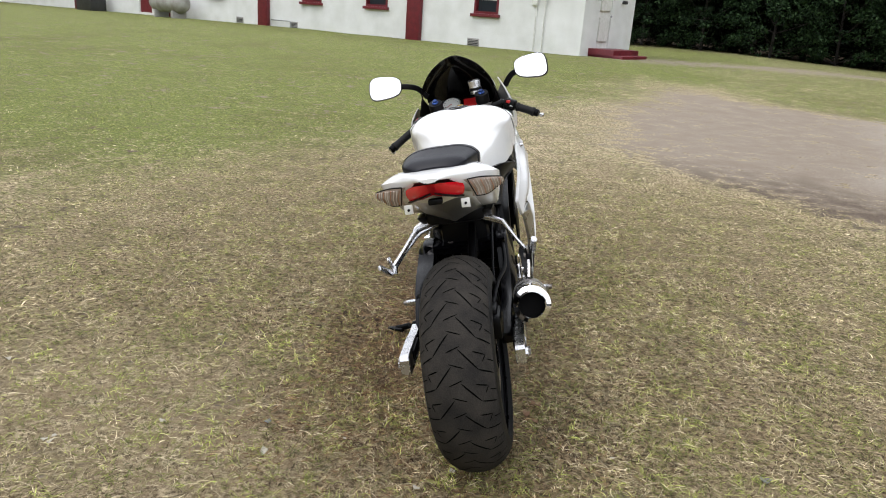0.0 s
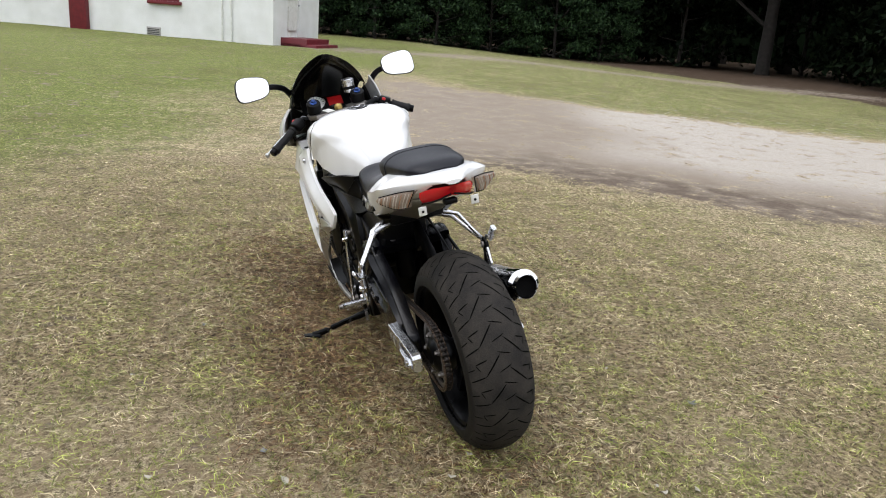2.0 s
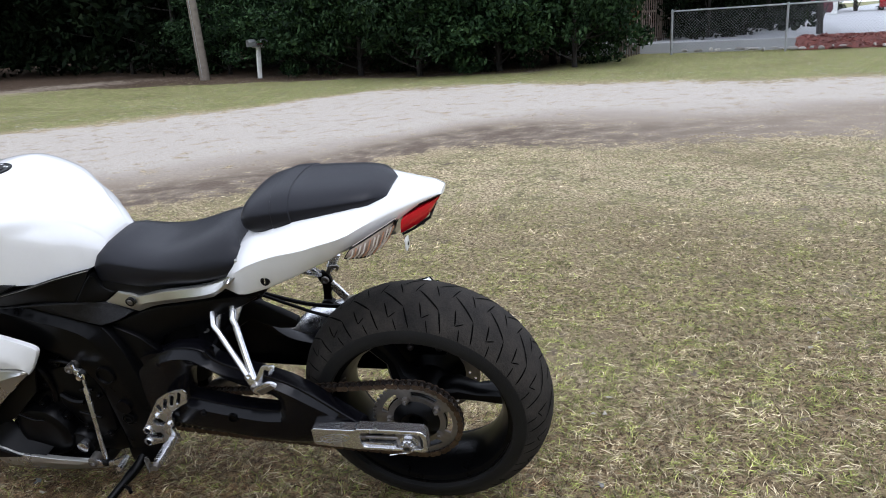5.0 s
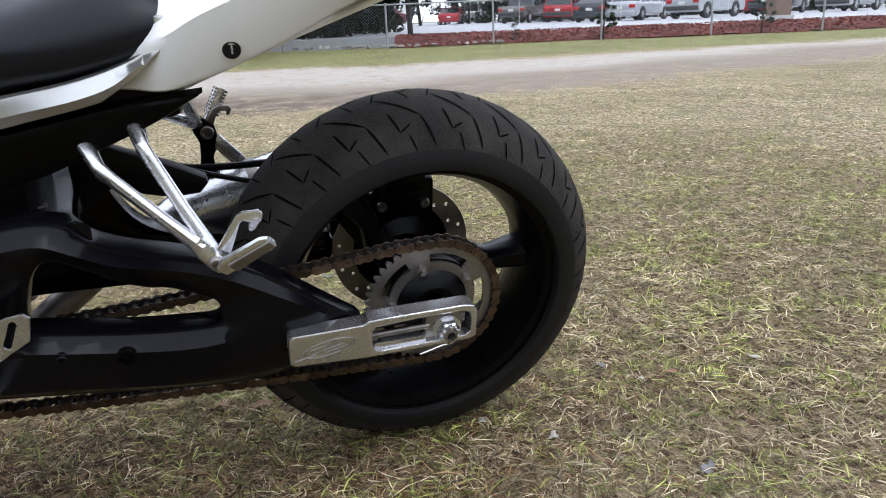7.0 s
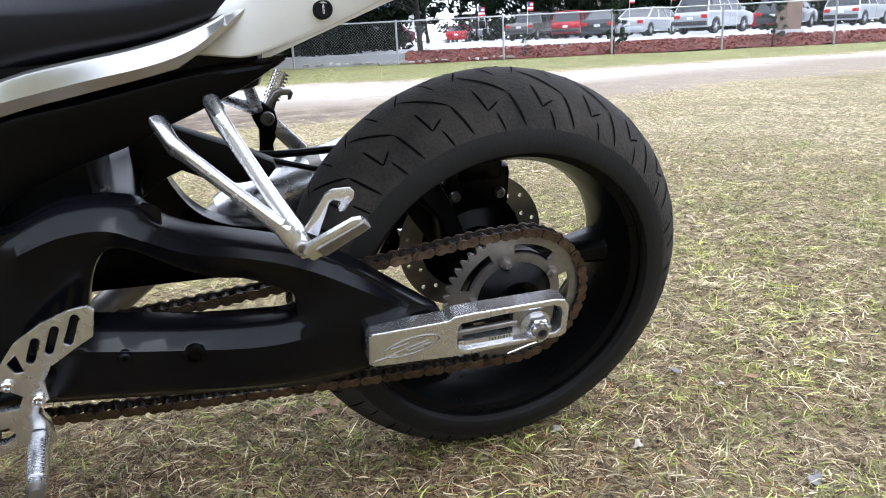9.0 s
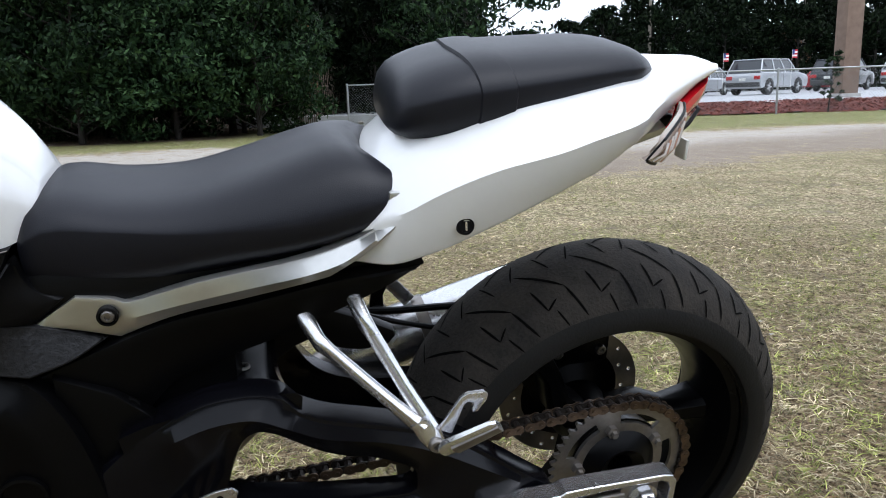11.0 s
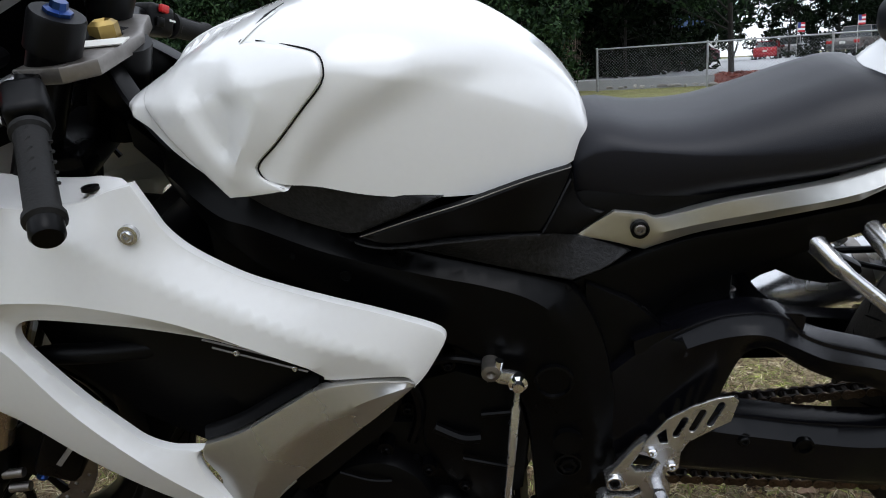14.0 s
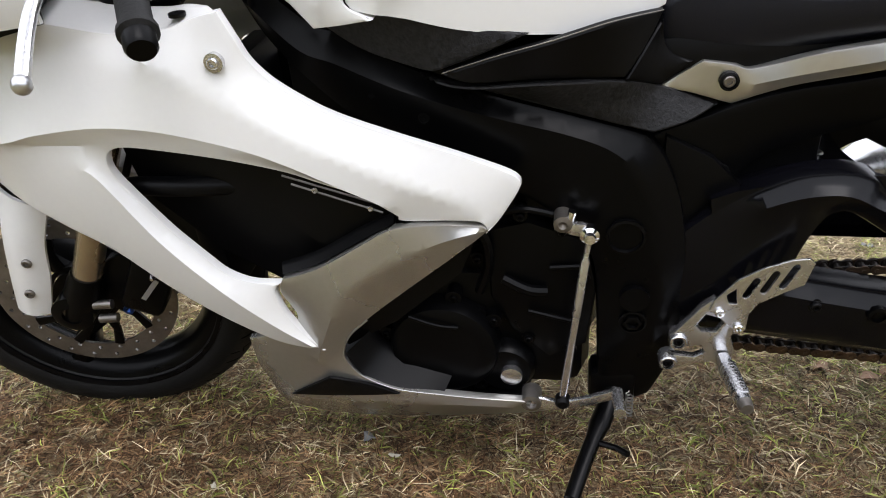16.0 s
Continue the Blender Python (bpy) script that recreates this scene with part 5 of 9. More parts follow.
# --- frame and swingarm ---
SPAR = [
    [(0.045, 1.375, 0.925), (0.075, 1.335, 0.905), (0.112, 1.293, 0.860), (0.128, 1.248, 0.806), (0.134, 1.193, 0.757), (0.138, 1.166, 0.748)],
    [(0.138, 1.166, 0.748), (0.140, 1.125, 0.728), (0.141, 1.086, 0.707), (0.141, 1.019, 0.680), (0.140, 0.952, 0.658), (0.139, 0.884, 0.639), (0.137, 0.817, 0.619), (0.135, 0.783, 0.607)],
    [(0.135, 0.783, 0.607), (0.139, 0.760, 0.578), (0.143, 0.739, 0.530), (0.145, 0.726, 0.472), (0.145, 0.717, 0.400), (0.145, 0.717, 0.321), (0.144, 0.723, 0.257), (0.142, 0.742, 0.199), (0.140, 0.750, 0.178)],
    [(0.140, 0.750, 0.178), (0.145, 0.800, 0.160), (0.148, 0.825, 0.20), (0.150, 0.833, 0.32), (0.150, 0.842, 0.42), (0.150, 0.870, 0.475), (0.150, 0.93, 0.525), (0.15, 0.99, 0.555), (0.15, 1.06, 0.585), (0.148, 1.13, 0.625), (0.145, 1.19, 0.675), (0.13, 1.25, 0.735), (0.10, 1.30, 0.80), (0.05, 1.375, 0.87)],
    [(0.05, 1.375, 0.87), (0.045, 1.38, 0.90), (0.045, 1.375, 0.925)],
]
SPAR_FOLDS = [[(0.132, 1.262, 0.775), (0.150, 1.205, 0.728), (0.157, 1.159, 0.712), (0.159, 1.087, 0.680), (0.159, 1.020, 0.657), (0.158, 0.952, 0.637), (0.157, 0.884, 0.619), (0.157, 0.830, 0.598), (0.157, 0.794, 0.566), (0.157, 0.772, 0.517), (0.157, 0.758, 0.448), (0.157, 0.752, 0.364), (0.155, 0.755, 0.29)]]
ARM = [
    [(0.140, 0.730, 0.470), (0.143, 0.690, 0.508), (0.146, 0.640, 0.540), (0.148, 0.605, 0.557), (0.149, 0.575, 0.563), (0.150, 0.545, 0.564), (0.150, 0.515, 0.556), (0.150, 0.501, 0.541), (0.149, 0.490, 0.530), (0.149, 0.459, 0.515), (0.149, 0.406, 0.500), (0.149, 0.363, 0.487), (0.149, 0.318, 0.470), (0.149, 0.279, 0.446), (0.149, 0.237, 0.414), (0.149, 0.193, 0.379), (0.149, 0.160, 0.354)],
    [(0.149, 0.160, 0.354), (0.149, 0.150, 0.335), (0.149, 0.150, 0.300), (0.149, 0.165, 0.283)],
    [(0.149, 0.165, 0.283), (0.149, 0.241, 0.289), (0.149, 0.272, 0.282), (0.149, 0.325, 0.274), (0.149, 0.384, 0.277), (0.149, 0.486, 0.291), (0.149, 0.550, 0.300), (0.147, 0.641, 0.311), (0.140, 0.745, 0.318)],
    [(0.140, 0.745, 0.318), (0.140, 0.755, 0.388), (0.140, 0.730, 0.470)],
]
ARM_WINDOW = [[(0.150, 0.590, 0.412), (0.150, 0.582, 0.450), (0.151, 0.566, 0.494), (0.152, 0.550, 0.510), (0.152, 0.528, 0.506), (0.152, 0.477, 0.473), (0.152, 0.438, 0.456), (0.152, 0.415, 0.452), (0.152, 0.381, 0.437), (0.152, 0.357, 0.422), (0.152, 0.353, 0.404), (0.152, 0.358, 0.386), (0.152, 0.406, 0.387), (0.152, 0.471, 0.393), (0.151, 0.531, 0.402), (0.150, 0.590, 0.412)]]
ARM_FOLDS = [
    [(0.160, 0.640, 0.520), (0.164, 0.595, 0.538), (0.167, 0.548, 0.542), (0.169, 0.508, 0.524), (0.170, 0.466, 0.504), (0.169, 0.396, 0.486), (0.168, 0.334, 0.461), (0.166, 0.268, 0.420), (0.162, 0.212, 0.382)],
    [(0.164, 0.650, 0.402), (0.167, 0.569, 0.388), (0.168, 0.492, 0.375), (0.168, 0.410, 0.363), (0.168, 0.352, 0.364), (0.168, 0.328, 0.374), (0.167, 0.318, 0.396)],
    [(0.160, 0.660, 0.335), (0.163, 0.55, 0.322), (0.164, 0.42, 0.303), (0.162, 0.30, 0.300), (0.158, 0.20, 0.305)],
]
# the far arm is closed and its beam lies lower
FAR_ARM = [
    [(0.140, 0.730, 0.470), (0.146, 0.640, 0.540), (0.149, 0.575, 0.560), (0.150, 0.530, 0.553), (0.149, 0.508, 0.520), (0.149, 0.490, 0.470), (0.149, 0.465, 0.430), (0.149, 0.430, 0.405), (0.149, 0.385, 0.392), (0.149, 0.330, 0.386), (0.149, 0.260, 0.380), (0.149, 0.160, 0.366)],
    [(0.149, 0.160, 0.366), (0.149, 0.150, 0.335), (0.149, 0.160, 0.310)],
    [(0.149, 0.160, 0.310), (0.149, 0.325, 0.310), (0.149, 0.486, 0.312), (0.147, 0.641, 0.316), (0.140, 0.745, 0.318)],
    [(0.140, 0.745, 0.318), (0.140, 0.755, 0.388), (0.140, 0.730, 0.470)],
]
FAR_FOLDS = [[(0.162, 0.640, 0.45), (0.166, 0.55, 0.42), (0.167, 0.45, 0.372), (0.166, 0.32, 0.350), (0.160, 0.20, 0.342)]]
for s in (-1, 1):
    spar = part("frame_spar", panel(SPAR, SPAR_FOLDS, 1.2, 0.011, 0.03, s, 0.006), M_black, bike, "satin black frame spar")
    part("spar_core", plate(bmesh.new(), [(1.30, 0.84), (1.19, 0.725), (1.10, 0.69), (0.93, 0.63), (0.80, 0.59), (0.755, 0.50), (0.745, 0.36), (0.76, 0.20), (0.80, 0.19), (0.82, 0.42), (0.90, 0.53), (1.05, 0.60), (1.20, 0.69), (1.30, 0.81)], (), s * 0.085, s * 0.120), M_black, spar)
    for y, z, r in ((0.803, 0.475, 0.026), (0.785, 0.335, 0.019)):
        part("frame_boss", lathe(bmesh.new(), [(r, 0), (r, s * 0.006), (r * 0.86, s * 0.007), (r * 0.80, s * 0.002), (0.0, s * 0.002)], 24, (s * 0.1565, y, z)), M_black, spar)
    part("pivot_nut", lathe(bmesh.new(), [(0.0125, 0), (0.0125, s * 0.006), (0.008, s * 0.007), (0.007, s * 0.002), (0.0, s * 0.002)], 6, (s * 0.159, 0.785, 0.335)), M_black, spar)
    part("frame_hole", lathe(bmesh.new(), [(0.0075, 0), (0.0075, s * 0.002), (0.0055, s * 0.002), (0.0055, s * 0.0004), (0.0, s * 0.0004)], 18, (s * 0.1585, 1.056, 0.642)), M_groove, spar)
    part("frame_hole", lathe(bmesh.new(), [(0.004, 0), (0.004, s * 0.0015), (0.0, s * 0.0012)], 12, (s * 0.1575, 1.118, 0.672)), M_groove, spar)
    arm = part("swingarm", panel(ARM, ARM_FOLDS, 2.2, 0.011, 0.032, s, 0.006, ARM_WINDOW) if s < 0 else panel(FAR_ARM, FAR_FOLDS, 2.0, 0.014, 0.032, s, 0.006), M_arm, bike, "black cast swingarm")
    if s < 0:
        part("beam_plug", lathe(bmesh.new(), [(0.013, -s * 0.004), (0.013, s * 0.004), (0.009, s * 0.005), (0.009, s * 0.001), (0, s * 0.001)], 18, (s * 0.1685, 0.478, 0.368)), M_black, arm)
        part("beam_bolt", bolt(lathe(bmesh.new(), [(0.010, -s * 0.006), (0.010, s * 0.001), (0, s * 0.001)], 14, (s * 0.166, 0.555, 0.378)), (s * 0.167, 0.555, 0.378), 0.007, "x", s, 0.005), M_plastic, arm)
    slot = [(0.149, 0.354), (0.144, 0.361), (0.085, 0.365), (0.011, 0.3665), (0.001, 0.362), (-0.003, 0.351), (-0.002, 0.327), (0.006, 0.321), (0.083, 0.319), (0.135, 0.318), (0.145, 0.321), (0.149, 0.328)]
    bm = plate(bmesh.new(), [(0.269, 0.361), (0.264, 0.366), (0.201, 0.367), (0.162, 0.368), (0.154, 0.373), (0.125, 0.3745), (0.008, 0.376), (-0.005, 0.373), (-0.012, 0.363), (-0.012, 0.319), (-0.002, 0.313), (0.041, 0.3125), (0.139, 0.310), (0.159, 0.310), (0.202, 0.3125), (0.262, 0.315), (0.269, 0.321)], [slot], s * 0.156, s * 0.186, bevel=0.0022)
    adj = part("axle_adjuster", bm, M_alu, bike, "polished aluminium swingarm extension block", smooth=False)
    # black plate added where the open slot shows only darkness
    part("slot_dark_back", box(bmesh.new(), (min(s * 0.150, s * 0.156), 0.05, 0.338), (max(s * 0.150, s * 0.156), 0.149, 0.366)), M_plastic, adj, smooth=False)
    part("adjuster_rod", tube(bmesh.new(), [(s * 0.171, 0.152, 0.338), (s * 0.171, 0.06, 0.340)], 0.0052, 10), M_steel, adj)
    part("adjuster_lock_nut", tube(bmesh.new(), [(s * 0.171, 0.149, 0.338), (s * 0.171, 0.140, 0.338)], 0.009, 6), M_steel, adj)
    part("axle_block", box(bmesh.new(), (min(s * 0.158, s * 0.174), 0.008, 0.319), (max(s * 0.158, s * 0.174), 0.066, 0.364), 0.002), M_steel, adj)
    AY, AZ = 0.033, 0.3345
    part("axle_washer", lathe(bmesh.new(), [(0.0225, s * 0.172), (0.0225, s * 0.178), (0.012, s * 0.178), (0.0, s * 0.178)], 28, (0, AY, AZ)), M_alu, adj)
    nut = part("axle_nut", lathe(bmesh.new(), [(0.0185, s * 0.178), (0.0185, s * 0.189), (0.016, s * 0.193), (0.0115, s * 0.193), (0.0105, s * 0.184), (0.0, s * 0.184)], 6, (0, AY, AZ)), M_alu, adj)
    for k in range(6):
        a = k * 1.0472 + 0.5236
        part("nut_tooth", box(bmesh.new(), (min(s * 0.191, s * 0.199), AY + 0.0125 * math.cos(a) - 0.003, AZ + 0.0125 * math.sin(a) - 0.003), (max(s * 0.191, s * 0.199), AY + 0.0125 * math.cos(a) + 0.003, AZ + 0.0125 * math.sin(a) + 0.003), 0.0008), M_alu, nut)
    part("axle_end", lathe(bmesh.new(), [(0.0098, s * 0.178), (0.0098, s * 0.200), (0.0065, s * 0.2005), (0.0065, s * 0.186), (0.0, s * 0.186)], 18, (0, AY, AZ)), M_steel, adj)
    part("cotter_pin", tube(bmesh.new(), smooth_line([(s * 0.194, AY + 0.046, AZ - 0.028), (s * 0.196, AY + 0.030, AZ - 0.022), (s * 0.197, AY + 0.012, AZ - 0.016), (s * 0.198, AY - 0.004, AZ - 0.012), (s * 0.194, AY - 0.014, AZ + 0.0)], 12), 0.0014, 6), M_chrome, adj)
    part("slot_scale", box(bmesh.new(), (min(s * 0.160, s * 0.180), 0.066, 0.3185), (max(s * 0.160, s * 0.180), 0.146, 0.3285), 0.0006), M_alu, adj, smooth=False)
    for k in range(8):
        part("scale_mark", box(bmesh.new(), (min(s * 0.1798, s * 0.1806), 0.071 + 0.0042 * k, 0.3235), (max(s * 0.1798, s * 0.1806), 0.072 + 0.0042 * k, 0.3278)), M_plastic, adj, smooth=False)
    ell = [(s * 0.1862, 0.213 + 0.038 * math.cos(k * 0.3142), 0.340 + 0.0125 * math.sin(k * 0.3142) - 0.16 * 0.038 * math.cos(k * 0.3142)) for k in range(1, 20)]
    part("maker_mark", tube(bmesh.new(), ell, 0.0009, 5), M_steel, adj)
    for y0, y1, z0, z1 in ((0.236, 0.190, 0.333, 0.345), (0.240, 0.214, 0.340, 0.346), (0.216, 0.186, 0.333, 0.341), (0.262, 0.232, 0.325, 0.331)):
        part("maker_bar", tube(bmesh.new(), [(s * 0.1862, y0, z0), (s * 0.1862, y1, z1)], 0.0009, 5), M_steel, adj)
    part("pivot_plate", plate(bmesh.new(), [(0.76, 0.60), (0.70, 0.57), (0.66, 0.53), (0.65, 0.46), (0.66, 0.42), (0.76, 0.35)], (), s * 0.100, s * 0.122, bevel=0.004), M_black, bike)
# upper brace of the swingarm with its bolt, and the shock
rings = []
for k in range(25):
    x = -0.142 + 0.284 * k / 24
    w = max(0.0, 1 - (abs(x) / 0.142) ** 2)
    yr, yf, z = 0.492 + 0.028 * w ** 0.6, 0.700, 0.556 - 0.016 * w
    rings.append([Vector((x, yr, z - 0.030)), Vector((x, yr - 0.002, z - 0.006)), Vector((x, yr + 0.004, z)), Vector((x, yr + 0.05, z + 0.003)), Vector((x, yr + 0.10, z - 0.004)), Vector((x, yf - 0.03, z - 0.022)), Vector((x, yf, z - 0.034)), Vector((x, yf - 0.004, z - 0.060))])
bridge = part("swingarm_bridge", skin(bmesh.new(), rings), M_arm, bike)
part("bridge_bolt", bolt(bmesh.new(), (-0.055, 0.560, 0.5415), 0.010, "z", 1, 0.006), M_steel, bridge)
part("shock_body", tube(bmesh.new(), [(0.0, 0.66, 0.36), (0.0, 0.64, 0.62)], 0.036, 14), M_plastic, bike)
part("rear_hugger", plate(bmesh.new(), [(0.53, 0.615), (0.50, 0.600), (0.44, 0.574), (0.39, 0.552), (0.350, 0.530), (0.347, 0.520), (0.36, 0.505), (0.40, 0.502), (0.44, 0.512), (0.47, 0.528), (0.49, 0.52), (0.53, 0.49)], (), 0.020, 0.046, bevel=0.006), M_plastic, bike, "black rear wheel hugger")
part("brake_hose", tube(bmesh.new(), smooth_line([(0.10, 0.60, 0.585), (0.10, 0.50, 0.560), (0.10, 0.42, 0.530), (0.10, 0.34, 0.500), (0.105, 0.26, 0.475), (0.11, 0.15, 0.455)], 20), 0.0045, 8), M_plastic, bike)

# --- rear drive: sprocket, chain, brake ---
SX = -0.098
SC = Vector((SX, 0.033, 0.333))
SR = 0.108
teeth = []
for k in range(45):
    a = 2 * math.pi * k / 45
    for da, r in ((-0.05, SR - 0.006), (-0.016, SR + 0.0015), (0.016, SR + 0.0015), (0.05, SR - 0.006)):
        teeth.append((SC.y + r * math.cos(a + da), SC.z + r * math.sin(a + da)))
holes = []
for k in range(5):
    a0 = 2 * math.pi * k / 5 + 0.25
    arc_o = [(SC.y + 0.088 * math.cos(a0 + 0.8 * j / 6), SC.z + 0.088 * math.sin(a0 + 0.8 * j / 6)) for j in range(7)]
    arc_i = [(SC.y + 0.072 * math.cos(a0 + 0.8 * j / 6), SC.z + 0.072 * math.sin(a0 + 0.8 * j / 6)) for j in range(6, -1, -1)]
    holes.append(arc_o + arc_i)
holes.append([(SC.y + 0.05 * math.cos(-k * 0.2618), SC.z + 0.05 * math.sin(-k * 0.2618)) for k in range(24)])
spk = part("sprocket", plate(bmesh.new(), teeth, holes, SX - 0.003, SX + 0.003), M_steel, bike, "worn steel rear sprocket", smooth=False)
for k in range(5):
    a = 2 * math.pi * k / 5 + 0.25 + 1.03
    c = (SX - 0.003, SC.y + 0.066 * math.cos(a), SC.z + 0.066 * math.sin(a))
    part("sprocket_nut", lathe(bmesh.new(), [(0.0095, 0), (0.0095, -0.009), (0.006, -0.010), (0.005, -0.016), (0.0, -0.016)], 6, c), M_steel, spk)
part("sprocket_carrier", lathe(bmesh.new(), [(0.075, 0.004), (0.07, 0.03), (0.05, 0.05), (0.02, 0.05), (0.02, -0.01), (0.035, -0.02), (0.055, -0.008), (0.06, 0.0)], 30, SC, closed=True), M_black, spk)
FRD = 0.042
chain = part("chain", tube(bmesh.new(), [(SX, 0.80 - 0.0, 0.335 + FRD), (SX, 0.79, 0.335 + FRD)], 0.003, 6), M_chain, bike, "rusty brown drive chain")


def waisted(n=7, h=0.0074, half=0.008, waist=0.0052):
    """Outline of a chain side plate, narrower in the middle."""
    out = []
    for s in (1, -1):
        for k in range(n + 1):
            a = -math.pi * 0.56 + math.pi * 1.12 * k / n
            out.append((s * (half + h * math.cos(a)), s * h * math.sin(a)))
        out.append((0.0, s * waist))
    return out


def link_mesh(outer):
    bm = bmesh.new()
    off = 0.0085 if outer else 0.0056
    for s in (-1, 1):
        plate(bm, waisted() if outer else waisted(h=0.0070, waist=0.0056), (), s * off, s * (off + 0.0022), "yz")
    for y in (-0.008, 0.008):
        lathe(bm, [(0.0028, -0.0124), (0.0028, 0.0124)] if outer else [(0.0050, -0.0056), (0.0050, 0.0056)], 8, (0, y, 0))
    return mesh_of("link", bm, M_chain if outer else M_chain_inner)


link_a, link_b = link_mesh(True), link_mesh(False)
# the closed line of the chain round both sprockets
cl = [Vector((SX, 0.80 - 0.727 * k / 40, 0.377 + (0.441 - 0.377) * k / 40 - 0.010 * math.sin(math.pi * k / 40))) for k in range(40)]
cl += [Vector((SX, SC.y + SR * math.cos(a), SC.z + SR * math.sin(a))) for a in [radians(93 + 184 * k / 30) for k in range(31)]]
cl += [Vector((SX, 0.05 + 0.75 * k / 40, 0.2255 + (0.268 - 0.2255) * k / 40 - 0.006 * math.sin(math.pi * k / 40))) for k in range(1, 41)]
acc = [0.0]
for p, q in zip(cl, cl[1:]):
    acc.append(acc[-1] + (q - p).length)
n_links = int(acc[-1] / 0.0159)
for k in range(n_links):
    s0 = (k + 0.5) * 0.0159
    i = next(j for j in range(len(acc) - 1) if acc[j + 1] >= s0)
    p = cl[i].lerp(cl[i + 1], (s0 - acc[i]) / (acc[i + 1] - acc[i]))
    d = (cl[i + 1] - cl[i]).normalized()
    lk = new("link", link_a if k % 2 else link_b)
    lk.parent = chain
    lk.matrix_local = Matrix.Translation(p) @ Matrix.Rotation(math.atan2(d.z, d.y), 4, "X")


def drilled_disc(c, r_out, r_in, n, rows, x0, x1):
    hs = [[(c.y + r_in * math.cos(-k * 2 * math.pi / 40), c.z + r_in * math.sin(-k * 2 * math.pi / 40)) for k in range(40)]]
    for k in range(n):
        for j, r in enumerate(rows):
            a = 2 * math.pi * (k + 0.35 * j) / n
            hs.append([(c.y + r * math.cos(a) + 0.004 * math.cos(-m * 1.047), c.z + r * math.sin(a) + 0.004 * math.sin(-m * 1.047)) for m in range(6)])
    return plate(bmesh.new(), [(c.y + r_out * math.cos(k * 2 * math.pi / 72), c.z + r_out * math.sin(k * 2 * math.pi / 72)) for k in range(72)], hs, x0, x1)


part("rear_brake_disc", drilled_disc(Vector((0, 0.033, 0.33)), 0.125, 0.085, 14, (0.098, 0.113), 0.088, 0.093), M_steel, bike, "drilled rear brake disc", smooth=False)
part("rear_disc_carrier", lathe(bmesh.new(), [(0.088, -0.002), (0.088, 0.002), (0.04, 0.01), (0.04, -0.03)], 24, (0.09, 0.033, 0.33), closed=True), M_black, bike)
rcal = part("rear_caliper", box(bmesh.new(), (0.06, -0.02, 0.40), (0.13, 0.085, 0.475), 0.012), M_black, bike, "black rear brake caliper")
part("caliper_cover", box(bmesh.new(), (0.05, 0.0, 0.455), (0.12, 0.07, 0.49), 0.006), M_black, rcal)
part("caliper_bracket", plate(bmesh.new(), [(0.13, 0.47), (0.16, 0.42), (0.10, 0.33), (0.02, 0.33), (0.05, 0.42)], (), 0.075, 0.087, bevel=0.003), M_black, rcal)
for y in (0.0, 0.075):
    part("caliper_bolt", bolt(bmesh.new(), (0.06, y, 0.43), 0.009, "x", -1, 0.008), M_steel, rcal)
part("brake_hose", tube(bmesh.new(), smooth_line([(0.1, 0.08, 0.46), (0.12, 0.2, 0.50), (0.14, 0.38, 0.50), (0.13, 0.56, 0.56)], 16), 0.006, 8), M_plastic, bike)

# --- engine ---
engine = part("engine_block", box(bmesh.new(), (-0.12, 0.83, 0.26), (0.12, 1.12, 0.60), 0.03), M_black, bike, "black painted engine")
part("cylinder_head", box(bmesh.new(), (-0.13, 1.02, 0.42), (0.13, 1.24, 0.66), 0.03), M_black, engine)
part("crankcase", box(bmesh.new(), (-0.14, 0.84, 0.175), (0.14, 1.2, 0.40), 0.04), M_black, engine)
part("stator_cover", lathe(bmesh.new(), [(0.084, 0.03), (0.084, -0.018), (0.078, -0.032), (0.066, -0.038), (0.05, -0.036), (0.0, -0.036)], 40, (-0.14, 1.055, 0.275)), M_black, engine)
bm = bmesh.new()
for k in range(8):
    a = k * 0.785 + 0.2
    c = (-0.15, 1.055 + 0.09 * math.cos(a), 0.275 + 0.09 * math.sin(a))
    part("cover_bolt", bolt(lathe(bmesh.new(), [(0.012, 0.03), (0.012, -0.008), (0.0, -0.008)], 12, c), (c[0] - 0.006, c[1], c[2]), 0.006, "x", -1, 0.006), M_black, engine)
bm.free()
part("starter_gear_cover", lathe(bmesh.new(), [(0.045, 0.03), (0.045, -0.02), (0.038, -0.03), (0.0, -0.03)], 28, (-0.135, 0.965, 0.235)), M_black, engine)
part("oil_plug", lathe(bmesh.new(), [(0.016, 0.0), (0.016, -0.01), (0.010, -0.012), (0.0, -0.012)], 16, (-0.165, 0.955, 0.232)), M_alu, engine)
part("sprocket_cover", plate(bmesh.new(), [(0.985, 0.475), (0.93, 0.49), (0.85, 0.46), (0.835, 0.38), (0.845, 0.28), (0.90, 0.25), (0.955, 0.30), (0.985, 0.36)], (), -0.15, -0.115, bevel=0.01), M_black, engine)
for pts, r in (([(-0.155, 0.90, 0.42), (-0.157, 0.86, 0.425)], 0.004), ([(-0.155, 0.965, 0.40), (-0.16, 0.93, 0.385), (-0.155, 0.905, 0.38)], 0.008), ([(-0.156, 0.93, 0.345), (-0.157, 0.87, 0.33)], 0.0035), ([(-0.15, 1.02, 0.50), (-0.155, 0.99, 0.47), (-0.15, 0.985, 0.42), (-0.145, 1.0, 0.37)], 0.008), ([(-0.15, 0.96, 0.505), (-0.155, 0.93, 0.512), (-0.15, 0.89, 0.50)], 0.005), ([(-0.18, 1.10, 0.345), (-0.185, 1.06, 0.335), (-0.18, 1.03, 0.328)], 0.003)):
    part("engine_pipe", tube(bmesh.new(), smooth_line(pts, 10), r, 8), M_black, engine)
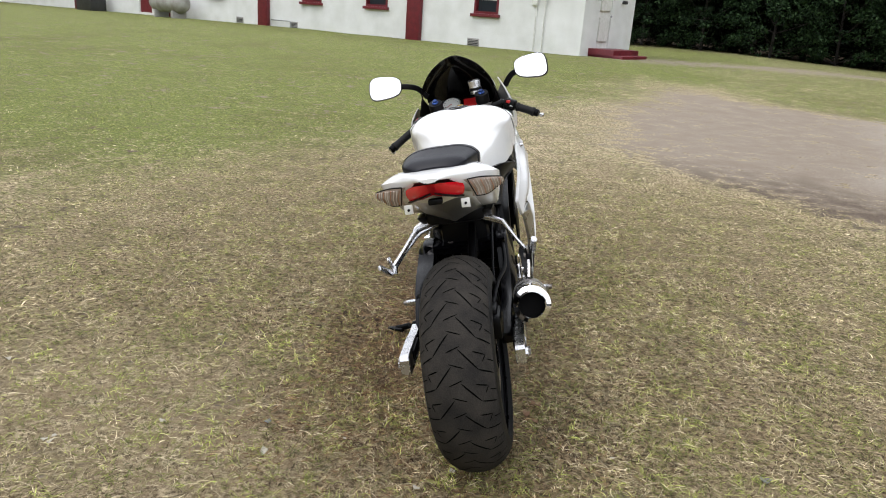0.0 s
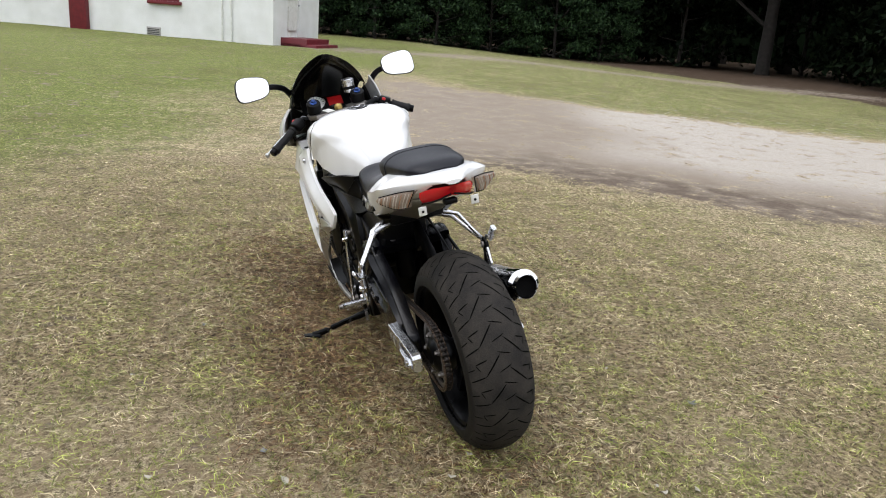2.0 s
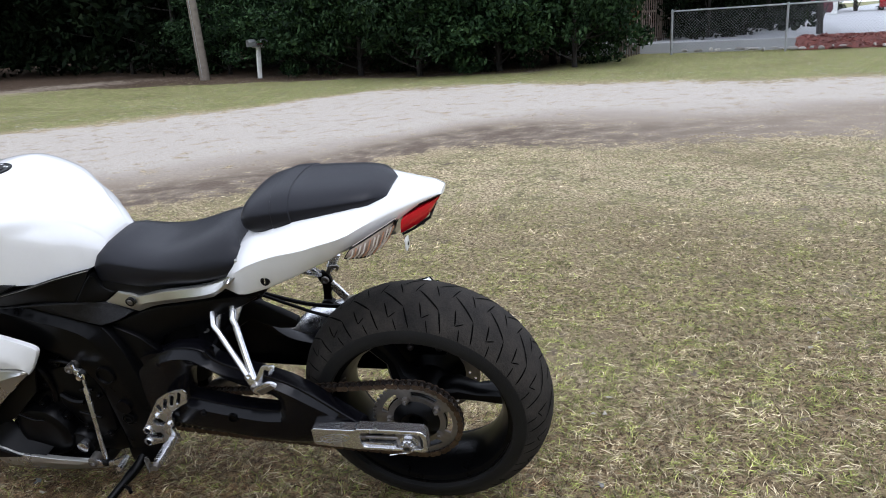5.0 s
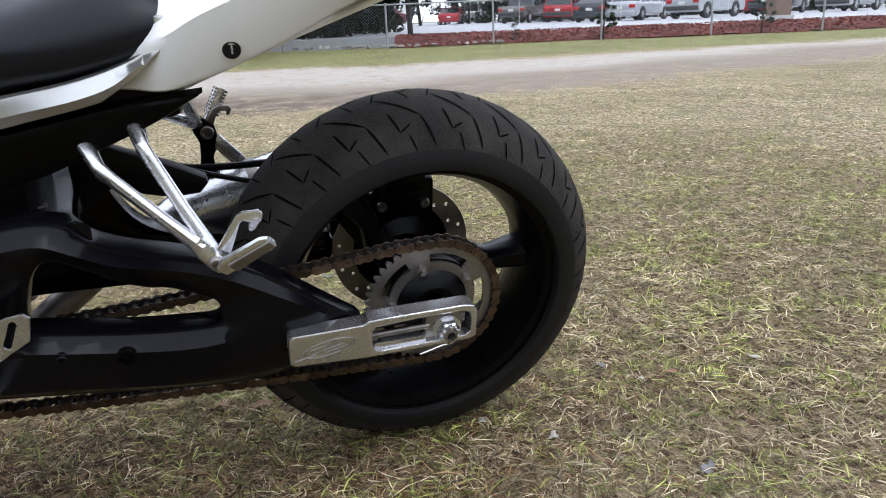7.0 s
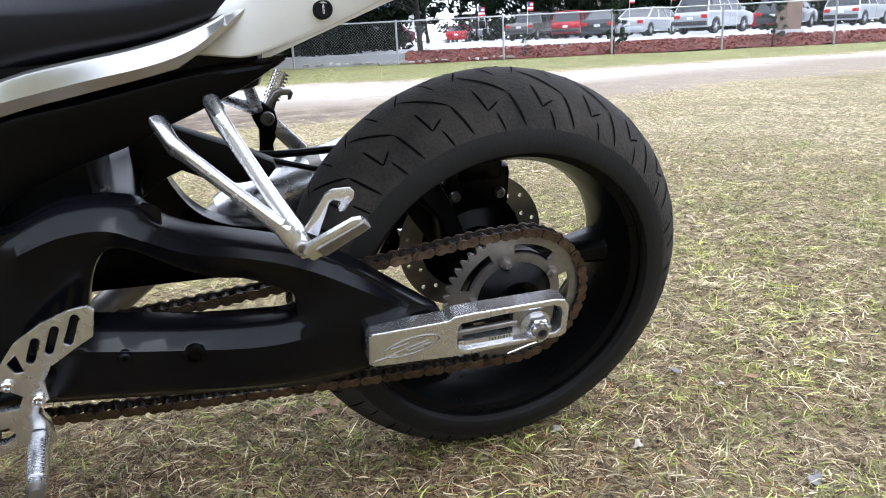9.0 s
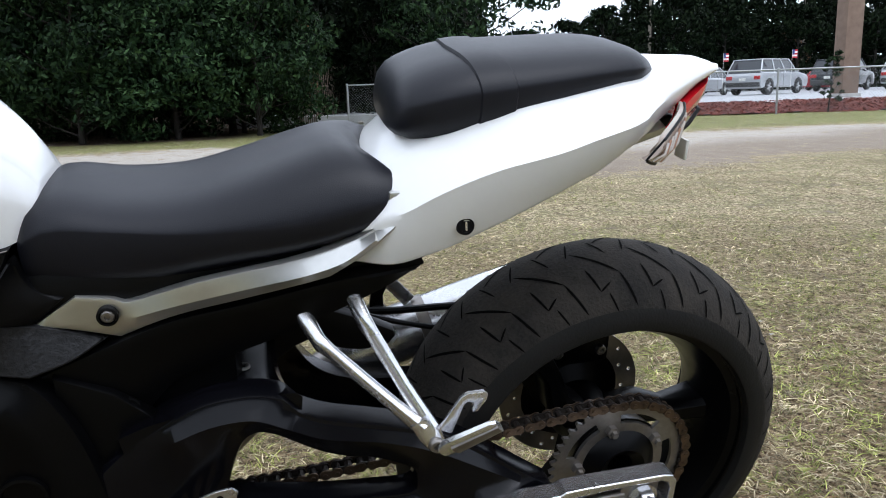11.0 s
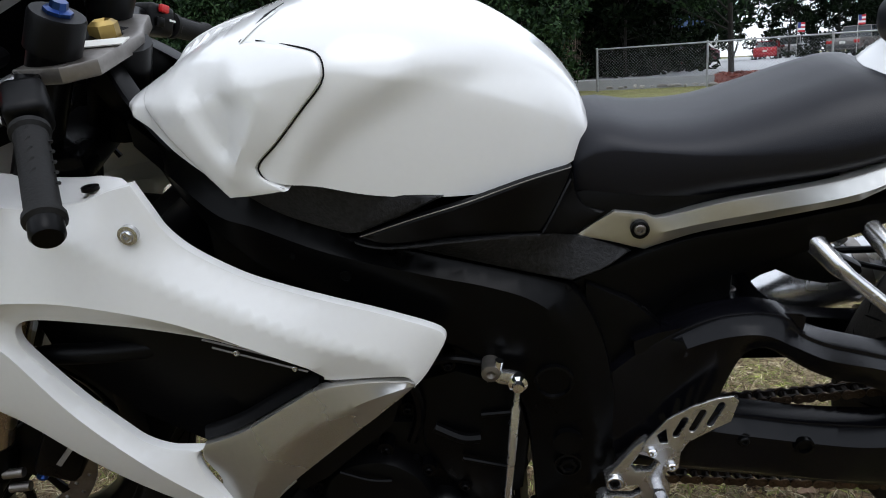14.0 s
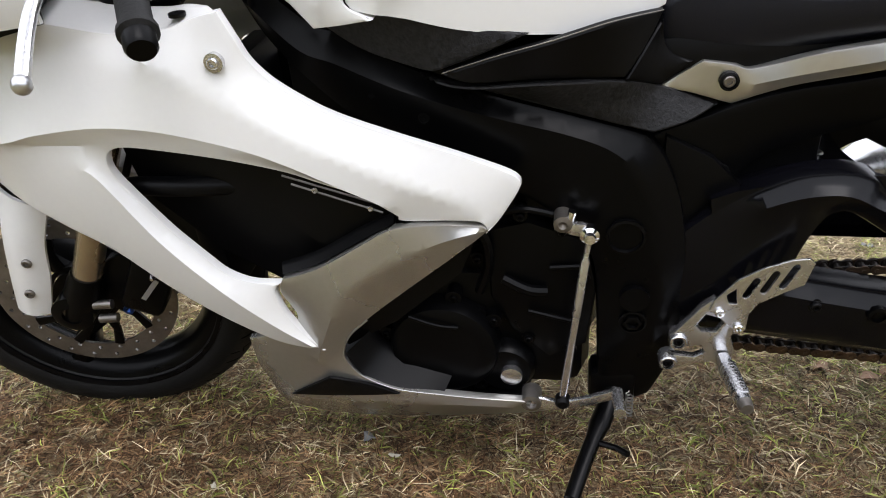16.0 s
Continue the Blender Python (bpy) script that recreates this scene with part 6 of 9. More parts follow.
for y, z in ((0.885, 0.478), (0.94, 0.50), (0.855, 0.40), (0.93, 0.29), (1.0, 0.43), (1.0, 0.33), (0.87, 0.27)):
    part("case_bolt", bolt(lathe(bmesh.new(), [(0.010, 0.02), (0.010, -0.002), (0, -0.002)], 12, (-0.15, y, z)), (-0.152, y, z), 0.006, "x", -1, 0.006), M_black, engine)
part("swingarm_pivot", lathe(bmesh.new(), [(0.02, -0.164), (0.02, 0.164)], 20, (0, 0.785, 0.375)), M_black, bike)
part("radiator", box(bmesh.new(), (-0.17, 1.36, 0.36), (0.17, 1.40, 0.66), 0.008, None), M_plastic, bike, "black radiator behind the fairing")
part("radiator_hose", tube(bmesh.new(), smooth_line([(-0.185, 1.50, 0.545), (-0.19, 1.45, 0.56), (-0.18, 1.38, 0.555), (-0.14, 1.28, 0.54)], 16), 0.014, 12), M_plastic, bike)
part("hose_clamp", lathe(bmesh.new(), [(0.0165, -0.006), (0.0165, 0.006), (0.014, 0.006), (0.014, -0.006)], 20, (-0.187, 1.475, 0.553), "y", closed=True), M_alu, bike)
for k, (y0, y1, z0, z1) in enumerate(((1.235, 1.095, 0.586, 0.54), (1.225, 1.11, 0.574, 0.534))):
    part("heat_shield_wire", tube(bmesh.new(), [(-0.205, y0, z0), (-0.205, y1, z1)], 0.0015, 5), M_steel, bike)
for y, z in ((1.195, 0.566), (1.125, 0.5405)):
    part("shield_rivet", bolt(bmesh.new(), (-0.206, y, z), 0.004, "x", -1, 0.003), M_alu, bike)
part("heat_shield", plate(bmesh.new(), [(1.245, 0.60), (1.09, 0.55), (1.10, 0.50), (1.20, 0.48), (1.25, 0.52)], (), -0.20, -0.196), M_plastic, bike, smooth=False)
part("warning_label", box(bmesh.new(), (-0.2075, 1.15, 0.572), (-0.206, 1.19, 0.578), 0.0, Matrix.Translation((0, 1.17, 0.575)) @ Matrix.Rotation(radians(18), 4, "X") @ Matrix.Translation((0, -1.17, -0.575))), M_alu, bike, "pale label with unreadable print", smooth=False)

# --- fairing ---
FAIR = [
    [(0.15, 1.72, 0.775), (0.200, 1.60, 0.80), (0.207, 1.536, 0.795), (0.211, 1.468, 0.783), (0.212, 1.40, 0.772), (0.211, 1.336, 0.776), (0.208, 1.298, 0.787), (0.206, 1.271, 0.792)],
    [(0.206, 1.271, 0.792), (0.211, 1.254, 0.760), (0.212, 1.243, 0.737), (0.213, 1.221, 0.713), (0.213, 1.184, 0.687), (0.213, 1.146, 0.667), (0.210, 1.081, 0.641), (0.203, 1.015, 0.615), (0.198, 0.963, 0.593)],
    [(0.198, 0.963, 0.593), (0.196, 0.944, 0.583), (0.195, 0.936, 0.574), (0.196, 0.938, 0.562), (0.202, 0.962, 0.523), (0.205, 0.980, 0.503)],
    [(0.205, 0.980, 0.503), (0.212, 0.984, 0.524), (0.216, 1.020, 0.529), (0.222, 1.081, 0.531), (0.226, 1.086, 0.540)],
    [(0.226, 1.086, 0.540), (0.229, 1.127, 0.568), (0.230, 1.181, 0.589), (0.231, 1.222, 0.604), (0.231, 1.291, 0.619), (0.231, 1.362, 0.630), (0.231, 1.417, 0.636), (0.231, 1.441, 0.632), (0.231, 1.450, 0.619), (0.232, 1.447, 0.600), (0.232, 1.427, 0.567), (0.232, 1.394, 0.519), (0.232, 1.358, 0.477), (0.232, 1.332, 0.450), (0.232, 1.303, 0.437), (0.233, 1.279, 0.436), (0.234, 1.257, 0.437)],
    [(0.234, 1.257, 0.437), (0.235, 1.267, 0.423), (0.236, 1.259, 0.387), (0.236, 1.237, 0.351), (0.234, 1.213, 0.321)],
    [(0.234, 1.213, 0.321), (0.228, 1.279, 0.327), (0.225, 1.356, 0.365), (0.224, 1.427, 0.417), (0.222, 1.494, 0.476), (0.216, 1.564, 0.515), (0.20, 1.634, 0.553), (0.13, 1.77, 0.62)],
    [(0.13, 1.77, 0.62), (0.145, 1.75, 0.70), (0.15, 1.72, 0.775)],
]
FAIR_FOLDS = [
    [(0.205, 1.66, 0.632), (0.240, 1.577, 0.647), (0.246, 1.525, 0.660), (0.249, 1.453, 0.670), (0.249, 1.401, 0.670), (0.249, 1.345, 0.663), (0.248, 1.265, 0.643), (0.246, 1.213, 0.622), (0.243, 1.149, 0.589), (0.235, 1.098, 0.559)],
    [(0.232, 1.584, 0.638), (0.232, 1.506, 0.640), (0.234, 1.456, 0.640)],
    [(0.242, 1.480, 0.612), (0.246, 1.458, 0.596), (0.248, 1.402, 0.507), (0.248, 1.336, 0.430), (0.246, 1.276, 0.374), (0.240, 1.229, 0.333)],
    [(0.234, 1.364, 0.747), (0.240, 1.269, 0.693), (0.241, 1.208, 0.657), (0.240, 1.145, 0.626), (0.234, 1.080, 0.591), (0.224, 1.028, 0.566), (0.212, 0.986, 0.545)],
]
GREY = [
    [(0.232, 1.254, 0.443), (0.234, 1.202, 0.463), (0.235, 1.136, 0.503), (0.233, 1.104, 0.522), (0.230, 1.081, 0.527), (0.222, 1.032, 0.527), (0.214, 0.984, 0.521)],
    [(0.214, 0.984, 0.521), (0.212, 0.977, 0.514), (0.212, 0.986, 0.503), (0.214, 1.024, 0.471), (0.216, 1.089, 0.418), (0.217, 1.150, 0.366), (0.217, 1.179, 0.337), (0.216, 1.193, 0.307), (0.215, 1.193, 0.288), (0.214, 1.173, 0.258), (0.213, 1.124, 0.233), (0.210, 1.057, 0.223), (0.204, 0.998, 0.213), (0.196, 0.932, 0.204)],
    [(0.196, 0.932, 0.204), (0.170, 0.905, 0.160), (0.168, 1.006, 0.141), (0.168, 1.145, 0.127), (0.170, 1.240, 0.130), (0.172, 1.314, 0.148), (0.176, 1.333, 0.172)],
    [(0.176, 1.333, 0.172), (0.190, 1.332, 0.212), (0.205, 1.335, 0.255), (0.214, 1.333, 0.285), (0.220, 1.332, 0.325)],
    [(0.220, 1.332, 0.325), (0.222, 1.27, 0.345), (0.226, 1.247, 0.375), (0.230, 1.262, 0.420), (0.232, 1.254, 0.443)],
]
GREY_FOLDS = [
    [(0.232, 1.228, 0.300), (0.238, 1.208, 0.349), (0.241, 1.176, 0.417), (0.241, 1.132, 0.458), (0.239, 1.093, 0.480), (0.231, 1.039, 0.504), (0.220, 0.990, 0.515)],
    [(0.206, 1.306, 0.200), (0.213, 1.250, 0.206), (0.215, 1.200, 0.207), (0.214, 1.124, 0.206), (0.210, 1.039, 0.203), (0.200, 0.955, 0.194)],
]
for s in (-1, 1):
    fp = part("side_fairing", panel(FAIR, FAIR_FOLDS, 1.6, 0.011, 0.010, s), M_white, bike, "white side fairing with a triangular opening")
    fb = Vector((s * 0.2265, 1.277, 0.741))
    part("fairing_bolt", bolt(lathe(bmesh.new(), [(0.0115, s * -0.004), (0.0115, s * 0.003), (0.009, s * 0.0036), (0.0, s * 0.0036)], 20, fb), fb + Vector((s * 0.002, 0, 0)), 0.007, "x", s, 0.005), M_alu, fp)
    part("fairing_grommet", lathe(bmesh.new(), [(0.010, 0.0), (0.010, 0.004), (0.004, 0.005), (0.0, 0.003)], 16, (s * 0.198, 1.322, 0.786), "z"), M_plastic, fp)
    shelf = shell([(s * 0.15, 1.70, 0.778), (s * 0.198, 1.60, 0.797), (s * 0.205, 1.536, 0.793), (s * 0.210, 1.468, 0.781), (s * 0.211, 1.40, 0.770), (s * 0.210, 1.336, 0.774), (s * 0.207, 1.298, 0.786), (s * 0.203, 1.276, 0.790)], [(s * 0.09, 1.66, 0.80), (s * 0.13, 1.56, 0.802), (s * 0.145, 1.50, 0.797), (s * 0.15, 1.44, 0.790), (s * 0.152, 1.39, 0.785), (s * 0.16, 1.35, 0.786), (s * 0.175, 1.32, 0.792), (s * 0.19, 1.29, 0.793)], 30, 5, 0.0, 0.006, side=s)
    part("fairing_shelf", shelf, M_white, fp)
    bp = part("belly_pan", panel(GREY, GREY_FOLDS, 0.8, 0.011, 0.010, s), M_grey, bike, "metallic silver-grey lower belly fairing")
    part("belly_duct", panel([[(0.214, 1.290, 0.2105), (0.227, 1.218, 0.262)], [(0.227, 1.218, 0.262), (0.220, 1.163, 0.246), (0.217, 1.118, 0.226)], [(0.217, 1.118, 0.226), (0.220, 1.20, 0.220), (0.214, 1.290, 0.2105)]], (), 0.0, 0.012, 0.004, s, 0.001), M_plastic, bp)
    part("belly_edge", tube(bmesh.new(), smooth_line([(s * 0.217, 1.150, 0.366), (s * 0.217, 1.179, 0.337), (s * 0.216, 1.193, 0.307), (s * 0.215, 1.193, 0.288), (s * 0.214, 1.173, 0.258), (s * 0.213, 1.124, 0.233), (s * 0.210, 1.057, 0.223), (s * 0.204, 0.998, 0.213)], 30), 0.0014, 8), M_grey, bp)
    # dark rubber edge along the opening, above the grey panel, and the inside of the belly behind the cut-out
    part("opening_edge", shell([(s * 0.226, 1.254, 0.447), (s * 0.228, 1.202, 0.467), (s * 0.229, 1.136, 0.507), (s * 0.227, 1.092, 0.532)], [(s * 0.212, 1.258, 0.456), (s * 0.212, 1.204, 0.477), (s * 0.212, 1.138, 0.516), (s * 0.212, 1.094, 0.538)], 24, 3, 0.0, 0.004, side=s), M_plastic, bp)
    part("belly_inside", shell([(s * 0.213, 1.190, 0.300), (s * 0.212, 1.170, 0.255), (s * 0.210, 1.121, 0.231), (s * 0.206, 1.054, 0.221)], [(s * 0.165, 1.16, 0.31), (s * 0.16, 1.14, 0.275), (s * 0.16, 1.09, 0.255), (s * 0.16, 1.04, 0.235)], 24, 4, 0.0, 0.004, side=s), M_plastic, bp)

# black plates added behind the fairing openings for the darkness inside
part("opening_backing", plate(bmesh.new(), [(1.47, 0.64), (1.30, 0.615), (1.10, 0.55), (0.99, 0.50), (1.02, 0.42), (1.12, 0.33), (1.20, 0.28), (1.28, 0.40), (1.36, 0.45), (1.45, 0.54)], (), -0.172, -0.166), M_plastic, bike, smooth=False)
part("opening_backing", plate(bmesh.new(), [(1.47, 0.64), (1.30, 0.615), (1.10, 0.55), (0.99, 0.50), (1.02, 0.42), (1.12, 0.33), (1.20, 0.28), (1.28, 0.40), (1.36, 0.45), (1.45, 0.54)], (), 0.166, 0.172), M_plastic, bike, smooth=False)
part("belly_floor", box(bmesh.new(), (-0.15, 0.93, 0.125), (0.15, 1.32, 0.175), 0.02), M_plastic, bike)

# --- front end, turned with the bars ---
def turned(bm):
    bmesh.ops.transform(bm, matrix=fork_turn, verts=bm.verts)
    return bm


for s in (-1, 1):
    t0, t1 = Vector((s * 0.105 - 0.02, 1.376, 0.943)), Vector((s * 0.105, 1.685, 0.31))
    d = (t1 - t0).normalized()
    fk = part("fork_tube", turned(tube(bmesh.new(), [t0 + d * 0.36, t0 + d * 0.69], 0.0235, 18)), M_fork, bike, "gold-tinted fork tube")
    part("fork_upper", turned(tube(bmesh.new(), [t0, t0 + d * 0.35, t0 + d * 0.365], [0.0265, 0.0265, 0.024], 20)), M_black, fk)
    part("fork_lower", turned(tube(bmesh.new(), [t0 + d * 0.645, t0 + d * 0.67, t1, t1 + Vector((0, 0.02, -0.03))], [0.026, 0.031, 0.033, 0.028], 18)), M_black, fk)
    part("axle_clamp", turned(lathe(bmesh.new(), [(0.034, s * -0.03), (0.034, s * 0.026), (0.024, s * 0.03), (0.016, s * 0.03), (0.014, s * 0.012), (0.0, s * 0.012)], 24, (s * 0.105, 1.70, 0.296))), M_black, fk)
    for dd in (0.02, 0.05):
        c = t1 - d * 0.0 + Vector((s * 0.02, -0.035, 0.0 - dd + 0.02))
        part("pinch_bolt", turned(lathe(bmesh.new(), [(0.008, -0.02), (0.008, 0.01), (0.005, 0.012), (0.0, 0.008)], 12, c, "y")), M_steel, fk)
    part("fork_cap_body", turned(tube(bmesh.new(), [t0 + d * 0.006, t0 - d * 0.034, t0 - d * 0.038], [0.031, 0.031, 0.029], 24)), M_plastic, fk)
    part("fork_cap", turned(tube(bmesh.new(), [t0 - d * 0.036, t0 - d * 0.042, t0 - d * 0.044, t0 - d * 0.052], [0.016, 0.016, 0.010, 0.009], 8)), M_blue, fk)
    disc = part("front_brake_disc", turned(drilled_disc(Vector((0, 1.70, 0.296)), 0.155, 0.118, 22, (0.128, 0.144), s * 0.072, s * 0.077)), M_steel, bike, "drilled front brake disc", smooth=False)
    part("disc_carrier", turned(lathe(bmesh.new(), [(0.052, s * 0.078), (0.06, s * 0.078), (0.06, s * 0.07), (0.052, s * 0.07)], 30, (0, 1.70, 0.296), closed=True)), M_black, disc)
    for k in range(10):
        a = 2 * math.pi * k / 10
        p, q, r = [Vector((s * 0.075, 1.70 + rr * math.cos(a + da), 0.296 + rr * math.sin(a + da))) for rr, da in ((0.056, -0.12), (0.088, 0.0), (0.12, 0.14))]
        part("carrier_arm", turned(tube(bmesh.new(), [p, q, r], [(0.004, 0.011), (0.004, 0.007), (0.004, 0.009)], 8, flat=(1, 0, 0))), M_black, disc)
    cal = part("front_caliper", turned(box(bmesh.new(), (-0.03, -0.055, -0.035), (0.03, 0.055, 0.035), 0.012, Matrix.Translation((s * 0.098, 1.565, 0.335)) @ Matrix.Rotation(radians(-62), 4, "X"))), M_black, bike, "black front brake caliper")
    part("caliper_mark", turned(box(bmesh.new(), (-0.001, -0.024, -0.004), (0.001, 0.024, 0.004), 0.0, Matrix.Translation((s * 0.130, 1.556, 0.338)) @ Matrix.Rotation(radians(-48), 4, "X"))), M_galv, cal, smooth=False)
    part("caliper_bracket", turned(plate(bmesh.new(), [(1.66, 0.36), (1.60, 0.39), (1.545, 0.345), (1.60, 0.27), (1.66, 0.285)], (), s * 0.085, s * 0.100, bevel=0.003)), M_black, cal)
    part("bleed_nipple", turned(lathe(bmesh.new(), [(0.006, 0.0), (0.006, s * 0.02), (0.003, s * 0.026), (0, s * 0.026)], 10, (s * 0.125, 1.535, 0.375))), M_alu, cal)
    part("caliper_bolt", turned(lathe(bmesh.new(), [(0.009, 0.0), (0.009, s * 0.014), (0.005, s * 0.014), (0.0, s * 0.008)], 12, (s * 0.10, 1.615, 0.285))), M_blue, cal)
    fg = turned(shell([(s * 0.118, 1.665, 0.50), (s * 0.128, 1.69, 0.44), (s * 0.13, 1.708, 0.37), (s * 0.128, 1.735, 0.30)], [(s * 0.105, 1.735, 0.53), (s * 0.125, 1.75, 0.46), (s * 0.128, 1.77, 0.38), (s * 0.122, 1.79, 0.31)], 18, 6, 0.012, 0.006, side=s))
    guard = part("fender_leg", fg, M_white, bike, "white front mudguard leg")
    for y, z in ((1.722, 0.415), (1.742, 0.355)):
        part("fender_bolt", turned(bolt(bmesh.new(), (s * 0.141, y, z), 0.008, "x", s, 0.005)), M_steel, guard)
    part("brake_hose", turned(tube(bmesh.new(), smooth_line([(s * 0.1, 1.57, 0.38), (s * 0.12, 1.55, 0.5), (s * 0.1, 1.48, 0.65), (s * 0.06, 1.42, 0.85)], 16), 0.0055, 8)), M_plastic, bike)
bm, rings = bmesh.new(), []
for k in range(17):
    a = radians(28 + 100 * k / 16)
    R1 = FR + 0.018
    rings.append([FW + Vector((x, (R1 + dz) * math.cos(a), (R1 + dz) * math.sin(a))) for x, dz in ((-0.082, -0.06), (-0.08, -0.02), (-0.05, 0.0), (0, 0.008), (0.05, 0.0), (0.08, -0.02), (0.082, -0.06), (0.077, -0.06), (0.074, -0.022), (0, 0.003), (-0.074, -0.022), (-0.077, -0.06))])
part("front_mudguard", turned(skin(bm, rings)), M_white, bike, "white front mudguard")
part("front_axle", turned(lathe(bmesh.new(), [(0.015, -0.13), (0.015, 0.13)], 16, (0, 1.70, 0.296))), M_steel, bike)
# top clamp, steering nut, ignition
bm = plate(bmesh.new(), [(-0.14, 1.31), (-0.13, 1.365), (-0.05, 1.34), (0, 1.325), (0.05, 1.34), (0.13, 1.365), (0.14, 1.31), (0.115, 1.275), (0.05, 1.265), (0, 1.255), (-0.05, 1.265), (-0.115, 1.275)], [[(0.026 * math.cos(-k * 0.5236), 1.30 + 0.02 * math.sin(-k * 0.5236)) for k in range(12)]], 0.965, 0.985, "xy", bevel=0.003)
bmesh.ops.translate(bm, verts=bm.verts, vec=(-0.02, 0.054, -0.059))
clamp = part("top_clamp", turned(bm), M_steel, bike, "bare aluminium top yoke")
part("steering_nut", turned(lathe(bmesh.new(), [(0.019, 0.98), (0.019, 0.998), (0.012, 1.003), (0.009, 0.998), (0.0, 0.996)], 6, (-0.02, 1.354, -0.057), "z")), M_gold, clamp)
part("ignition_lock", turned(lathe(bmesh.new(), [(0.021, 0.93), (0.021, 0.99), (0.017, 0.995), (0.006, 0.995), (0.0, 0.99)], 18, (-0.02, 1.414, -0.059), "z")), M_plastic, clamp)
part("id_tag", turned(box(bmesh.new(), (-0.085, 1.315, 0.9275), (-0.052, 1.40, 0.929))), M_whitewood, clamp, smooth=False)
part("steering_head", tube(bmesh.new(), [(-0.02, 1.335, 0.92), (0, 1.375, 0.80)], 0.04, 18), M_black, bike)
part("lower_yoke", turned(box(bmesh.new(), (-0.14, 1.38, 0.775), (0.14, 1.46, 0.815), 0.01)), M_black, bike)
# bars, grips, switches, levers
for s, root, end, lev in ((-1, (-0.178, 1.375, 0.905), (-0.352, 1.282, 0.797), (-0.365, 1.412, 0.770)), (1, (0.165, 1.398, 0.925), (0.320, 1.342, 0.858), (0.335, 1.455, 0.835))):
    r, e = Vector(root), Vector(end)
    d = (e - r).normalized()
    bar = part("clip_on_bar", tube(bmesh.new(), [(s * 0.105, r.y - 0.02, 0.905), r, e - d * 0.03], [0.02, 0.013, 0.011], 14), M_black, bike)
    g0 = r + d * 0.075
    gp = part("hand_grip", tube(bmesh.new(), [g0, g0 + d * 0.006, g0 + d * 0.010, g0 + d * 0.05, e - d * 0.035, e - d * 0.028, e - d * 0.022, e - d * 0.018], [0.0205, 0.0205, 0.017, 0.0165, 0.017, 0.0205, 0.0205, 0.016], 18), M_rubber, bar, "black rubber grip")
    side_v = d.cross(Vector((0, 0, 1))).normalized()
    for k in range(5):
        c = g0 + d * (0.022 + 0.015 * k)
        for v in (side_v * -1, Vector((0, 0, 1))):
            up = d.cross(v).normalized()
            part("grip_pad", tube(bmesh.new(), [c + v * 0.0165 - d * 0.006 - up * 0.006, c + v * 0.0178, c + v * 0.0165 + d * 0.006 + up * 0.006], [0.001, 0.0022, 0.001], 6), M_rubber, gp)
    part("bar_end", tube(bmesh.new(), [e - d * 0.02, e - d * 0.004, e], [0.0165, 0.0165, 0.014], 18), M_black, bar)
    m = Matrix.Translation(r + d * 0.04) @ d.to_track_quat("X", "Z").to_matrix().to_4x4()
    sw = part("switch_box", box(bmesh.new(), (-0.026, -0.021, -0.023), (0.027, 0.024, 0.024), 0.011, m, 3), M_plastic, bar)
    part("switch_button", box(bmesh.new(), (-0.012, -0.028, 0.010), (0.004, -0.02, 0.022), 0.002, m), M_redplastic, sw, "red switch button")
    part("switch_rocker", box(bmesh.new(), (-0.02, -0.028, -0.012), (-0.004, -0.022, 0.002), 0.002, m), M_black, sw)
    part("switch_mark", box(bmesh.new(), (0.008, -0.0252, 0.0), (0.02, -0.0245, 0.003), 0, m), M_whitewood, sw, smooth=False)
    lv0 = r + d * 0.01 + Vector((0, 0.04, -0.005))
    lp = smooth_line([lv0, lv0 + d * 0.05 + Vector((0, 0.035, 0)), lv0.lerp(Vector(lev), 0.6) + Vector((s * 0.005, 0.015, 0)), Vector(lev)], 14)
    lvr = part("lever", tube(bmesh.new(), lp, [(0.006, 0.010)] * 3 + [(0.0045, 0.008)] * 10 + [(0.004, 0.006)], 10, flat=(0, 0, 1)), M_alu, bar, "polished aluminium lever")
    bmb = bmesh.new()
    bmesh.ops.create_uvsphere(bmb, u_segments=14, v_segments=10, radius=0.0105)
    bmesh.ops.translate(bmb, verts=bmb.verts, vec=Vector(lev))
    part("lever_ball", bmb, M_alu, lvr)
    part("lever_perch", tube(bmesh.new(), [r + d * 0.0, lv0], [0.014, 0.011], 12), M_alu, bar)
    part("control_cable", tube(bmesh.new(), smooth_line([lv0, lv0 + Vector((-s * 0.05, 0.09, -0.01)), Vector((s * 0.08, 1.50, 0.86)), Vector((s * 0.06, 1.42, 0.74))], 16), 0.004, 7), M_plastic, bar)
part("fluid_cup", turned(lathe(bmesh.new(), [(0.0, 0.985), (0.024, 0.985), (0.027, 1.0), (0.027, 1.028), (0.029, 1.03), (0.029, 1.042), (0.022, 1.046), (0.0, 1.046)], 22, (0.065, 1.40, -0.01), "z")), M_alu, bike, "small clear brake fluid cup with metal bands")
part("cup_band", turned(lathe(bmesh.new(), [(0.0285, 1.0), (0.0285, 1.012), (0.026, 1.012), (0.026, 1.0)], 22, (0.065, 1.40, -0.01), "z", closed=True)), M_plastic, bike)
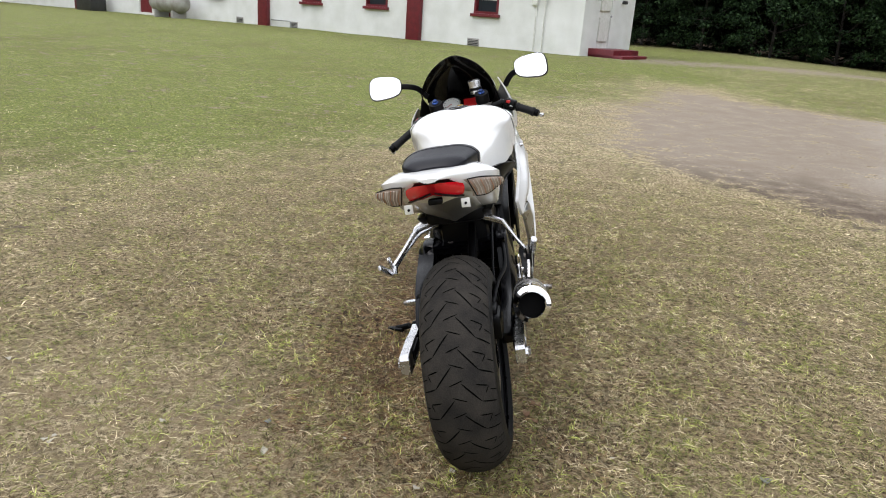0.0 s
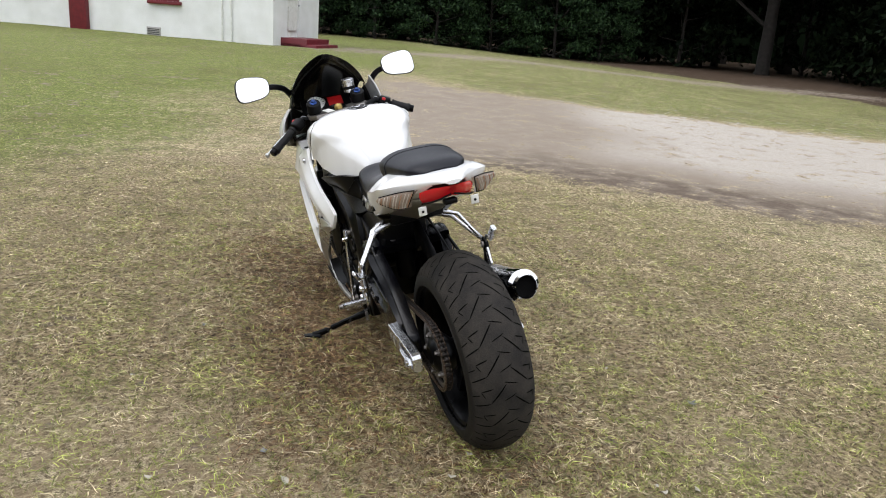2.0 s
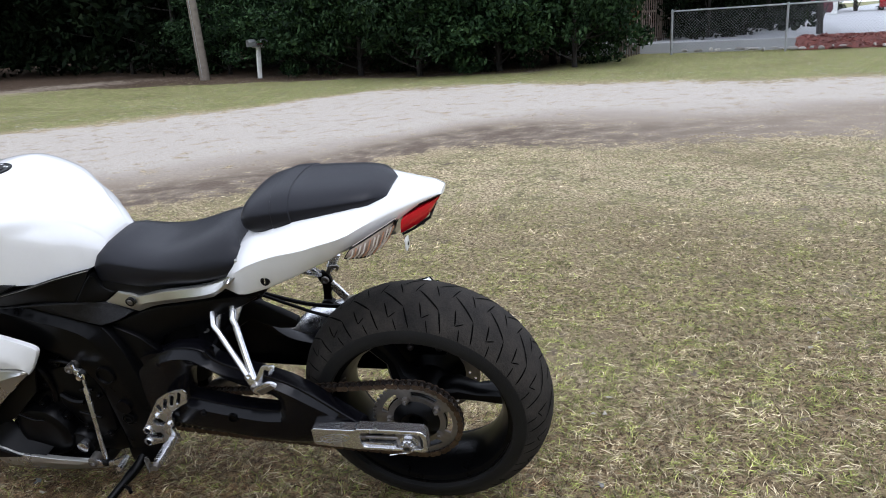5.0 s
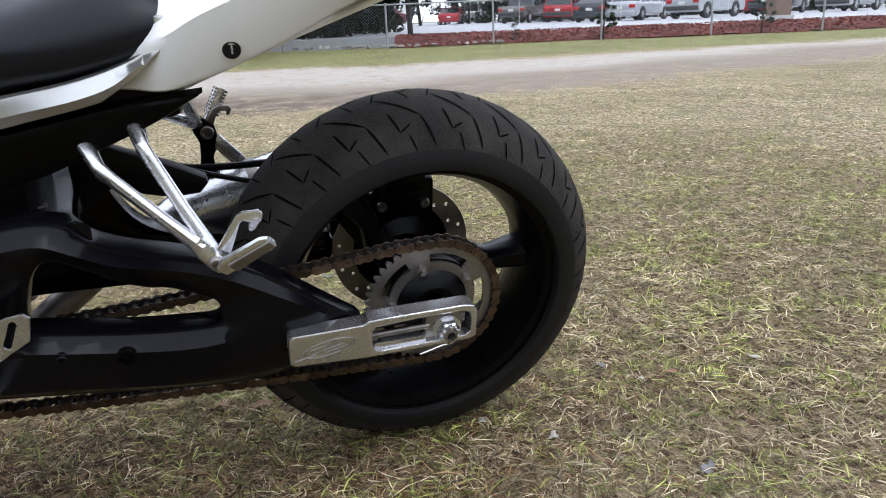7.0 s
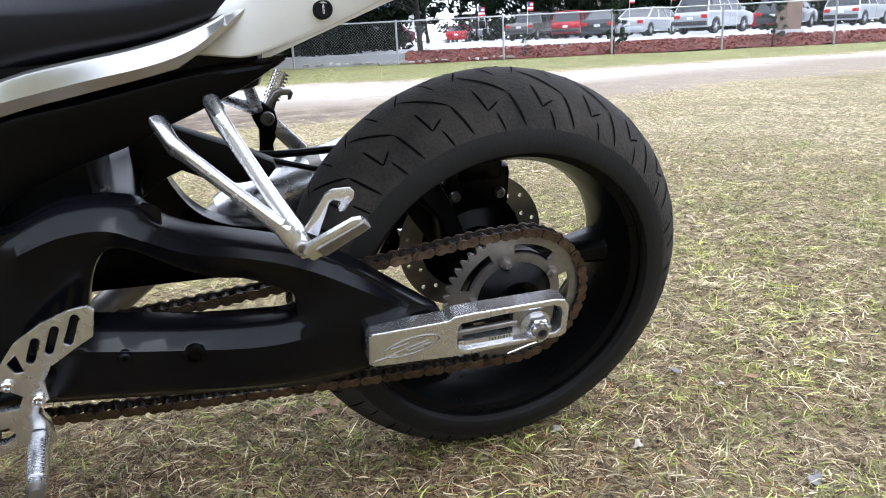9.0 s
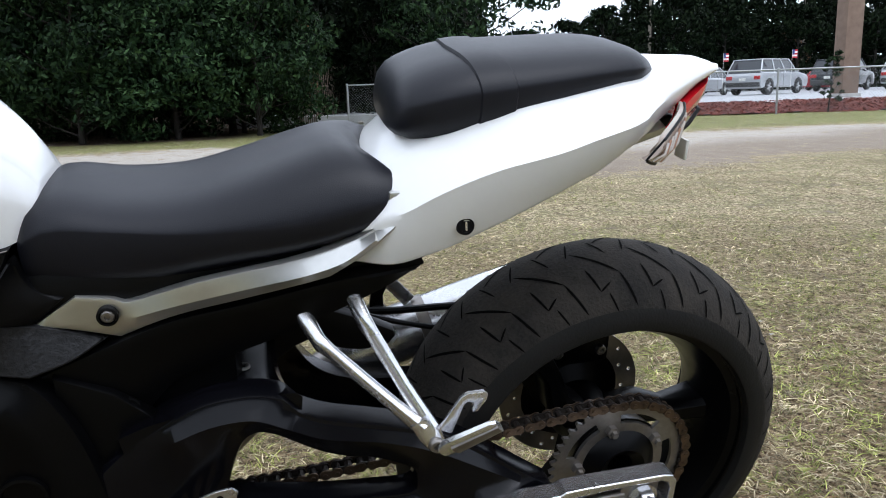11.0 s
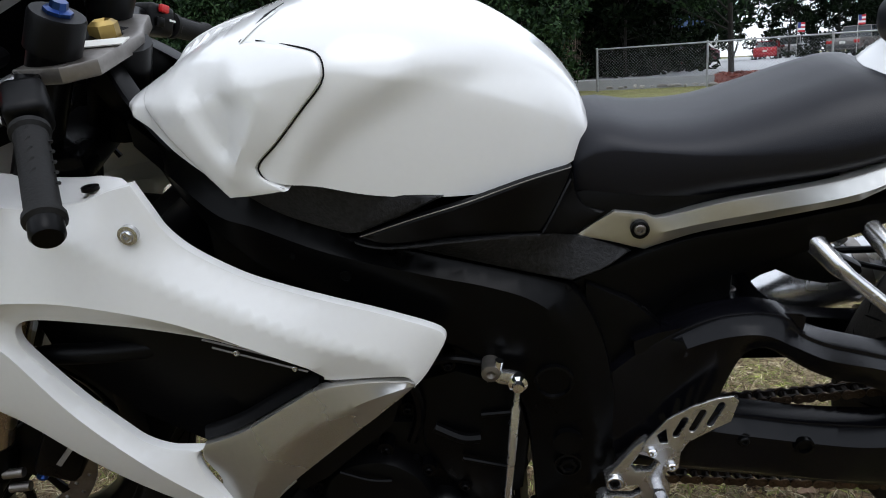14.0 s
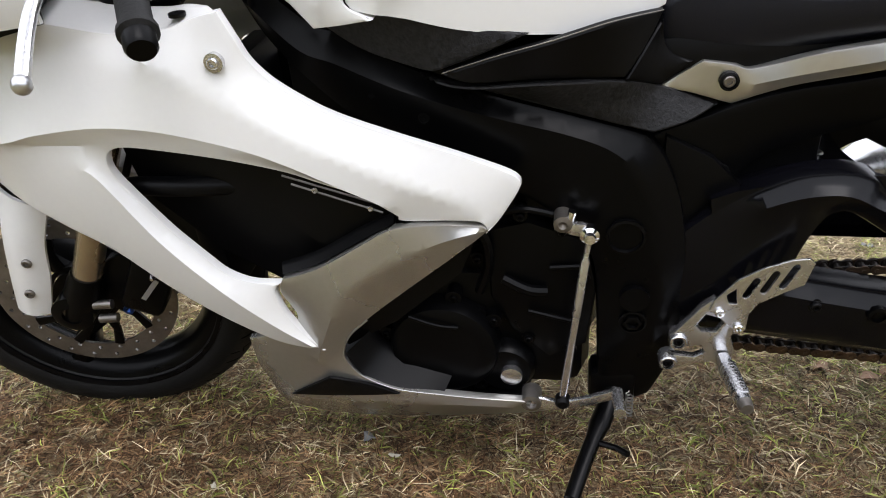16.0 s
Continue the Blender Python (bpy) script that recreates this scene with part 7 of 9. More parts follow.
# instruments
dash_m = Matrix.Translation((-0.03, 1.585, 0.925)) @ Matrix.Rotation(radians(38), 4, "X")
dash = part("dashboard", box(bmesh.new(), (-0.12, -0.05, -0.03), (0.12, 0.05, 0.0), 0.014, dash_m), M_plastic, bike, "black instrument panel")
bm = lathe(bmesh.new(), [(0.046, -0.005), (0.046, 0.008), (0.041, 0.009), (0.041, 0.005)], 32, (-0.05, 0, 0), "z")
bmesh.ops.transform(bm, matrix=dash_m, verts=bm.verts)
part("dial_ring", bm, M_alu, dash)
bm = lathe(bmesh.new(), [(0.041, 0.0), (0.041, 0.0055), (0.0, 0.0055)], 32, (-0.05, 0, 0), "z")
bmesh.ops.transform(bm, matrix=dash_m, verts=bm.verts)
dial = part("dial_face", bm, M_whitewood, dash, "pale round rev counter dial")
for k in range(12):
    a = radians(225 - 22 * k)
    p, q = Vector((-0.05 + 0.031 * math.cos(a), 0.031 * math.sin(a), 0.0062)), Vector((-0.05 + 0.038 * math.cos(a), 0.038 * math.sin(a), 0.0062))
    part("dial_tick", tube(bmesh.new(), [dash_m @ p, dash_m @ q], 0.0009, 5), M_plastic, dial)
part("dial_needle", tube(bmesh.new(), [dash_m @ Vector((-0.05, 0, 0.008)), dash_m @ Vector((-0.077, -0.02, 0.008))], [0.002, 0.0006], 6), M_redplastic, dial)
part("display", box(bmesh.new(), (0.008, -0.026, 0.0), (0.078, 0.028, 0.004), 0.002, dash_m), M_redplastic, dash, "red-tinted display window")
# nose, screen
NX = -0.03
for s in (-1, 1):
    up = 0.0 if s > 0 else -0.085
    a = [(NX + s * 0.192, 1.430, 1.035 + up), (NX + s * 0.198, 1.50, 0.995 + 0.7 * up), (NX + s * 0.165, 1.64, 0.935 + 0.2 * up), (NX * 0.6 + s * 0.10, 1.76, 0.88), (NX * 0.5, 1.81, 0.86)]
    b = [(NX + s * 0.235, 1.445, 0.80), (NX + s * 0.245, 1.56, 0.785), (NX + s * 0.205, 1.70, 0.735), (NX * 0.6 + s * 0.12, 1.83, 0.70), (NX * 0.5, 1.88, 0.69)]
    nose = part("nose_cowl", shell(a, b, 26, 8, 0.024, 0.006, side=s), M_white, bike, "white nose cowl")
    a2 = [(NX + s * 0.165, 1.455, 1.0), (NX + s * 0.172, 1.51, 0.975), (NX + s * 0.148, 1.64, 0.915), (NX * 0.6 + s * 0.09, 1.745, 0.865), (NX * 0.5, 1.79, 0.85)]
    b2 = [(NX + s * 0.200, 1.47, 0.79), (NX + s * 0.21, 1.56, 0.77), (NX + s * 0.18, 1.69, 0.73), (NX * 0.6 + s * 0.10, 1.80, 0.70), (NX * 0.5, 1.84, 0.69)]
    part("cowl_liner", shell(a2, b2, 22, 5, 0.012, 0.004, side=s), M_plastic, nose)
    a3 = [(NX + s * 0.19, 1.48, 0.80), (NX + s * 0.17, 1.62, 0.78), (s * 0.10, 1.76, 0.74)]
    b3 = [(NX + s * 0.04, 1.50, 0.84), (NX + s * 0.04, 1.60, 0.82), (s * 0.03, 1.76, 0.78)]
    part("cockpit_floor", shell(a3, b3, 12, 4, 0.0, 0.006, side=s), M_plastic, nose)
    mc = Vector((s * 0.36 if s < 0 else 0.31, 1.462, 1.06))
    stalk = part("mirror_stalk", tube(bmesh.new(), smooth_line([(s * 0.185, 1.55, 0.985), (s * 0.22, 1.525, 1.03), (s * 0.27, 1.495, 1.05), mc + Vector((-s * 0.03, 0.022, -0.004))], 12), [(0.013, 0.010)] * 11 + [(0.010, 0.012)], 12, flat=(0, 0, 1)), M_plastic, bike, "black mirror stalk")
    mm = Matrix.Translation(mc) @ Matrix.Rotation(radians(-8 * s), 4, "Z") @ Matrix.Rotation(radians(-15), 4, "X") @ Matrix.Rotation(radians(-6 * s), 4, "Y")
    outl = []
    for k in range(28):
        th = 2 * math.pi * k / 28
        c, q = math.cos(th), math.sin(th)
        x = 0.075 * math.copysign(abs(c) ** 0.62, c)
        z = 0.052 * math.copysign(abs(q) ** 0.62, q) * (1 + 0.16 * s * x / 0.075)
        outl.append((x, z + 0.006 * x / 0.075 * -s))
    bm = bmesh.new()
    skin(bm, [[Vector((x * f, y, z * f)) for x, z in outl] for y, f in ((0.0, 0.97), (0.0, 1.0), (0.012, 1.02), (0.03, 0.9), (0.042, 0.55))])
    bmesh.ops.transform(bm, matrix=mm, verts=bm.verts)
    mh = part("mirror_housing", bm, M_plastic, bike, "black mirror housing")
    bm = bmesh.new()
    bm.faces.new([bm.verts.new((x * 0.96, -0.002, z * 0.96)) for x, z in outl])
    ex = bmesh.ops.extrude_face_region(bm, geom=list(bm.faces))
    bmesh.ops.translate(bm, verts=[g for g in ex["geom"] if isinstance(g, bmesh.types.BMVert)], vec=(0, 0.0015, 0))
    bmesh.ops.transform(bm, matrix=mm, verts=bm.verts)
    part("mirror_glass", bm, M_mirror, mh, "mirror glass reflecting the pale sky")
half_rear = [(0.176, 1.460, 0.985), (0.152, 1.447, 1.048), (0.095, 1.445, 1.115)]
half_front = [(0.16, 1.64, 0.925), (0.125, 1.715, 0.90), (0.07, 1.78, 0.88)]
rear_edge = smooth_line([(NX - x, y, z) for x, y, z in half_rear] + [(NX, 1.45, 1.157)] + [(NX + x, y, z) for x, y, z in half_rear[::-1]], 25)
front_edge = smooth_line([(NX - x, y, z) for x, y, z in half_front] + [(NX * 0.5, 1.80, 0.872)] + [(NX + x, y, z) for x, y, z in half_front[::-1]], 25)
bm = bmesh.new()
rows_s = []
for j in range(9):
    v = j / 8
    rows_s.append([p.lerp(q, v) + Vector((0, 0, 0.045 * math.sin(math.pi * v))) for p, q in zip(rear_edge, front_edge)])
inner_s = [[p - Vector((0, 0.003, 0.003)) for p in r] for r in rows_s]
skin(bm, [o + i[::-1] for o, i in zip(rows_s, inner_s)])
part("windscreen", bm, M_screen, bike, "dark smoked windscreen")
for s in (-1, 1):
    part("headlight", tube(bmesh.new(), [(s * 0.08, 1.83, 0.79), (s * 0.07, 1.87, 0.78), (s * 0.06, 1.885, 0.775)], [0.05, 0.045, 0.01], 16), M_clear, bike)

# --- foot controls and pegs ---
def slot_hole(y, z, ln, w, tilt):
    d, n = (math.cos(tilt), math.sin(tilt)), (-math.sin(tilt), math.cos(tilt))
    out = []
    for sg in (1, -1):
        for k in range(5):
            a = -math.pi / 2 + math.pi * k / 4
            u, v = sg * (ln / 2 + w * math.cos(a)), sg * w * math.sin(a)
            out.append((y + d[0] * u + n[0] * v, z + d[1] * u + n[1] * v))
    return out


for s in (-1, 1):
    x0 = s * 0.178
    hs = [slot_hole(0.643, 0.414, 0.026, 0.0045, radians(112)), slot_hole(0.622, 0.424, 0.030, 0.0045, radians(112)), slot_hole(0.600, 0.434, 0.032, 0.0045, radians(112)), [(0.672, 0.402), (0.661, 0.412), (0.657, 0.388), (0.667, 0.388)]]
    hp = part("heel_plate", plate(bmesh.new(), [(0.573, 0.455), (0.580, 0.462), (0.60, 0.459), (0.63, 0.447), (0.660, 0.427), (0.686, 0.392), (0.690, 0.376), (0.678, 0.366), (0.662, 0.352), (0.650, 0.340), (0.640, 0.346), (0.640, 0.372), (0.630, 0.390), (0.60, 0.410), (0.580, 0.422)], hs, x0, x0 + s * 0.004, bevel=0.001), M_alu, bike, "brushed aluminium heel plate with slots", smooth=False)
    for y, z in ((0.677, 0.374), (0.650, 0.349)):
        part("heel_bolt", bolt(bmesh.new(), (x0 + s * 0.004, y, z), 0.007, "x", s, 0.005), M_chrome, hp)
    br = part("footrest_bracket", plate(bmesh.new(), [(0.684, 0.392), (0.699, 0.377), (0.726, 0.337), (0.736, 0.325), (0.734, 0.308), (0.722, 0.303), (0.709, 0.308), (0.692, 0.310), (0.686, 0.298), (0.699, 0.289), (0.734, 0.292), (0.745, 0.282), (0.742, 0.267), (0.731, 0.263), (0.714, 0.269), (0.675, 0.281), (0.660, 0.271), (0.648, 0.279), (0.648, 0.307), (0.656, 0.327), (0.644, 0.350), (0.651, 0.360), (0.663, 0.357), (0.671, 0.381)], [[(0.702, 0.345), (0.692, 0.364), (0.673, 0.359), (0.668, 0.351), (0.676, 0.335), (0.695, 0.335)]], s * 0.164, s * 0.177, bevel=0.003), M_alu, bike, "cast aluminium footrest bracket")
    for y, z in ((0.724, 0.319), (0.734, 0.280)):
        part("bracket_boss", lathe(bmesh.new(), [(0.0125, s * 0.160), (0.0125, s * 0.182), (0.011, s * 0.184), (0.009, s * 0.184), (0.009, s * 0.178), (0.0, s * 0.178)], 22, (0, y, z)), M_alu, br)
        part("bracket_bolt", bolt(bmesh.new(), (s * 0.178, y, z), 0.007, "x", s, 0.005), M_plastic, br)
    r0, r1 = Vector((s * 0.180, 0.662, 0.292)), Vector((s * 0.272, 0.651, 0.299))
    peg = part("foot_peg", tube(bmesh.new(), [r0, r0.lerp(r1, 0.15), r1], [(0.0105, 0.009)] * 3, 12, flat=(0, 0, 1)), M_alu, bike, "ribbed aluminium foot peg")
    for k in range(10):
        c = r0.lerp(r1, 0.22 + 0.07 * k)
        part("peg_rib", tube(bmesh.new(), [c - Vector((s * 0.0022, 0, 0)), c + Vector((s * 0.0022, 0, 0))], [(0.0125, 0.011)] * 2, 12, flat=(0, 0, 1)), M_alu, peg)
    part("peg_tip", tube(bmesh.new(), [r1, r1 + (r1 - r0).normalized() * 0.012], [0.010, 0.008], 12), M_steel, peg)

# pillion hangers: bare forged fork on the near side
s = -1
j = Vector((s * 0.226, 0.350, 0.538))
hg = part("pillion_hanger", tube(bmesh.new(), [j + Vector((-s * 0.003, 0.016, 0.018)), j + Vector((0, 0.006, 0.004)), j + Vector((s * 0.002, -0.002, -0.010)), j + Vector((s * 0.002, -0.008, -0.020))], [(0.006, 0.012), (0.0085, 0.0145), (0.010, 0.0125), (0.009, 0.009)], 16), M_alu, bike, "forked aluminium pillion footrest hanger")
for top, mid_ in ((Vector((s * 0.085, 0.488, 0.645)), Vector((s * 0.143, 0.466, 0.622))), (Vector((s * 0.085, 0.426, 0.668)), Vector((s * 0.143, 0.414, 0.645)))):
    low = j + Vector((0, 0.010 if top.y > 0.45 else 0.002, 0.006))
    leg = part("hanger_leg", tube(bmesh.new(), [top, mid_, mid_.lerp(low, 0.12), mid_.lerp(low, 0.6), low], [(0.011, 0.019), (0.008, 0.0125), (0.006, 0.0085), (0.006, 0.0080), (0.007, 0.011)], 12, flat=(1, 0, 0.5)), M_alu, hg)
    u = (low - mid_).normalized()
    out = (Vector((s, 0, 0.5)) - u * u.dot(Vector((s, 0, 0.5)))).normalized()
    # darker strip set proud of the leg, for the shade in its channel
    part("leg_channel_shade", tube(bmesh.new(), [mid_.lerp(low, 0.14) + out * 0.0048, mid_.lerp(low, 0.88) + out * 0.0052], [(0.0018, 0.0042)] * 2, 8, flat=tuple(out)), M_steel, leg)
part("hanger_bolt", bolt(bmesh.new(), (s * 0.236, 0.348, 0.530), 0.009, "x", s, 0.006), M_steel, hg)
hook = [(0.345, 0.548), (0.333, 0.567), (0.320, 0.588), (0.312, 0.592), (0.293, 0.592), (0.289, 0.588), (0.290, 0.581), (0.300, 0.567), (0.306, 0.566), (0.307, 0.572), (0.3035, 0.578), (0.312, 0.581), (0.316, 0.578), (0.324, 0.556), (0.330, 0.540)]
part("hook", plate(bmesh.new(), hook[::-1], (), s * 0.229, s * 0.235, bevel=0.001), M_alu, hg)
p0, p1 = Vector((s * 0.240, 0.342, 0.524)), Vector((s * 0.262, 0.284, 0.566))
fp2 = part("pillion_peg", tube(bmesh.new(), [p0, p0.lerp(p1, 0.15), p0.lerp(p1, 0.9), p1], [(0.007, 0.010), (0.006, 0.014), (0.005, 0.013), (0.004, 0.008)], 12, flat=(1, 0.5, 0)), M_alu, hg, "folded-up pillion foot peg")
part("peg_pad", tube(bmesh.new(), [p0.lerp(p1, 0.2) + Vector((s * 0.004, -0.001, -0.003)), p1 + Vector((s * 0.003, -0.001, -0.002))], [(0.004, 0.0095), (0.003, 0.007)], 10, flat=(1, 0.5, 0)), M_steel, fp2)
# black cast bracket on the far side, which also carries the silencer
J = Vector((0.222, 0.344, 0.532))
hg = part("pillion_hanger", tube(bmesh.new(), [J + Vector((-0.004, 0.012, 0.016)), J, J + Vector((0, -0.006, -0.022)), (0.220, 0.345, 0.485), (0.218, 0.346, 0.455)], [(0.007, 0.013), (0.009, 0.019), (0.009, 0.017), (0.006, 0.011), (0.006, 0.014)], 14, flat=(1, 0, 0)), M_black, bike, "black cast pillion footrest bracket")
for top in (Vector((0.085, 0.478, 0.640)), Vector((0.085, 0.408, 0.668))):
    mid_ = Vector((0.150, top.y - 0.02, top.z - 0.022))
    part("hanger_leg", tube(bmesh.new(), [top, mid_, mid_.lerp(J, 0.5), J + Vector((-0.003, 0.010, 0.010))], [(0.009, 0.014), (0.007, 0.011), (0.006, 0.0085), (0.007, 0.010)], 12, flat=(1, 0, 0.5)), M_alu, hg, "bare aluminium leg")
part("hanger_bolt", lathe(bmesh.new(), [(0.0, -0.002), (0.006, -0.002), (0.007, -0.006), (0.0105, -0.006), (0.0115, 0.0)], 20, J + Vector((-0.010, -0.004, -0.002))), M_steel, hg)
part("hanger_ring", lathe(bmesh.new(), [(0.008, -0.012), (0.019, -0.012), (0.021, -0.008), (0.021, 0.008), (0.008, 0.008)], 24, (0.218, 0.346, 0.446), closed=True), M_plastic, hg)
p0, p1 = J + Vector((0.014, -0.010, 0.012)), Vector((0.246, 0.308, 0.594))
peg = part("pillion_peg", tube(bmesh.new(), [p0, p0.lerp(p1, 0.2), p1], [(0.007, 0.009), (0.006, 0.0085), (0.005, 0.007)], 12, flat=(1, 0, 0)), M_alu, hg, "ribbed silver pillion foot peg")
for k in range(8):
    c = p0.lerp(p1, 0.22 + 0.105 * k)
    u = (p1 - p0).normalized()
    part("peg_rib", tube(bmesh.new(), [c - u * 0.0017, c + u * 0.0017], [(0.009, 0.0125), (0.009, 0.0125)], 12, flat=(1, 0, 0)), M_alu, peg)
hook = [(0.345, 0.530), (0.337, 0.552), (0.326, 0.568), (0.318, 0.572), (0.300, 0.572), (0.296, 0.566), (0.300, 0.556), (0.305, 0.555), (0.305, 0.563), (0.316, 0.563), (0.322, 0.556), (0.330, 0.535)]
part("hook", plate(bmesh.new(), hook[::-1], (), 0.218, 0.224, bevel=0.001), M_steel, hg)

# shift linkage
lk = part("shift_arm", tube(bmesh.new(), smooth_line([(-0.166, 0.884, 0.503), (-0.172, 0.872, 0.496), (-0.174, 0.86, 0.495), (-0.174, 0.850, 0.492)], 8), [(0.006, 0.010)] * 8, 10, flat=(1, 0, 0)), M_alu, bike, "bare alloy gear shift arm")
part("shift_spline", lathe(bmesh.new(), [(0.012, 0.02), (0.012, -0.012), (0.006, -0.014), (0.0, -0.010)], 16, (-0.166, 0.884, 0.503)), M_steel, lk)
part("shift_clamp_bolt", tube(bmesh.new(), [(-0.172, 0.875, 0.508), (-0.172, 0.872, 0.520)], 0.006, 10), M_chrome, lk)
part("rod_end", lathe(bmesh.new(), [(0.0125, -0.005), (0.0125, -0.017), (0.008, -0.020), (0.007, -0.026), (0.0, -0.026)], 18, (-0.168, 0.850, 0.491)), M_chrome, lk)
part("shift_rod", tube(bmesh.new(), [(-0.179, 0.850, 0.484), (-0.180, 0.8535, 0.455), (-0.181, 0.854, 0.450), (-0.186, 0.867, 0.325), (-0.190, 0.876, 0.24), (-0.191, 0.8785, 0.214)], [0.004, 0.004, 0.0065, 0.0055, 0.0065, 0.005], 12), M_alu, lk)
part("rod_end", lathe(bmesh.new(), [(0.011, 0.004), (0.011, -0.010), (0.007, -0.014), (0.0, -0.014)], 16, (-0.188, 0.8785, 0.206)), M_plastic, lk)
lv = part("shift_lever", tube(bmesh.new(), smooth_line([(-0.186, 0.925, 0.198), (-0.19, 0.895, 0.196), (-0.194, 0.868, 0.204), (-0.197, 0.835, 0.218), (-0.20, 0.803, 0.236)], 14), [(0.005, 0.011)] * 4 + [(0.005, 0.008)] * 10, 10, flat=(1, 0, 0)), M_alu, bike, "bare alloy gear lever")
part("lever_pivot", lathe(bmesh.new(), [(0.015, 0.02), (0.015, -0.010), (0.008, -0.012), (0.007, -0.004), (0.0, -0.004)], 18, (-0.184, 0.925, 0.198)), M_steel, lv)
part("toe_peg", tube(bmesh.new(), [(-0.198, 0.802, 0.237), (-0.238, 0.80, 0.235), (-0.24, 0.80, 0.235)], [0.0085, 0.0075, 0.009], 12), M_alu, lv)

# side stand
foot = Vector((-0.385, 0.885, 0.105))
st = part("side_stand", tube(bmesh.new(), smooth_line([(-0.12, 0.80, 0.20), (-0.16, 0.81, 0.175), (-0.25, 0.845, 0.145), (-0.34, 0.875, 0.112), foot], 14), [(0.018, 0.014)] * 5 + [(0.013, 0.011)] * 9, 12), M_black, bike, "black steel side stand, folded out")
part("stand_foot", tube(bmesh.new(), [foot + Vector((0.03, -0.02, -0.003)), foot, foot + Vector((-0.035, 0.015, 0.0))], [(0.008, 0.012), (0.006, 0.020), (0.005, 0.014)], 10, flat=(0.2, 0, 1)), M_black, st)
part("stand_bracket", box(bmesh.new(), (-0.15, 0.77, 0.165), (-0.10, 0.84, 0.225), 0.01), M_black, st)
part("stand_spring", tube(bmesh.new(), [(-0.165 + 0.006 * math.cos(k * 1.2), 0.78 + 0.006 * math.sin(k * 1.2), 0.20 - 0.0012 * k) for k in range(40)], 0.0016, 5), M_steel, st)
part("stand_tang", tube(bmesh.new(), [(-0.22, 0.835, 0.155), (-0.235, 0.80, 0.16), (-0.25, 0.785, 0.165)], 0.005, 8), M_black, st)

# exhaust on the far side
e0, e1 = Vector((0.222, 0.022, 0.482)), Vector((0.205, 0.43, 0.375))
ed = (e1 - e0).normalized()
can = part("silencer", tube(bmesh.new(), [e0 + ed * 0.112, e0 + ed * 0.113, e1 - ed * 0.05, e1], [0.05, 0.053, 0.053, 0.032], 32), M_alu, bike, "short brushed metal silencer")
bm = bmesh.new()
q = ed.to_track_quat("X", "Z").to_matrix().to_4x4()
lathe(bm, [(0.0528, 0.118), (0.0535, 0.056), (0.0555, 0.054), (0.0558, 0.03), (0.0548, 0.02), (0.042, 0.012), (0.040, 0.0), (0.038, -0.004), (0.035, 0.0), (0.0345, 0.014)], 32)
bmesh.ops.transform(bm, matrix=Matrix.Translation(e0) @ q, verts=bm.verts)
part("silencer_tip", bm, M_chrome, can, "polished chrome tip")
bm = lathe(bmesh.new(), [(0.037, 0.012), (0.0325, 0.012), (0.0325, 0.11), (0.0, 0.11)], 32)
bmesh.ops.transform(bm, matrix=Matrix.Translation(e0) @ q, verts=bm.verts)
part("silencer_bore", bm, M_groove, can)
part("link_pipe", tube(bmesh.new(), smooth_line([e1 - ed * 0.01, (0.19, 0.55, 0.30), (0.12, 0.72, 0.20), (0.06, 0.92, 0.16)], 18), 0.026, 14), M_steel, bike)
bm = lathe(bmesh.new(), [(0.0555, -0.01), (0.0555, 0.01), (0.052, 0.01), (0.052, -0.01)], 28, (0, 0, 0), closed=True)
bmesh.ops.transform(bm, matrix=Matrix.Translation(e0 + ed * 0.25) @ q, verts=bm.verts)
part("silencer_strap", bm, M_steel, can)
part("silencer_hanger", tube(bmesh.new(), [(0.215, 0.29, 0.47), (0.22, 0.33, 0.515)], [(0.006, 0.012)] * 2, 8, flat=(1, 0, 0)), M_alu, can)


# ==== fence, bank and parking lot ====
F0, FD = Vector((21.5, 0.04, 0)), Vector((-0.26, -0.9656, 0))
FNR = Vector((0.9656, -0.26, 0))
lot = []
for s0 in (-4.0, 70.0):
    lot.append(F0 + FD * s0 + FNR * 1.0)
bm = bmesh.new()
vs = [bm.verts.new((p.x, p.y, 0.30)) for p in (lot[0], lot[1], lot[1] + FNR * 130 + FD * 60, lot[0] + FNR * 130)]
f = bm.faces.new(vs)
ex = bmesh.ops.extrude_face_region(bm, geom=[f])
bmesh.ops.translate(bm, verts=[g for g in ex["geom"] if isinstance(g, bmesh.types.BMVert)], vec=(0, 0, -0.5))
tagged(new("pavement", mesh_of("pavement", bm, M_asphalt)), "pale grey paved car lot", "car lot", kind="structure")
# mulch bank with loose chips
rb = np.random.default_rng(11)
bm = bmesh.new()
grid = []
for i in range(150):
    s0 = 3.2 + i * 0.25
    row = []
    for j in range(7):
        v = j / 6
        p = F0 + FD * s0 + FNR * (0.40 + 0.73 * v)
        row.append(bm.verts.new((p.x + rb.normal() * 0.02, p.y + rb.normal() * 0.02, 0.01 + 0.32 * math.sin(v * math.pi / 2) + rb.normal() * 0.02)))
    grid.append(row)
for a, b in zip(grid, grid[1:]):
    for j in range(6):
        bm.faces.new((a[j], b[j], b[j + 1], a[j + 1]))
tagged(new("mulch_bed", mesh_of("mulch_bed", bm, M_mulch)), "sloping bed of red bark mulch below the lot", "mulch bed", kind="structure")
n = 9000
s0, v = 3.2 + rb.random(n) * 37, rb.random(n)
base = np.array([F0.x, F0.y, 0]) + s0[:, None] * np.array([FD.x, FD.y, 0]) + (0.40 + 0.70 * v)[:, None] * np.array([FNR.x, FNR.y, 0])
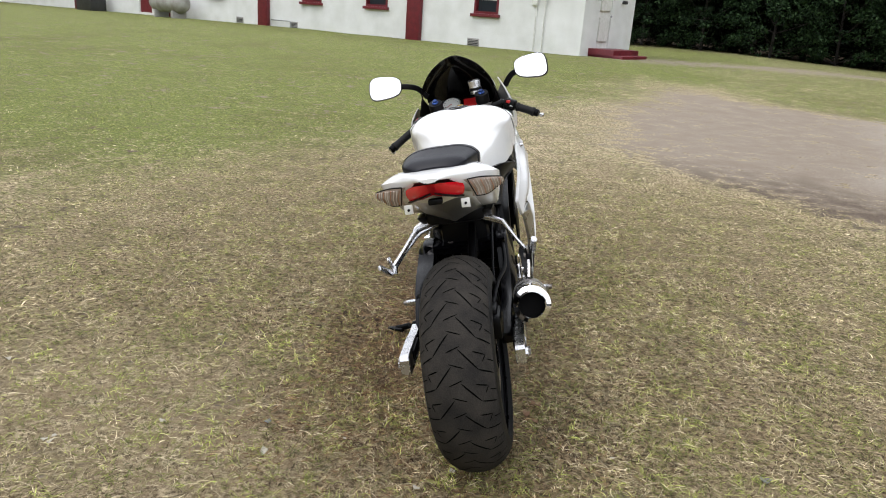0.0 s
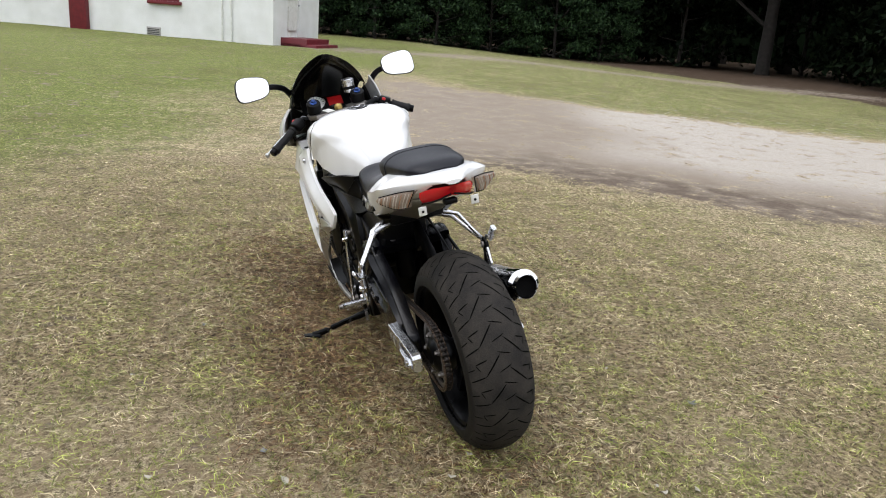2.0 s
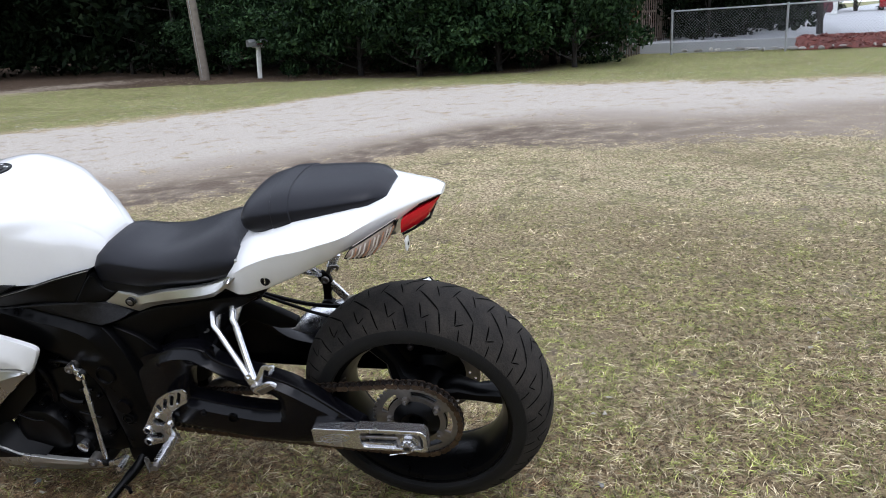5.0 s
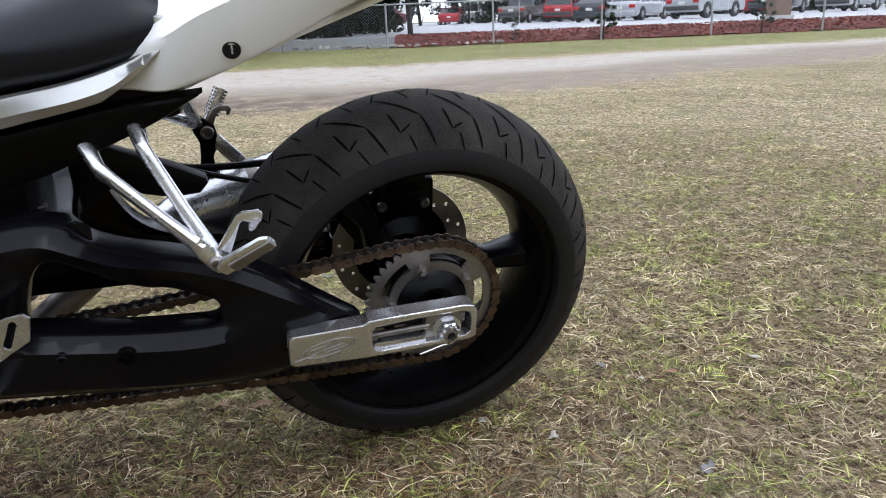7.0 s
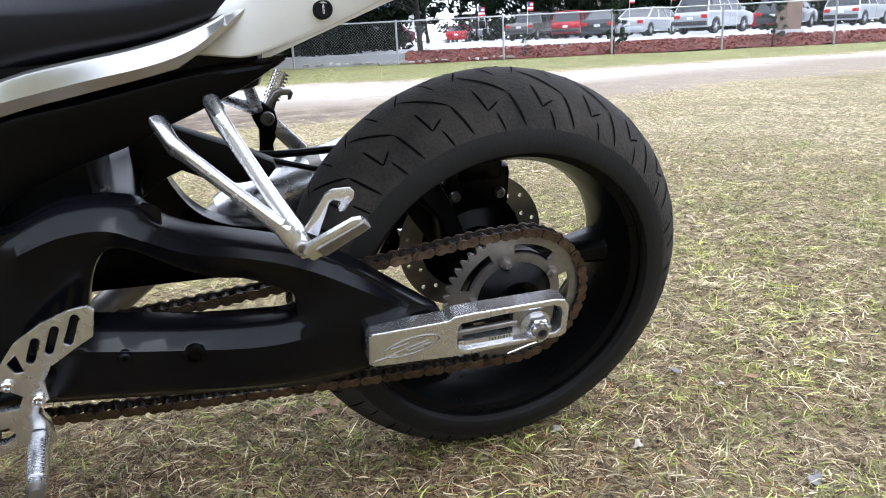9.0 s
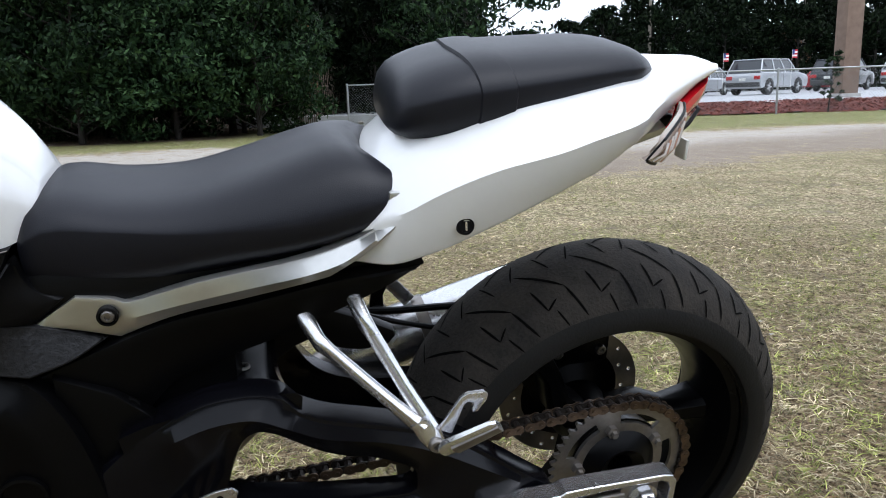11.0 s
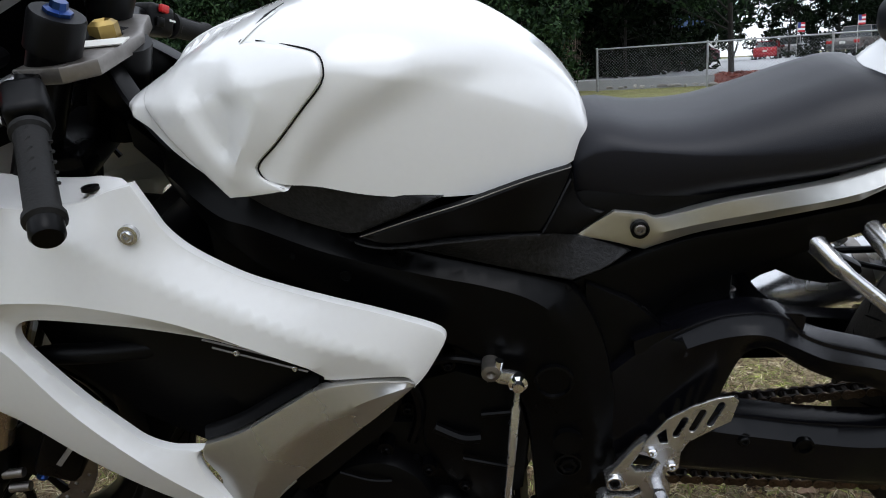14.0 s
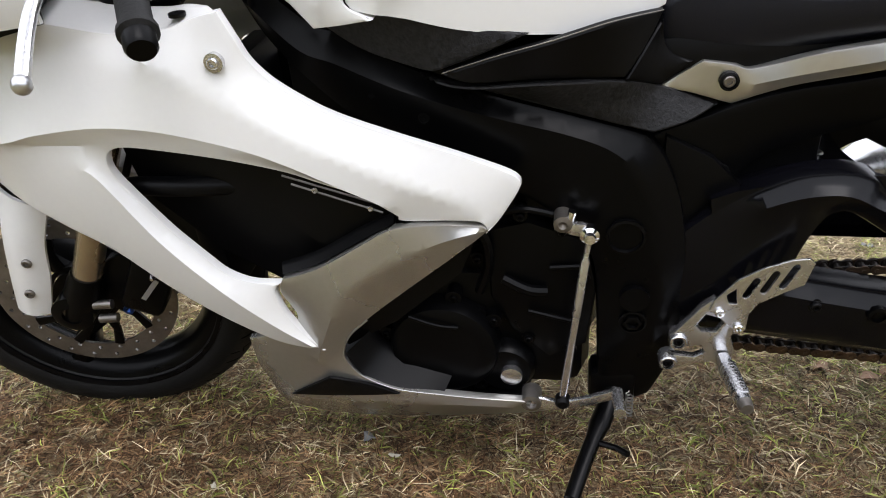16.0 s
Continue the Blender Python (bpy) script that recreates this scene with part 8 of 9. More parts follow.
base[:, 2] = 0.03 + 0.32 * np.sin(v * np.pi / 2)
a = rb.normal(size=(n, 3)) * np.array([1, 1, 0.5])
a /= np.linalg.norm(a, axis=1)[:, None]
b = np.cross(a, rb.normal(size=(n, 3)))
b /= np.linalg.norm(b, axis=1)[:, None]
L = (0.03 + 0.05 * rb.random(n))[:, None]
V = np.stack([base - a * L, base + b * L * 0.4, base + a * L, base - b * L * 0.4], 1).reshape(-1, 3)
me = bpy.data.meshes.new("bark_chips")
me.from_pydata(V.tolist(), [], np.arange(n * 4).reshape(-1, 4).tolist())
M_chip = foliage("bark_chip", (0.10, 0.022, 0.016), (0.19, 0.05, 0.036), (0.30, 0.10, 0.075))
me.materials.append(M_chip)
tagged(new("bark_chips", me), "loose red bark chips on the bank", "mulch", kind="stuff")

fence = thing("chain_link_fence", "galvanised chain link fence along the lawn", "fence")
M_wire = material("fence_wire", (0.30, 0.31, 0.32), (0.22, 0.23, 0.24), 20, 0.5, metal=0.5)
NP = 13
for k in range(NP):
    p = F0 + FD * (3.05 * k)
    post = part("fence_post", tube(bmesh.new(), [(p.x, p.y, -0.1), (p.x, p.y, 1.22)], 0.035 if k == 0 else 0.028, 10), M_galv, fence)
    part("post_cap", lathe(bmesh.new(), [(0.036, 0.0), (0.034, 0.02), (0.0, 0.04)], 10, (p.x, p.y, 1.22), "z"), M_galv, post)
    if k < NP - 1:
        q = F0 + FD * (3.05 * (k + 1))
        part("top_rail", tube(bmesh.new(), [(p.x, p.y, 1.205), (q.x, q.y, 1.205)], 0.021, 8), M_galv, fence)
bm = bmesh.new()
span = 3.05 * (NP - 1)
for sg in (1, -1):
    k = 0
    while k * 0.085 < span + 1.16:
        a0 = k * 0.085
        s_lo, s_hi = (a0 - 1.16, a0) if sg > 0 else (a0, a0 - 1.16)
        def clipz(sa, sb):
            out = []
            for t_ in (0.0, 1.0):
                out.append((sa + (sb - sa) * t_, 0.04 + 1.16 * t_))
            (x0_, z0_), (x1_, z1_) = out
            if max(x0_, x1_) <= 0 or min(x0_, x1_) >= span:
                return None
            def cut(xa, za, xb, zb):
                for lim in (0.0, span):
                    if (xa - lim) * (xb - lim) < 0 and ((xa < 0) if lim == 0.0 else (xa > span)):
                        u = (lim - xa) / (xb - xa)
                        return lim, za + (zb - za) * u
                return xa, za
            return cut(x0_, z0_, x1_, z1_), cut(x1_, z1_, x0_, z0_)
        c = clipz(s_lo, s_hi)
        if c:
            (xa, za), (xb, zb) = c
            p, q = F0 + FD * xa, F0 + FD * xb
            tube(bm, [(p.x, p.y, za), (q.x, q.y, zb)], 0.0022, 3, caps=False)
        k += 1
part("wire_mesh", bm, M_wire, fence, "woven wire mesh", smooth=False, kind="stuff")

# row of pale stones at the end of the fence
def rock(name, label, size, seed):
    r = np.random.default_rng(seed)
    bm = bmesh.new()
    bmesh.ops.create_icosphere(bm, subdivisions=2, radius=1)
    for v in bm.verts:
        v.co *= 0.8 + 0.35 * r.random()
        v.co = Vector((v.co.x * size, v.co.y * size * 0.8, v.co.z * size * 0.55))
    return tagged(new(name, mesh_of(name, bm, M_rock, True)), label, "stone", "stones along the fence")


stone = rock("border_stone", "pale rough stone at the foot of the fence", 0.14, 3)
rr = random.Random(8)
for k in range(26):
    p = F0 + FD * (0.3 + 0.24 * k) + FNR * rr.uniform(0.1, 0.7)
    m = Matrix.Translation((p.x, p.y, 0.05 + rr.uniform(0, 0.05))) @ Matrix.Rotation(rr.uniform(0, 6.28), 4, "Z") @ Matrix.Diagonal((*(rr.uniform(0.5, 1.2) for _ in range(3)), 1))
    if k:
        copy_thing(stone, m)
    else:
        stone.matrix_basis = m

# board fence running back behind the shrubs
bfence = thing("board_fence", "weathered brown wooden board fence", "fence")
for k in range(26):
    x, y = 21.0 + 0.26 * k, 1.35 - 0.055 * k
    h = 1.55 + 0.02 * k + 0.04 * math.sin(k * 2.3)
    part("board", box(bmesh.new(), (x, y - 0.012, 0.0), (x + 0.235, y + 0.012, h), 0.004), M_fencewood, bfence, smooth=False)
for z in (0.4, 1.25):
    part("fence_rail", tube(bmesh.new(), [(21.0, 1.39, z), (27.7, -0.02, z)], 0.035, 6), M_fencewood, bfence)
for k in range(4):
    part("fence_post", box(bmesh.new(), (21.0 + 2.1 * k, 1.38 - 0.45 * k, -0.1), (21.1 + 2.1 * k, 1.48 - 0.45 * k, 1.7)), M_fencewood, bfence, smooth=False)

# brown sign pillar on the lot
M_pillar = material("brown_pillar", (0.22, 0.15, 0.11), (0.16, 0.11, 0.08), 5, 0.85, bump=0.4, bscale=40)
pil_t = thing("sign_pillar", "tall square brown sign pillar on the lot", "pillar", Matrix.Translation((22.6, -16.9, 0.3)))
part("shaft", box(bmesh.new(), (-0.29, -0.3, -0.2), (0.29, 0.3, 4.6), 0.02), M_pillar, pil_t)
part("plinth", box(bmesh.new(), (-0.36, -0.37, -0.2), (0.36, 0.37, 0.12), 0.02), M_concrete, pil_t)
part("cap", box(bmesh.new(), (-0.34, -0.35, 4.6), (0.34, 0.35, 4.72), 0.02), M_concrete, pil_t)

# ==== parked cars ====
def paint(name, c, rough=0.25, metal=0.3):
    return material(name, c, tuple(x * 0.92 for x in c), 3, rough, metal=metal, coat=0.5, rvar=0.05)


P_silver, P_white, P_red, P_grey, P_dark, P_maroon = paint("silver_car_paint", (0.52, 0.54, 0.56)), paint("white_car_paint", (0.78, 0.78, 0.78), metal=0.0), paint("red_car_paint", (0.38, 0.012, 0.02)), paint("grey_car_paint", (0.20, 0.19, 0.18)), paint("dark_car_paint", (0.035, 0.04, 0.045)), paint("maroon_van_paint", (0.10, 0.02, 0.03))
M_taillamp = material("car_tail_lamp", (0.45, 0.02, 0.02), (0.35, 0.015, 0.015), 10, 0.2, coat=0.5)
M_alloy = material("alloy_wheel", (0.55, 0.56, 0.57), (0.45, 0.46, 0.47), 10, 0.35, metal=0.7)
KINDS = {
    "sedan": dict(L=4.7, W=1.78, sill=0.22, belt=0.92, hood=0.80, boot=0.98, roof=1.45, cab=(0.55, 1.45, 3.25, 4.1), wheel=0.32, axles=(0.9, 3.65)),
    "suv": dict(L=4.65, W=1.86, sill=0.32, belt=1.08, hood=1.02, boot=1.08, roof=1.72, cab=(0.08, 0.42, 2.85, 3.55), wheel=0.37, axles=(0.85, 3.65)),
    "pickup": dict(L=5.5, W=1.95, sill=0.42, belt=1.12, hood=1.12, boot=1.14, roof=1.83, cab=(1.95, 2.2, 3.7, 4.25), wheel=0.39, axles=(1.1, 4.55)),
    "van": dict(L=4.9, W=1.9, sill=0.3, belt=1.05, hood=1.0, boot=1.05, roof=1.85, cab=(0.06, 0.3, 3.5, 4.3), wheel=0.34, axles=(0.95, 3.8)),
}


def car(name, kind, mat, label, x, y, heading, z=0.30):
    """A parked car: x of its own axes is its length from the tail; heading in degrees."""
    k = KINDS[kind]
    Lc, W = k["L"], k["W"]
    m = Matrix.Translation((x, y, z)) @ Matrix.Rotation(radians(heading), 4, "Z") @ Matrix.Translation((-Lc / 2, 0, 0))
    ob = thing(name, label, "car", m, "cars on the lot")
    w = k["wheel"]

    def arch(ax):
        return [(ax + (w + 0.05) * math.cos(math.pi - a), w + (w + 0.05) * math.sin(a)) for a in [math.pi * i / 8 for i in range(9)]]
    a1, a2 = k["axles"]
    prof = [(0.03, k["sill"] + 0.18), (0.12, k["sill"])] + [p for p in arch(a1) if p[1] > k["sill"]] + [p for p in arch(a2) if p[1] > k["sill"]] + [(Lc - 0.15, k["sill"]), (Lc - 0.02, k["sill"] + 0.2), (Lc - 0.06, k["hood"] - 0.16), (Lc - 0.35, k["hood"] - 0.05), (k["cab"][3], k["belt"]), (k["cab"][0] + 0.1, k["belt"] + 0.01), (0.1, k["boot"] - 0.02), (0.0, k["boot"] - 0.25)]
    body = part("body", plate(bmesh.new(), prof, (), -W / 2, W / 2, "xz", bevel=0.07), mat, ob)
    c0, c1, c2, c3 = k["cab"]
    b, r = k["belt"] - 0.03, k["roof"]
    wi, wo = W / 2 - 0.20, W / 2 - 0.05
    bm = bmesh.new()
    lo = [(c0, -wo), (c3, -wo), (c3, wo), (c0, wo)]
    hi = [(c1, -wi), (c2, -wi), (c2, wi), (c1, wi)]
    skin2 = [[bm.verts.new((px, py, b)) for px, py in lo], [bm.verts.new((px, py, r - 0.03)) for px, py in hi]]
    for i in range(4):
        bm.faces.new((skin2[0][i], skin2[0][(i + 1) % 4], skin2[1][(i + 1) % 4], skin2[1][i]))
    bm.faces.new(skin2[1])
    bm.faces.new(skin2[0][::-1])
    part("glazing", bm, M_darkglass, ob, "dark car windows", smooth=False)
    part("roof", box(bmesh.new(), (c1 - 0.05, -wi - 0.02, r - 0.05), (c2 + 0.05, wi + 0.02, r), 0.02), mat, ob)
    for sy in (-1, 1):
        for t_ in (0.0, 0.36 if kind != "pickup" else 1.0, 0.66, 1.0):
            xl, xh = c0 + (c3 - c0) * t_, c1 + (c2 - c1) * t_
            part("pillar", tube(bmesh.new(), [(xl, sy * (wo + 0.004), b), (xh, sy * (wi + 0.004), r - 0.02)], [(0.05, 0.03), (0.04, 0.03)], 8), mat, ob)
        part("tail_light", box(bmesh.new(), (-0.02, sy * (W / 2 - 0.2) - 0.16, k["boot"] - 0.34), (0.10, sy * (W / 2 - 0.2) + 0.16, k["boot"] - 0.16), 0.02), M_taillamp, ob)
        part("door_mirror", box(bmesh.new(), (c3 - 0.35, sy * (W / 2 + 0.08) - 0.09, b + 0.02), (c3 - 0.22, sy * (W / 2 + 0.08) + 0.09, b + 0.17), 0.03), mat, ob)
        for ax in (a1, a2):
            ty = part("wheel", lathe(bmesh.new(), [(w * 0.62, -0.1), (w - 0.02, -0.1), (w, -0.07), (w, 0.07), (w - 0.02, 0.1), (w * 0.62, 0.1)], 24, (ax, sy * (W / 2 - 0.1), w), "y", closed=True), M_rubber_far, ob)
            rim = part("rim", lathe(bmesh.new(), [(w * 0.63, sy * 0.02), (w * 0.63, sy * 0.09), (w * 0.56, sy * 0.085), (w * 0.52, sy * 0.05), (0.0, sy * 0.05)], 20, (ax, sy * (W / 2 - 0.1), w), "y"), M_darkmetal, ty)
            for q in range(5):
                a = 1.2566 * q
                part("rim_spoke", tube(bmesh.new(), [(ax, sy * (W / 2 - 0.02), w), (ax + 0.56 * w * math.cos(a), sy * (W / 2 - 0.025), w + 0.56 * w * math.sin(a))], [0.045, 0.03], 6), M_alloy, rim)
        part("door_line", box(bmesh.new(), ((c0 + c3) / 2 + 0.3, sy * (W / 2 + 0.001) - 0.004, k["sill"] + 0.12), ((c0 + c3) / 2 + 0.312, sy * (W / 2 + 0.001) + 0.004, b - 0.02)), M_darkmetal, ob, smooth=False)
        part("door_handle", box(bmesh.new(), ((c0 + c3) / 2 + 0.05, sy * (W / 2 + 0.01) - 0.015, b - 0.16), ((c0 + c3) / 2 + 0.22, sy * (W / 2 + 0.01) + 0.015, b - 0.13), 0.008), mat, ob)
    part("rear_bumper", box(bmesh.new(), (-0.07, -W / 2 + 0.06, k["sill"] + 0.08), (0.12, W / 2 - 0.06, k["sill"] + 0.30), 0.05), mat if kind == "sedan" else M_darkmetal, ob)
    part("number_plate", box(bmesh.new(), (-0.075, -0.16, k["sill"] + 0.36), (-0.02, 0.16, k["sill"] + 0.50), 0.01), M_whitewood, ob)
    return ob


car("pickup_truck", "pickup", P_grey, "grey-brown pickup truck parked on the lot", 50.3, -16.9, -38)
car("red_suv", "suv", P_red, "red sport utility car parked on the lot", 47.1, -18.7, -35)
car("dark_car", "sedan", P_dark, "dark car parked between lighter ones", 38.5, -17.3, -38)
car("silver_sedan", "sedan", P_silver, "pale silver saloon car parked on the lot", 37.0, -18.9, -52)
car("silver_suv", "suv", P_silver, "silver sport utility car parked on the lot", 34.5, -21.3, -60)
car("dark_suv", "suv", P_dark, "dark sport utility car behind the pillar", 38.0, -28.0, -55)
car("red_car", "sedan", P_red, "red car parked far behind", 44.0, -31.5, -55)
car("light_suv", "suv", P_silver, "light silver sport utility car parked on the lot", 36.0, -31.0, -62)
car("dark_car", "sedan", P_dark, "dark car at the end of the row", 36.0, -36.5, -60)
car("red_coupe", "sedan", P_red, "red car far across the lot", 66.0, -15.3, -20)
car("white_truck", "pickup", P_white, "white truck far across the lot", 70.0, -18.3, 150)
car("maroon_van", "van", P_maroon, "old maroon van with a yellow sign in its window", 46.0, -5.2, -78)
sign = tagged(new("window_sign", mesh_of("window_sign", box(bmesh.new(), (45.04, -5.6, 1.62), (45.06, -4.9, 1.95)), material("yellow_card", (0.55, 0.36, 0.05), (0.48, 0.31, 0.05), 5, 0.6))), "yellow price card leaning on the van window", "sign")

# small flags on the cars
M_flag_red, M_flag_white, M_flag_blue = (material(n, c, None, 8, 0.8) for n, c in (("flag_red", (0.5, 0.03, 0.04)), ("flag_white", (0.75, 0.75, 0.75)), ("flag_blue", (0.03, 0.05, 0.2))))
for k, (x, y, z0, h) in enumerate(((34.0, -16.4, 0.3, 2.0), (34.0, -18.6, 0.3, 2.05), (34.0, -8.8, 0.3, 1.7), (34.0, -11.2, 0.3, 1.85), (33.0, -21.6, 0.3, 2.1))):
    fl = thing("small_flag", "small striped red and white flag on a thin staff", "flag", Matrix.Translation((x, y, z0)) @ Matrix.Rotation(radians(-75), 4, "Z"), "flags on the lot")
    fl.scale = (0.6, 0.6, 1.0)
    part("staff", tube(bmesh.new(), [(0, 0, 0), (0, 0, h)], 0.012, 6), M_whitewood, fl)
    for j in range(5):
        part("stripe", box(bmesh.new(), (0.012, -0.004, h - 0.08 * (j + 1)), (0.55, 0.004, h - 0.08 * j)), M_flag_red if j % 2 == 0 else M_flag_white, fl, smooth=False)
    part("canton", box(bmesh.new(), (0.012, -0.007, h - 0.23), (0.24, 0.007, h)), M_flag_blue, fl, smooth=False)

# little house with a blue gable behind the van
M_blue_gable = material("blue_gable", (0.10, 0.17, 0.34), (0.08, 0.13, 0.27), 4, 0.7)
cot = thing("cottage", "small white cottage with a blue gable behind the lot", "house", Matrix.Translation((60, -7.2, 0.2)) @ Matrix.Rotation(radians(12), 4, "Z"))
part("wall", box(bmesh.new(), (0, -3.2, 0), (7, 3.2, 2.6)), M_wall, cot, smooth=False)
part("gable", plate(bmesh.new(), [(-3.3, 2.6), (3.3, 2.6), (0, 4.3)], (), -0.02, 0.2), M_blue_gable, cot, smooth=False)
for sy in (-1, 1):
    part("roof_slope", plate(bmesh.new(), [(-0.6, 0), (7.4, 0), (7.4, 4.2), (-0.6, 4.2)], (), 0, 0.12, "xy"), M_roof, cot, smooth=False).matrix_local = Matrix.Translation((0, sy * 3.7, 2.45)) @ Matrix.Rotation(radians(27 if sy < 0 else 153), 4, "X")
part("door", box(bmesh.new(), (-0.05, -0.5, 0), (0.02, 0.5, 2.1)), M_redtrim, cot, smooth=False)

# ==== trees beyond the lot, poles and wires ====
ltree = tree("roadside_tree", "small dark tree beside the fence", "tree", 5.6, 2.1, 0.26, M_leaf_mid, 21, 150, 90, 0.08, 0.07)
ltree.matrix_world = Matrix.Translation((23.6, -4.1, 0.15)) @ Matrix.Diagonal((1.25, 1.25, 1.35, 1))
weed = tree("sapling", "thin green sapling growing through the fence", "sapling", 1.9, 0.35, 0.1, M_leaf_mid, 22, 26, 40, 0.05, 0.02, "saplings at the fence")
weed.matrix_world = Matrix.Translation((19.35, -8.95, 0.0))
stand(weed, [(18.3, -13.3, 0.9), (20.2, -6.6, 0.35)], rt)
for spots, src in (([(70, -30, 0.62), (72, -38, 0.7), (70, -56, 0.75), (48, 6, 0.75), (54, 2, 0.7), (62, 1, 0.8), (58, -2, 0.62), (70, -4, 0.72), (66, 8, 1.0), (78, -9, 0.62), (84, -14, 0.6), (92, -44, 0.85), (95, -52, 0.8), (88, -50, 0.7), (98, -62, 0.9), (104, -70, 0.9), (106, -46, 0.7), (84, -60, 0.6), (76, -66, 0.6)], pine), ([(62, -24, 0.9), (58, -30, 0.8), (60, -36, 0.9), (57, -42, 0.8), (63, -48, 1.0), (58, -55, 0.9), (40, 4.5, 1.0), (44, 2.0, 0.9), (84, -27, 0.9), (88, -31, 0.8), (86, -35, 0.75), (90, -24, 0.9), (82, -40, 0.8), (36, 3.2, 0.7), (80, -12, 0.8), (78, -75, 0.9)], bush)):
    stand(src, spots, rt)
stand(bush, [(56, -20.5, 1.0), (51, -24, 1.0), (55, -30, 1.1), (53, -35, 1.0), (51, -40, 1.0), (56, -46, 1.1), (27.5, 0.8, 0.9), (31, -0.6, 0.8), (35, -1.6, 0.9), (40, -1.8, 1.0), (25.4, -1.0, 0.62), (52, -2.5, 1.1)], rt)
stand(bush, [(29.5, -2.4, 0.85), (33.0, -3.4, 0.9), (38.0, -3.6, 1.0), (66.5, -17.0, 1.05), (65.5, -20.5, 1.0), (64.5, -24.0, 1.1), (63.0, -27.5, 1.0), (61.5, -31.0, 1.1), (60.0, -34.5, 1.0), (58.0, -37.5, 1.05), (56.5, -40.5, 1.0), (54.5, -43.5, 1.0), (52.5, -46.5, 1.1)], rt)
stand(pine, [(70, -6.0, 0.75), (72, -9.5, 0.7), (69, -13.0, 0.6)], rt)
atree = tree("autumn_tree", "rusty red autumn tree behind the lot", "tree", 6.0, 2.3, 0.2, M_leaf_autumn, 23, 90, 60, 0.12, 0.1)
atree.matrix_world = Matrix.Translation((70, -45, 0.2))
vine = tree("dry_vine", "dry reddish-brown vine in the shrubs", "shrub", 3.4, 0.7, 0.1, M_leaf_autumn, 24, 40, 50, 0.06, 0.04)
vine.matrix_world = Matrix.Translation((20.2, 1.5, 0))
ends = []
for x, y, h in ((60, -26, 9.5), (66, -44, 9.0), (52, 4, 9.0)):
    pl = thing("power_pole", "tall thin wooden power pole beyond the lot", "utility pole", Matrix.Translation((x, y, 0.2)), "power poles")
    part("shaft", tube(bmesh.new(), [(0, 0, -0.2), (0, 0, h)], [0.16, 0.1], 8), M_wood, pl)
    part("cross_arm", box(bmesh.new(), (-0.06, -1.1, h - 0.7), (0.06, 1.1, h - 0.55)), M_wood, pl, smooth=False)
    ends.append(Vector((x, y, 0.2 + h - 0.6)))
for a, b in ((ends[2], ends[0]), (ends[0], ends[1]), (ends[1], Vector((72, -90, 9)))):
    for dy in (-1.0, 0.0, 1.0):
        mid = (a + b) / 2 + Vector((0, dy, -0.5))
        tagged(new("power_line", mesh_of("power_line", tube(bmesh.new(), smooth_line([a + Vector((0, dy, 0)), mid, b + Vector((0, dy, 0))], 9), 0.014, 4), M_darkmetal)), "dark overhead power line", "cable", "power lines")

# ==== lawn details ====
def field_noise(x, y, f=1.0):
    return 0.5 + 0.25 * np.sin(f * (2.3 * x + 1.1 * y) + 1.0) * np.cos(f * (1.7 * y - 0.9 * x)) + 0.25 * np.sin(f * (5.1 * x - 3.3 * y) + 2.0) * np.sin(f * (4.3 * y + 2.9 * x))


def blades(name, label, n_try, area, keep, length, width, lift, mat, seed):
    """A spread of single bent grass blades as one mesh."""
    r = np.random.default_rng(seed)
    per = 7
    x, y = (np.repeat(r.uniform(area[k], area[k + 1], n_try // per), per) + r.normal(size=n_try // per * per) * 9 * width for k in (0, 2))
    n_try = len(x)
    p = keep(x, y)
    ok = r.random(n_try) < p
    x, y = x[ok], y[ok]
    m = len(x)
    az, el = r.uniform(0, 2 * np.pi, m), np.radians(lift[0] + (lift[1] - lift[0]) * r.random(m) ** 2)
    ln, wd = length[0] + (length[1] - length[0]) * r.random(m) ** 1.5, width * (0.55 + 0.8 * r.random(m))
    base = np.stack([x, y, ground_height(x, y) + 0.001 + 0.009 * r.random(m)], 1)

    def heading(a, e):
        return np.stack([np.cos(a) * np.cos(e), np.sin(a) * np.cos(e), np.sin(e)], 1)
    mid = base + heading(az, el) * (ln * 0.5)[:, None]
    tip = mid + heading(az + r.normal(size=m) * 0.22, el * 0.3 - 0.10) * (ln * 0.5)[:, None]
    tip[:, 2] = np.maximum(tip[:, 2], ground_height(x, y) + 0.001)
    s = np.stack([-np.sin(az), np.cos(az), r.normal(size=m) * 0.35], 1) * wd[:, None] / 2
    V = np.stack([base - s * 0.8, base + s * 0.8, mid - s, mid + s, tip - s * 0.3, tip + s * 0.3], 1).reshape(-1, 3)
    quad = (np.arange(m)[:, None] * 6 + np.array([0, 1, 3, 2, 2, 3, 5, 4])[None, :]).reshape(-1)
    me = bpy.data.meshes.new(name)
    me.vertices.add(m * 6)
    me.vertices.foreach_set("co", V.reshape(-1).astype(np.float32))
    me.loops.add(m * 8)
    me.loops.foreach_set("vertex_index", quad.astype(np.int32))
    me.polygons.add(m * 2)
    me.polygons.foreach_set("loop_start", np.arange(0, m * 8, 4, dtype=np.int32))
    me.materials.append(mat)
    me.update()
    me.validate()
    return tagged(new(name, me), label, "grass", kind="stuff")


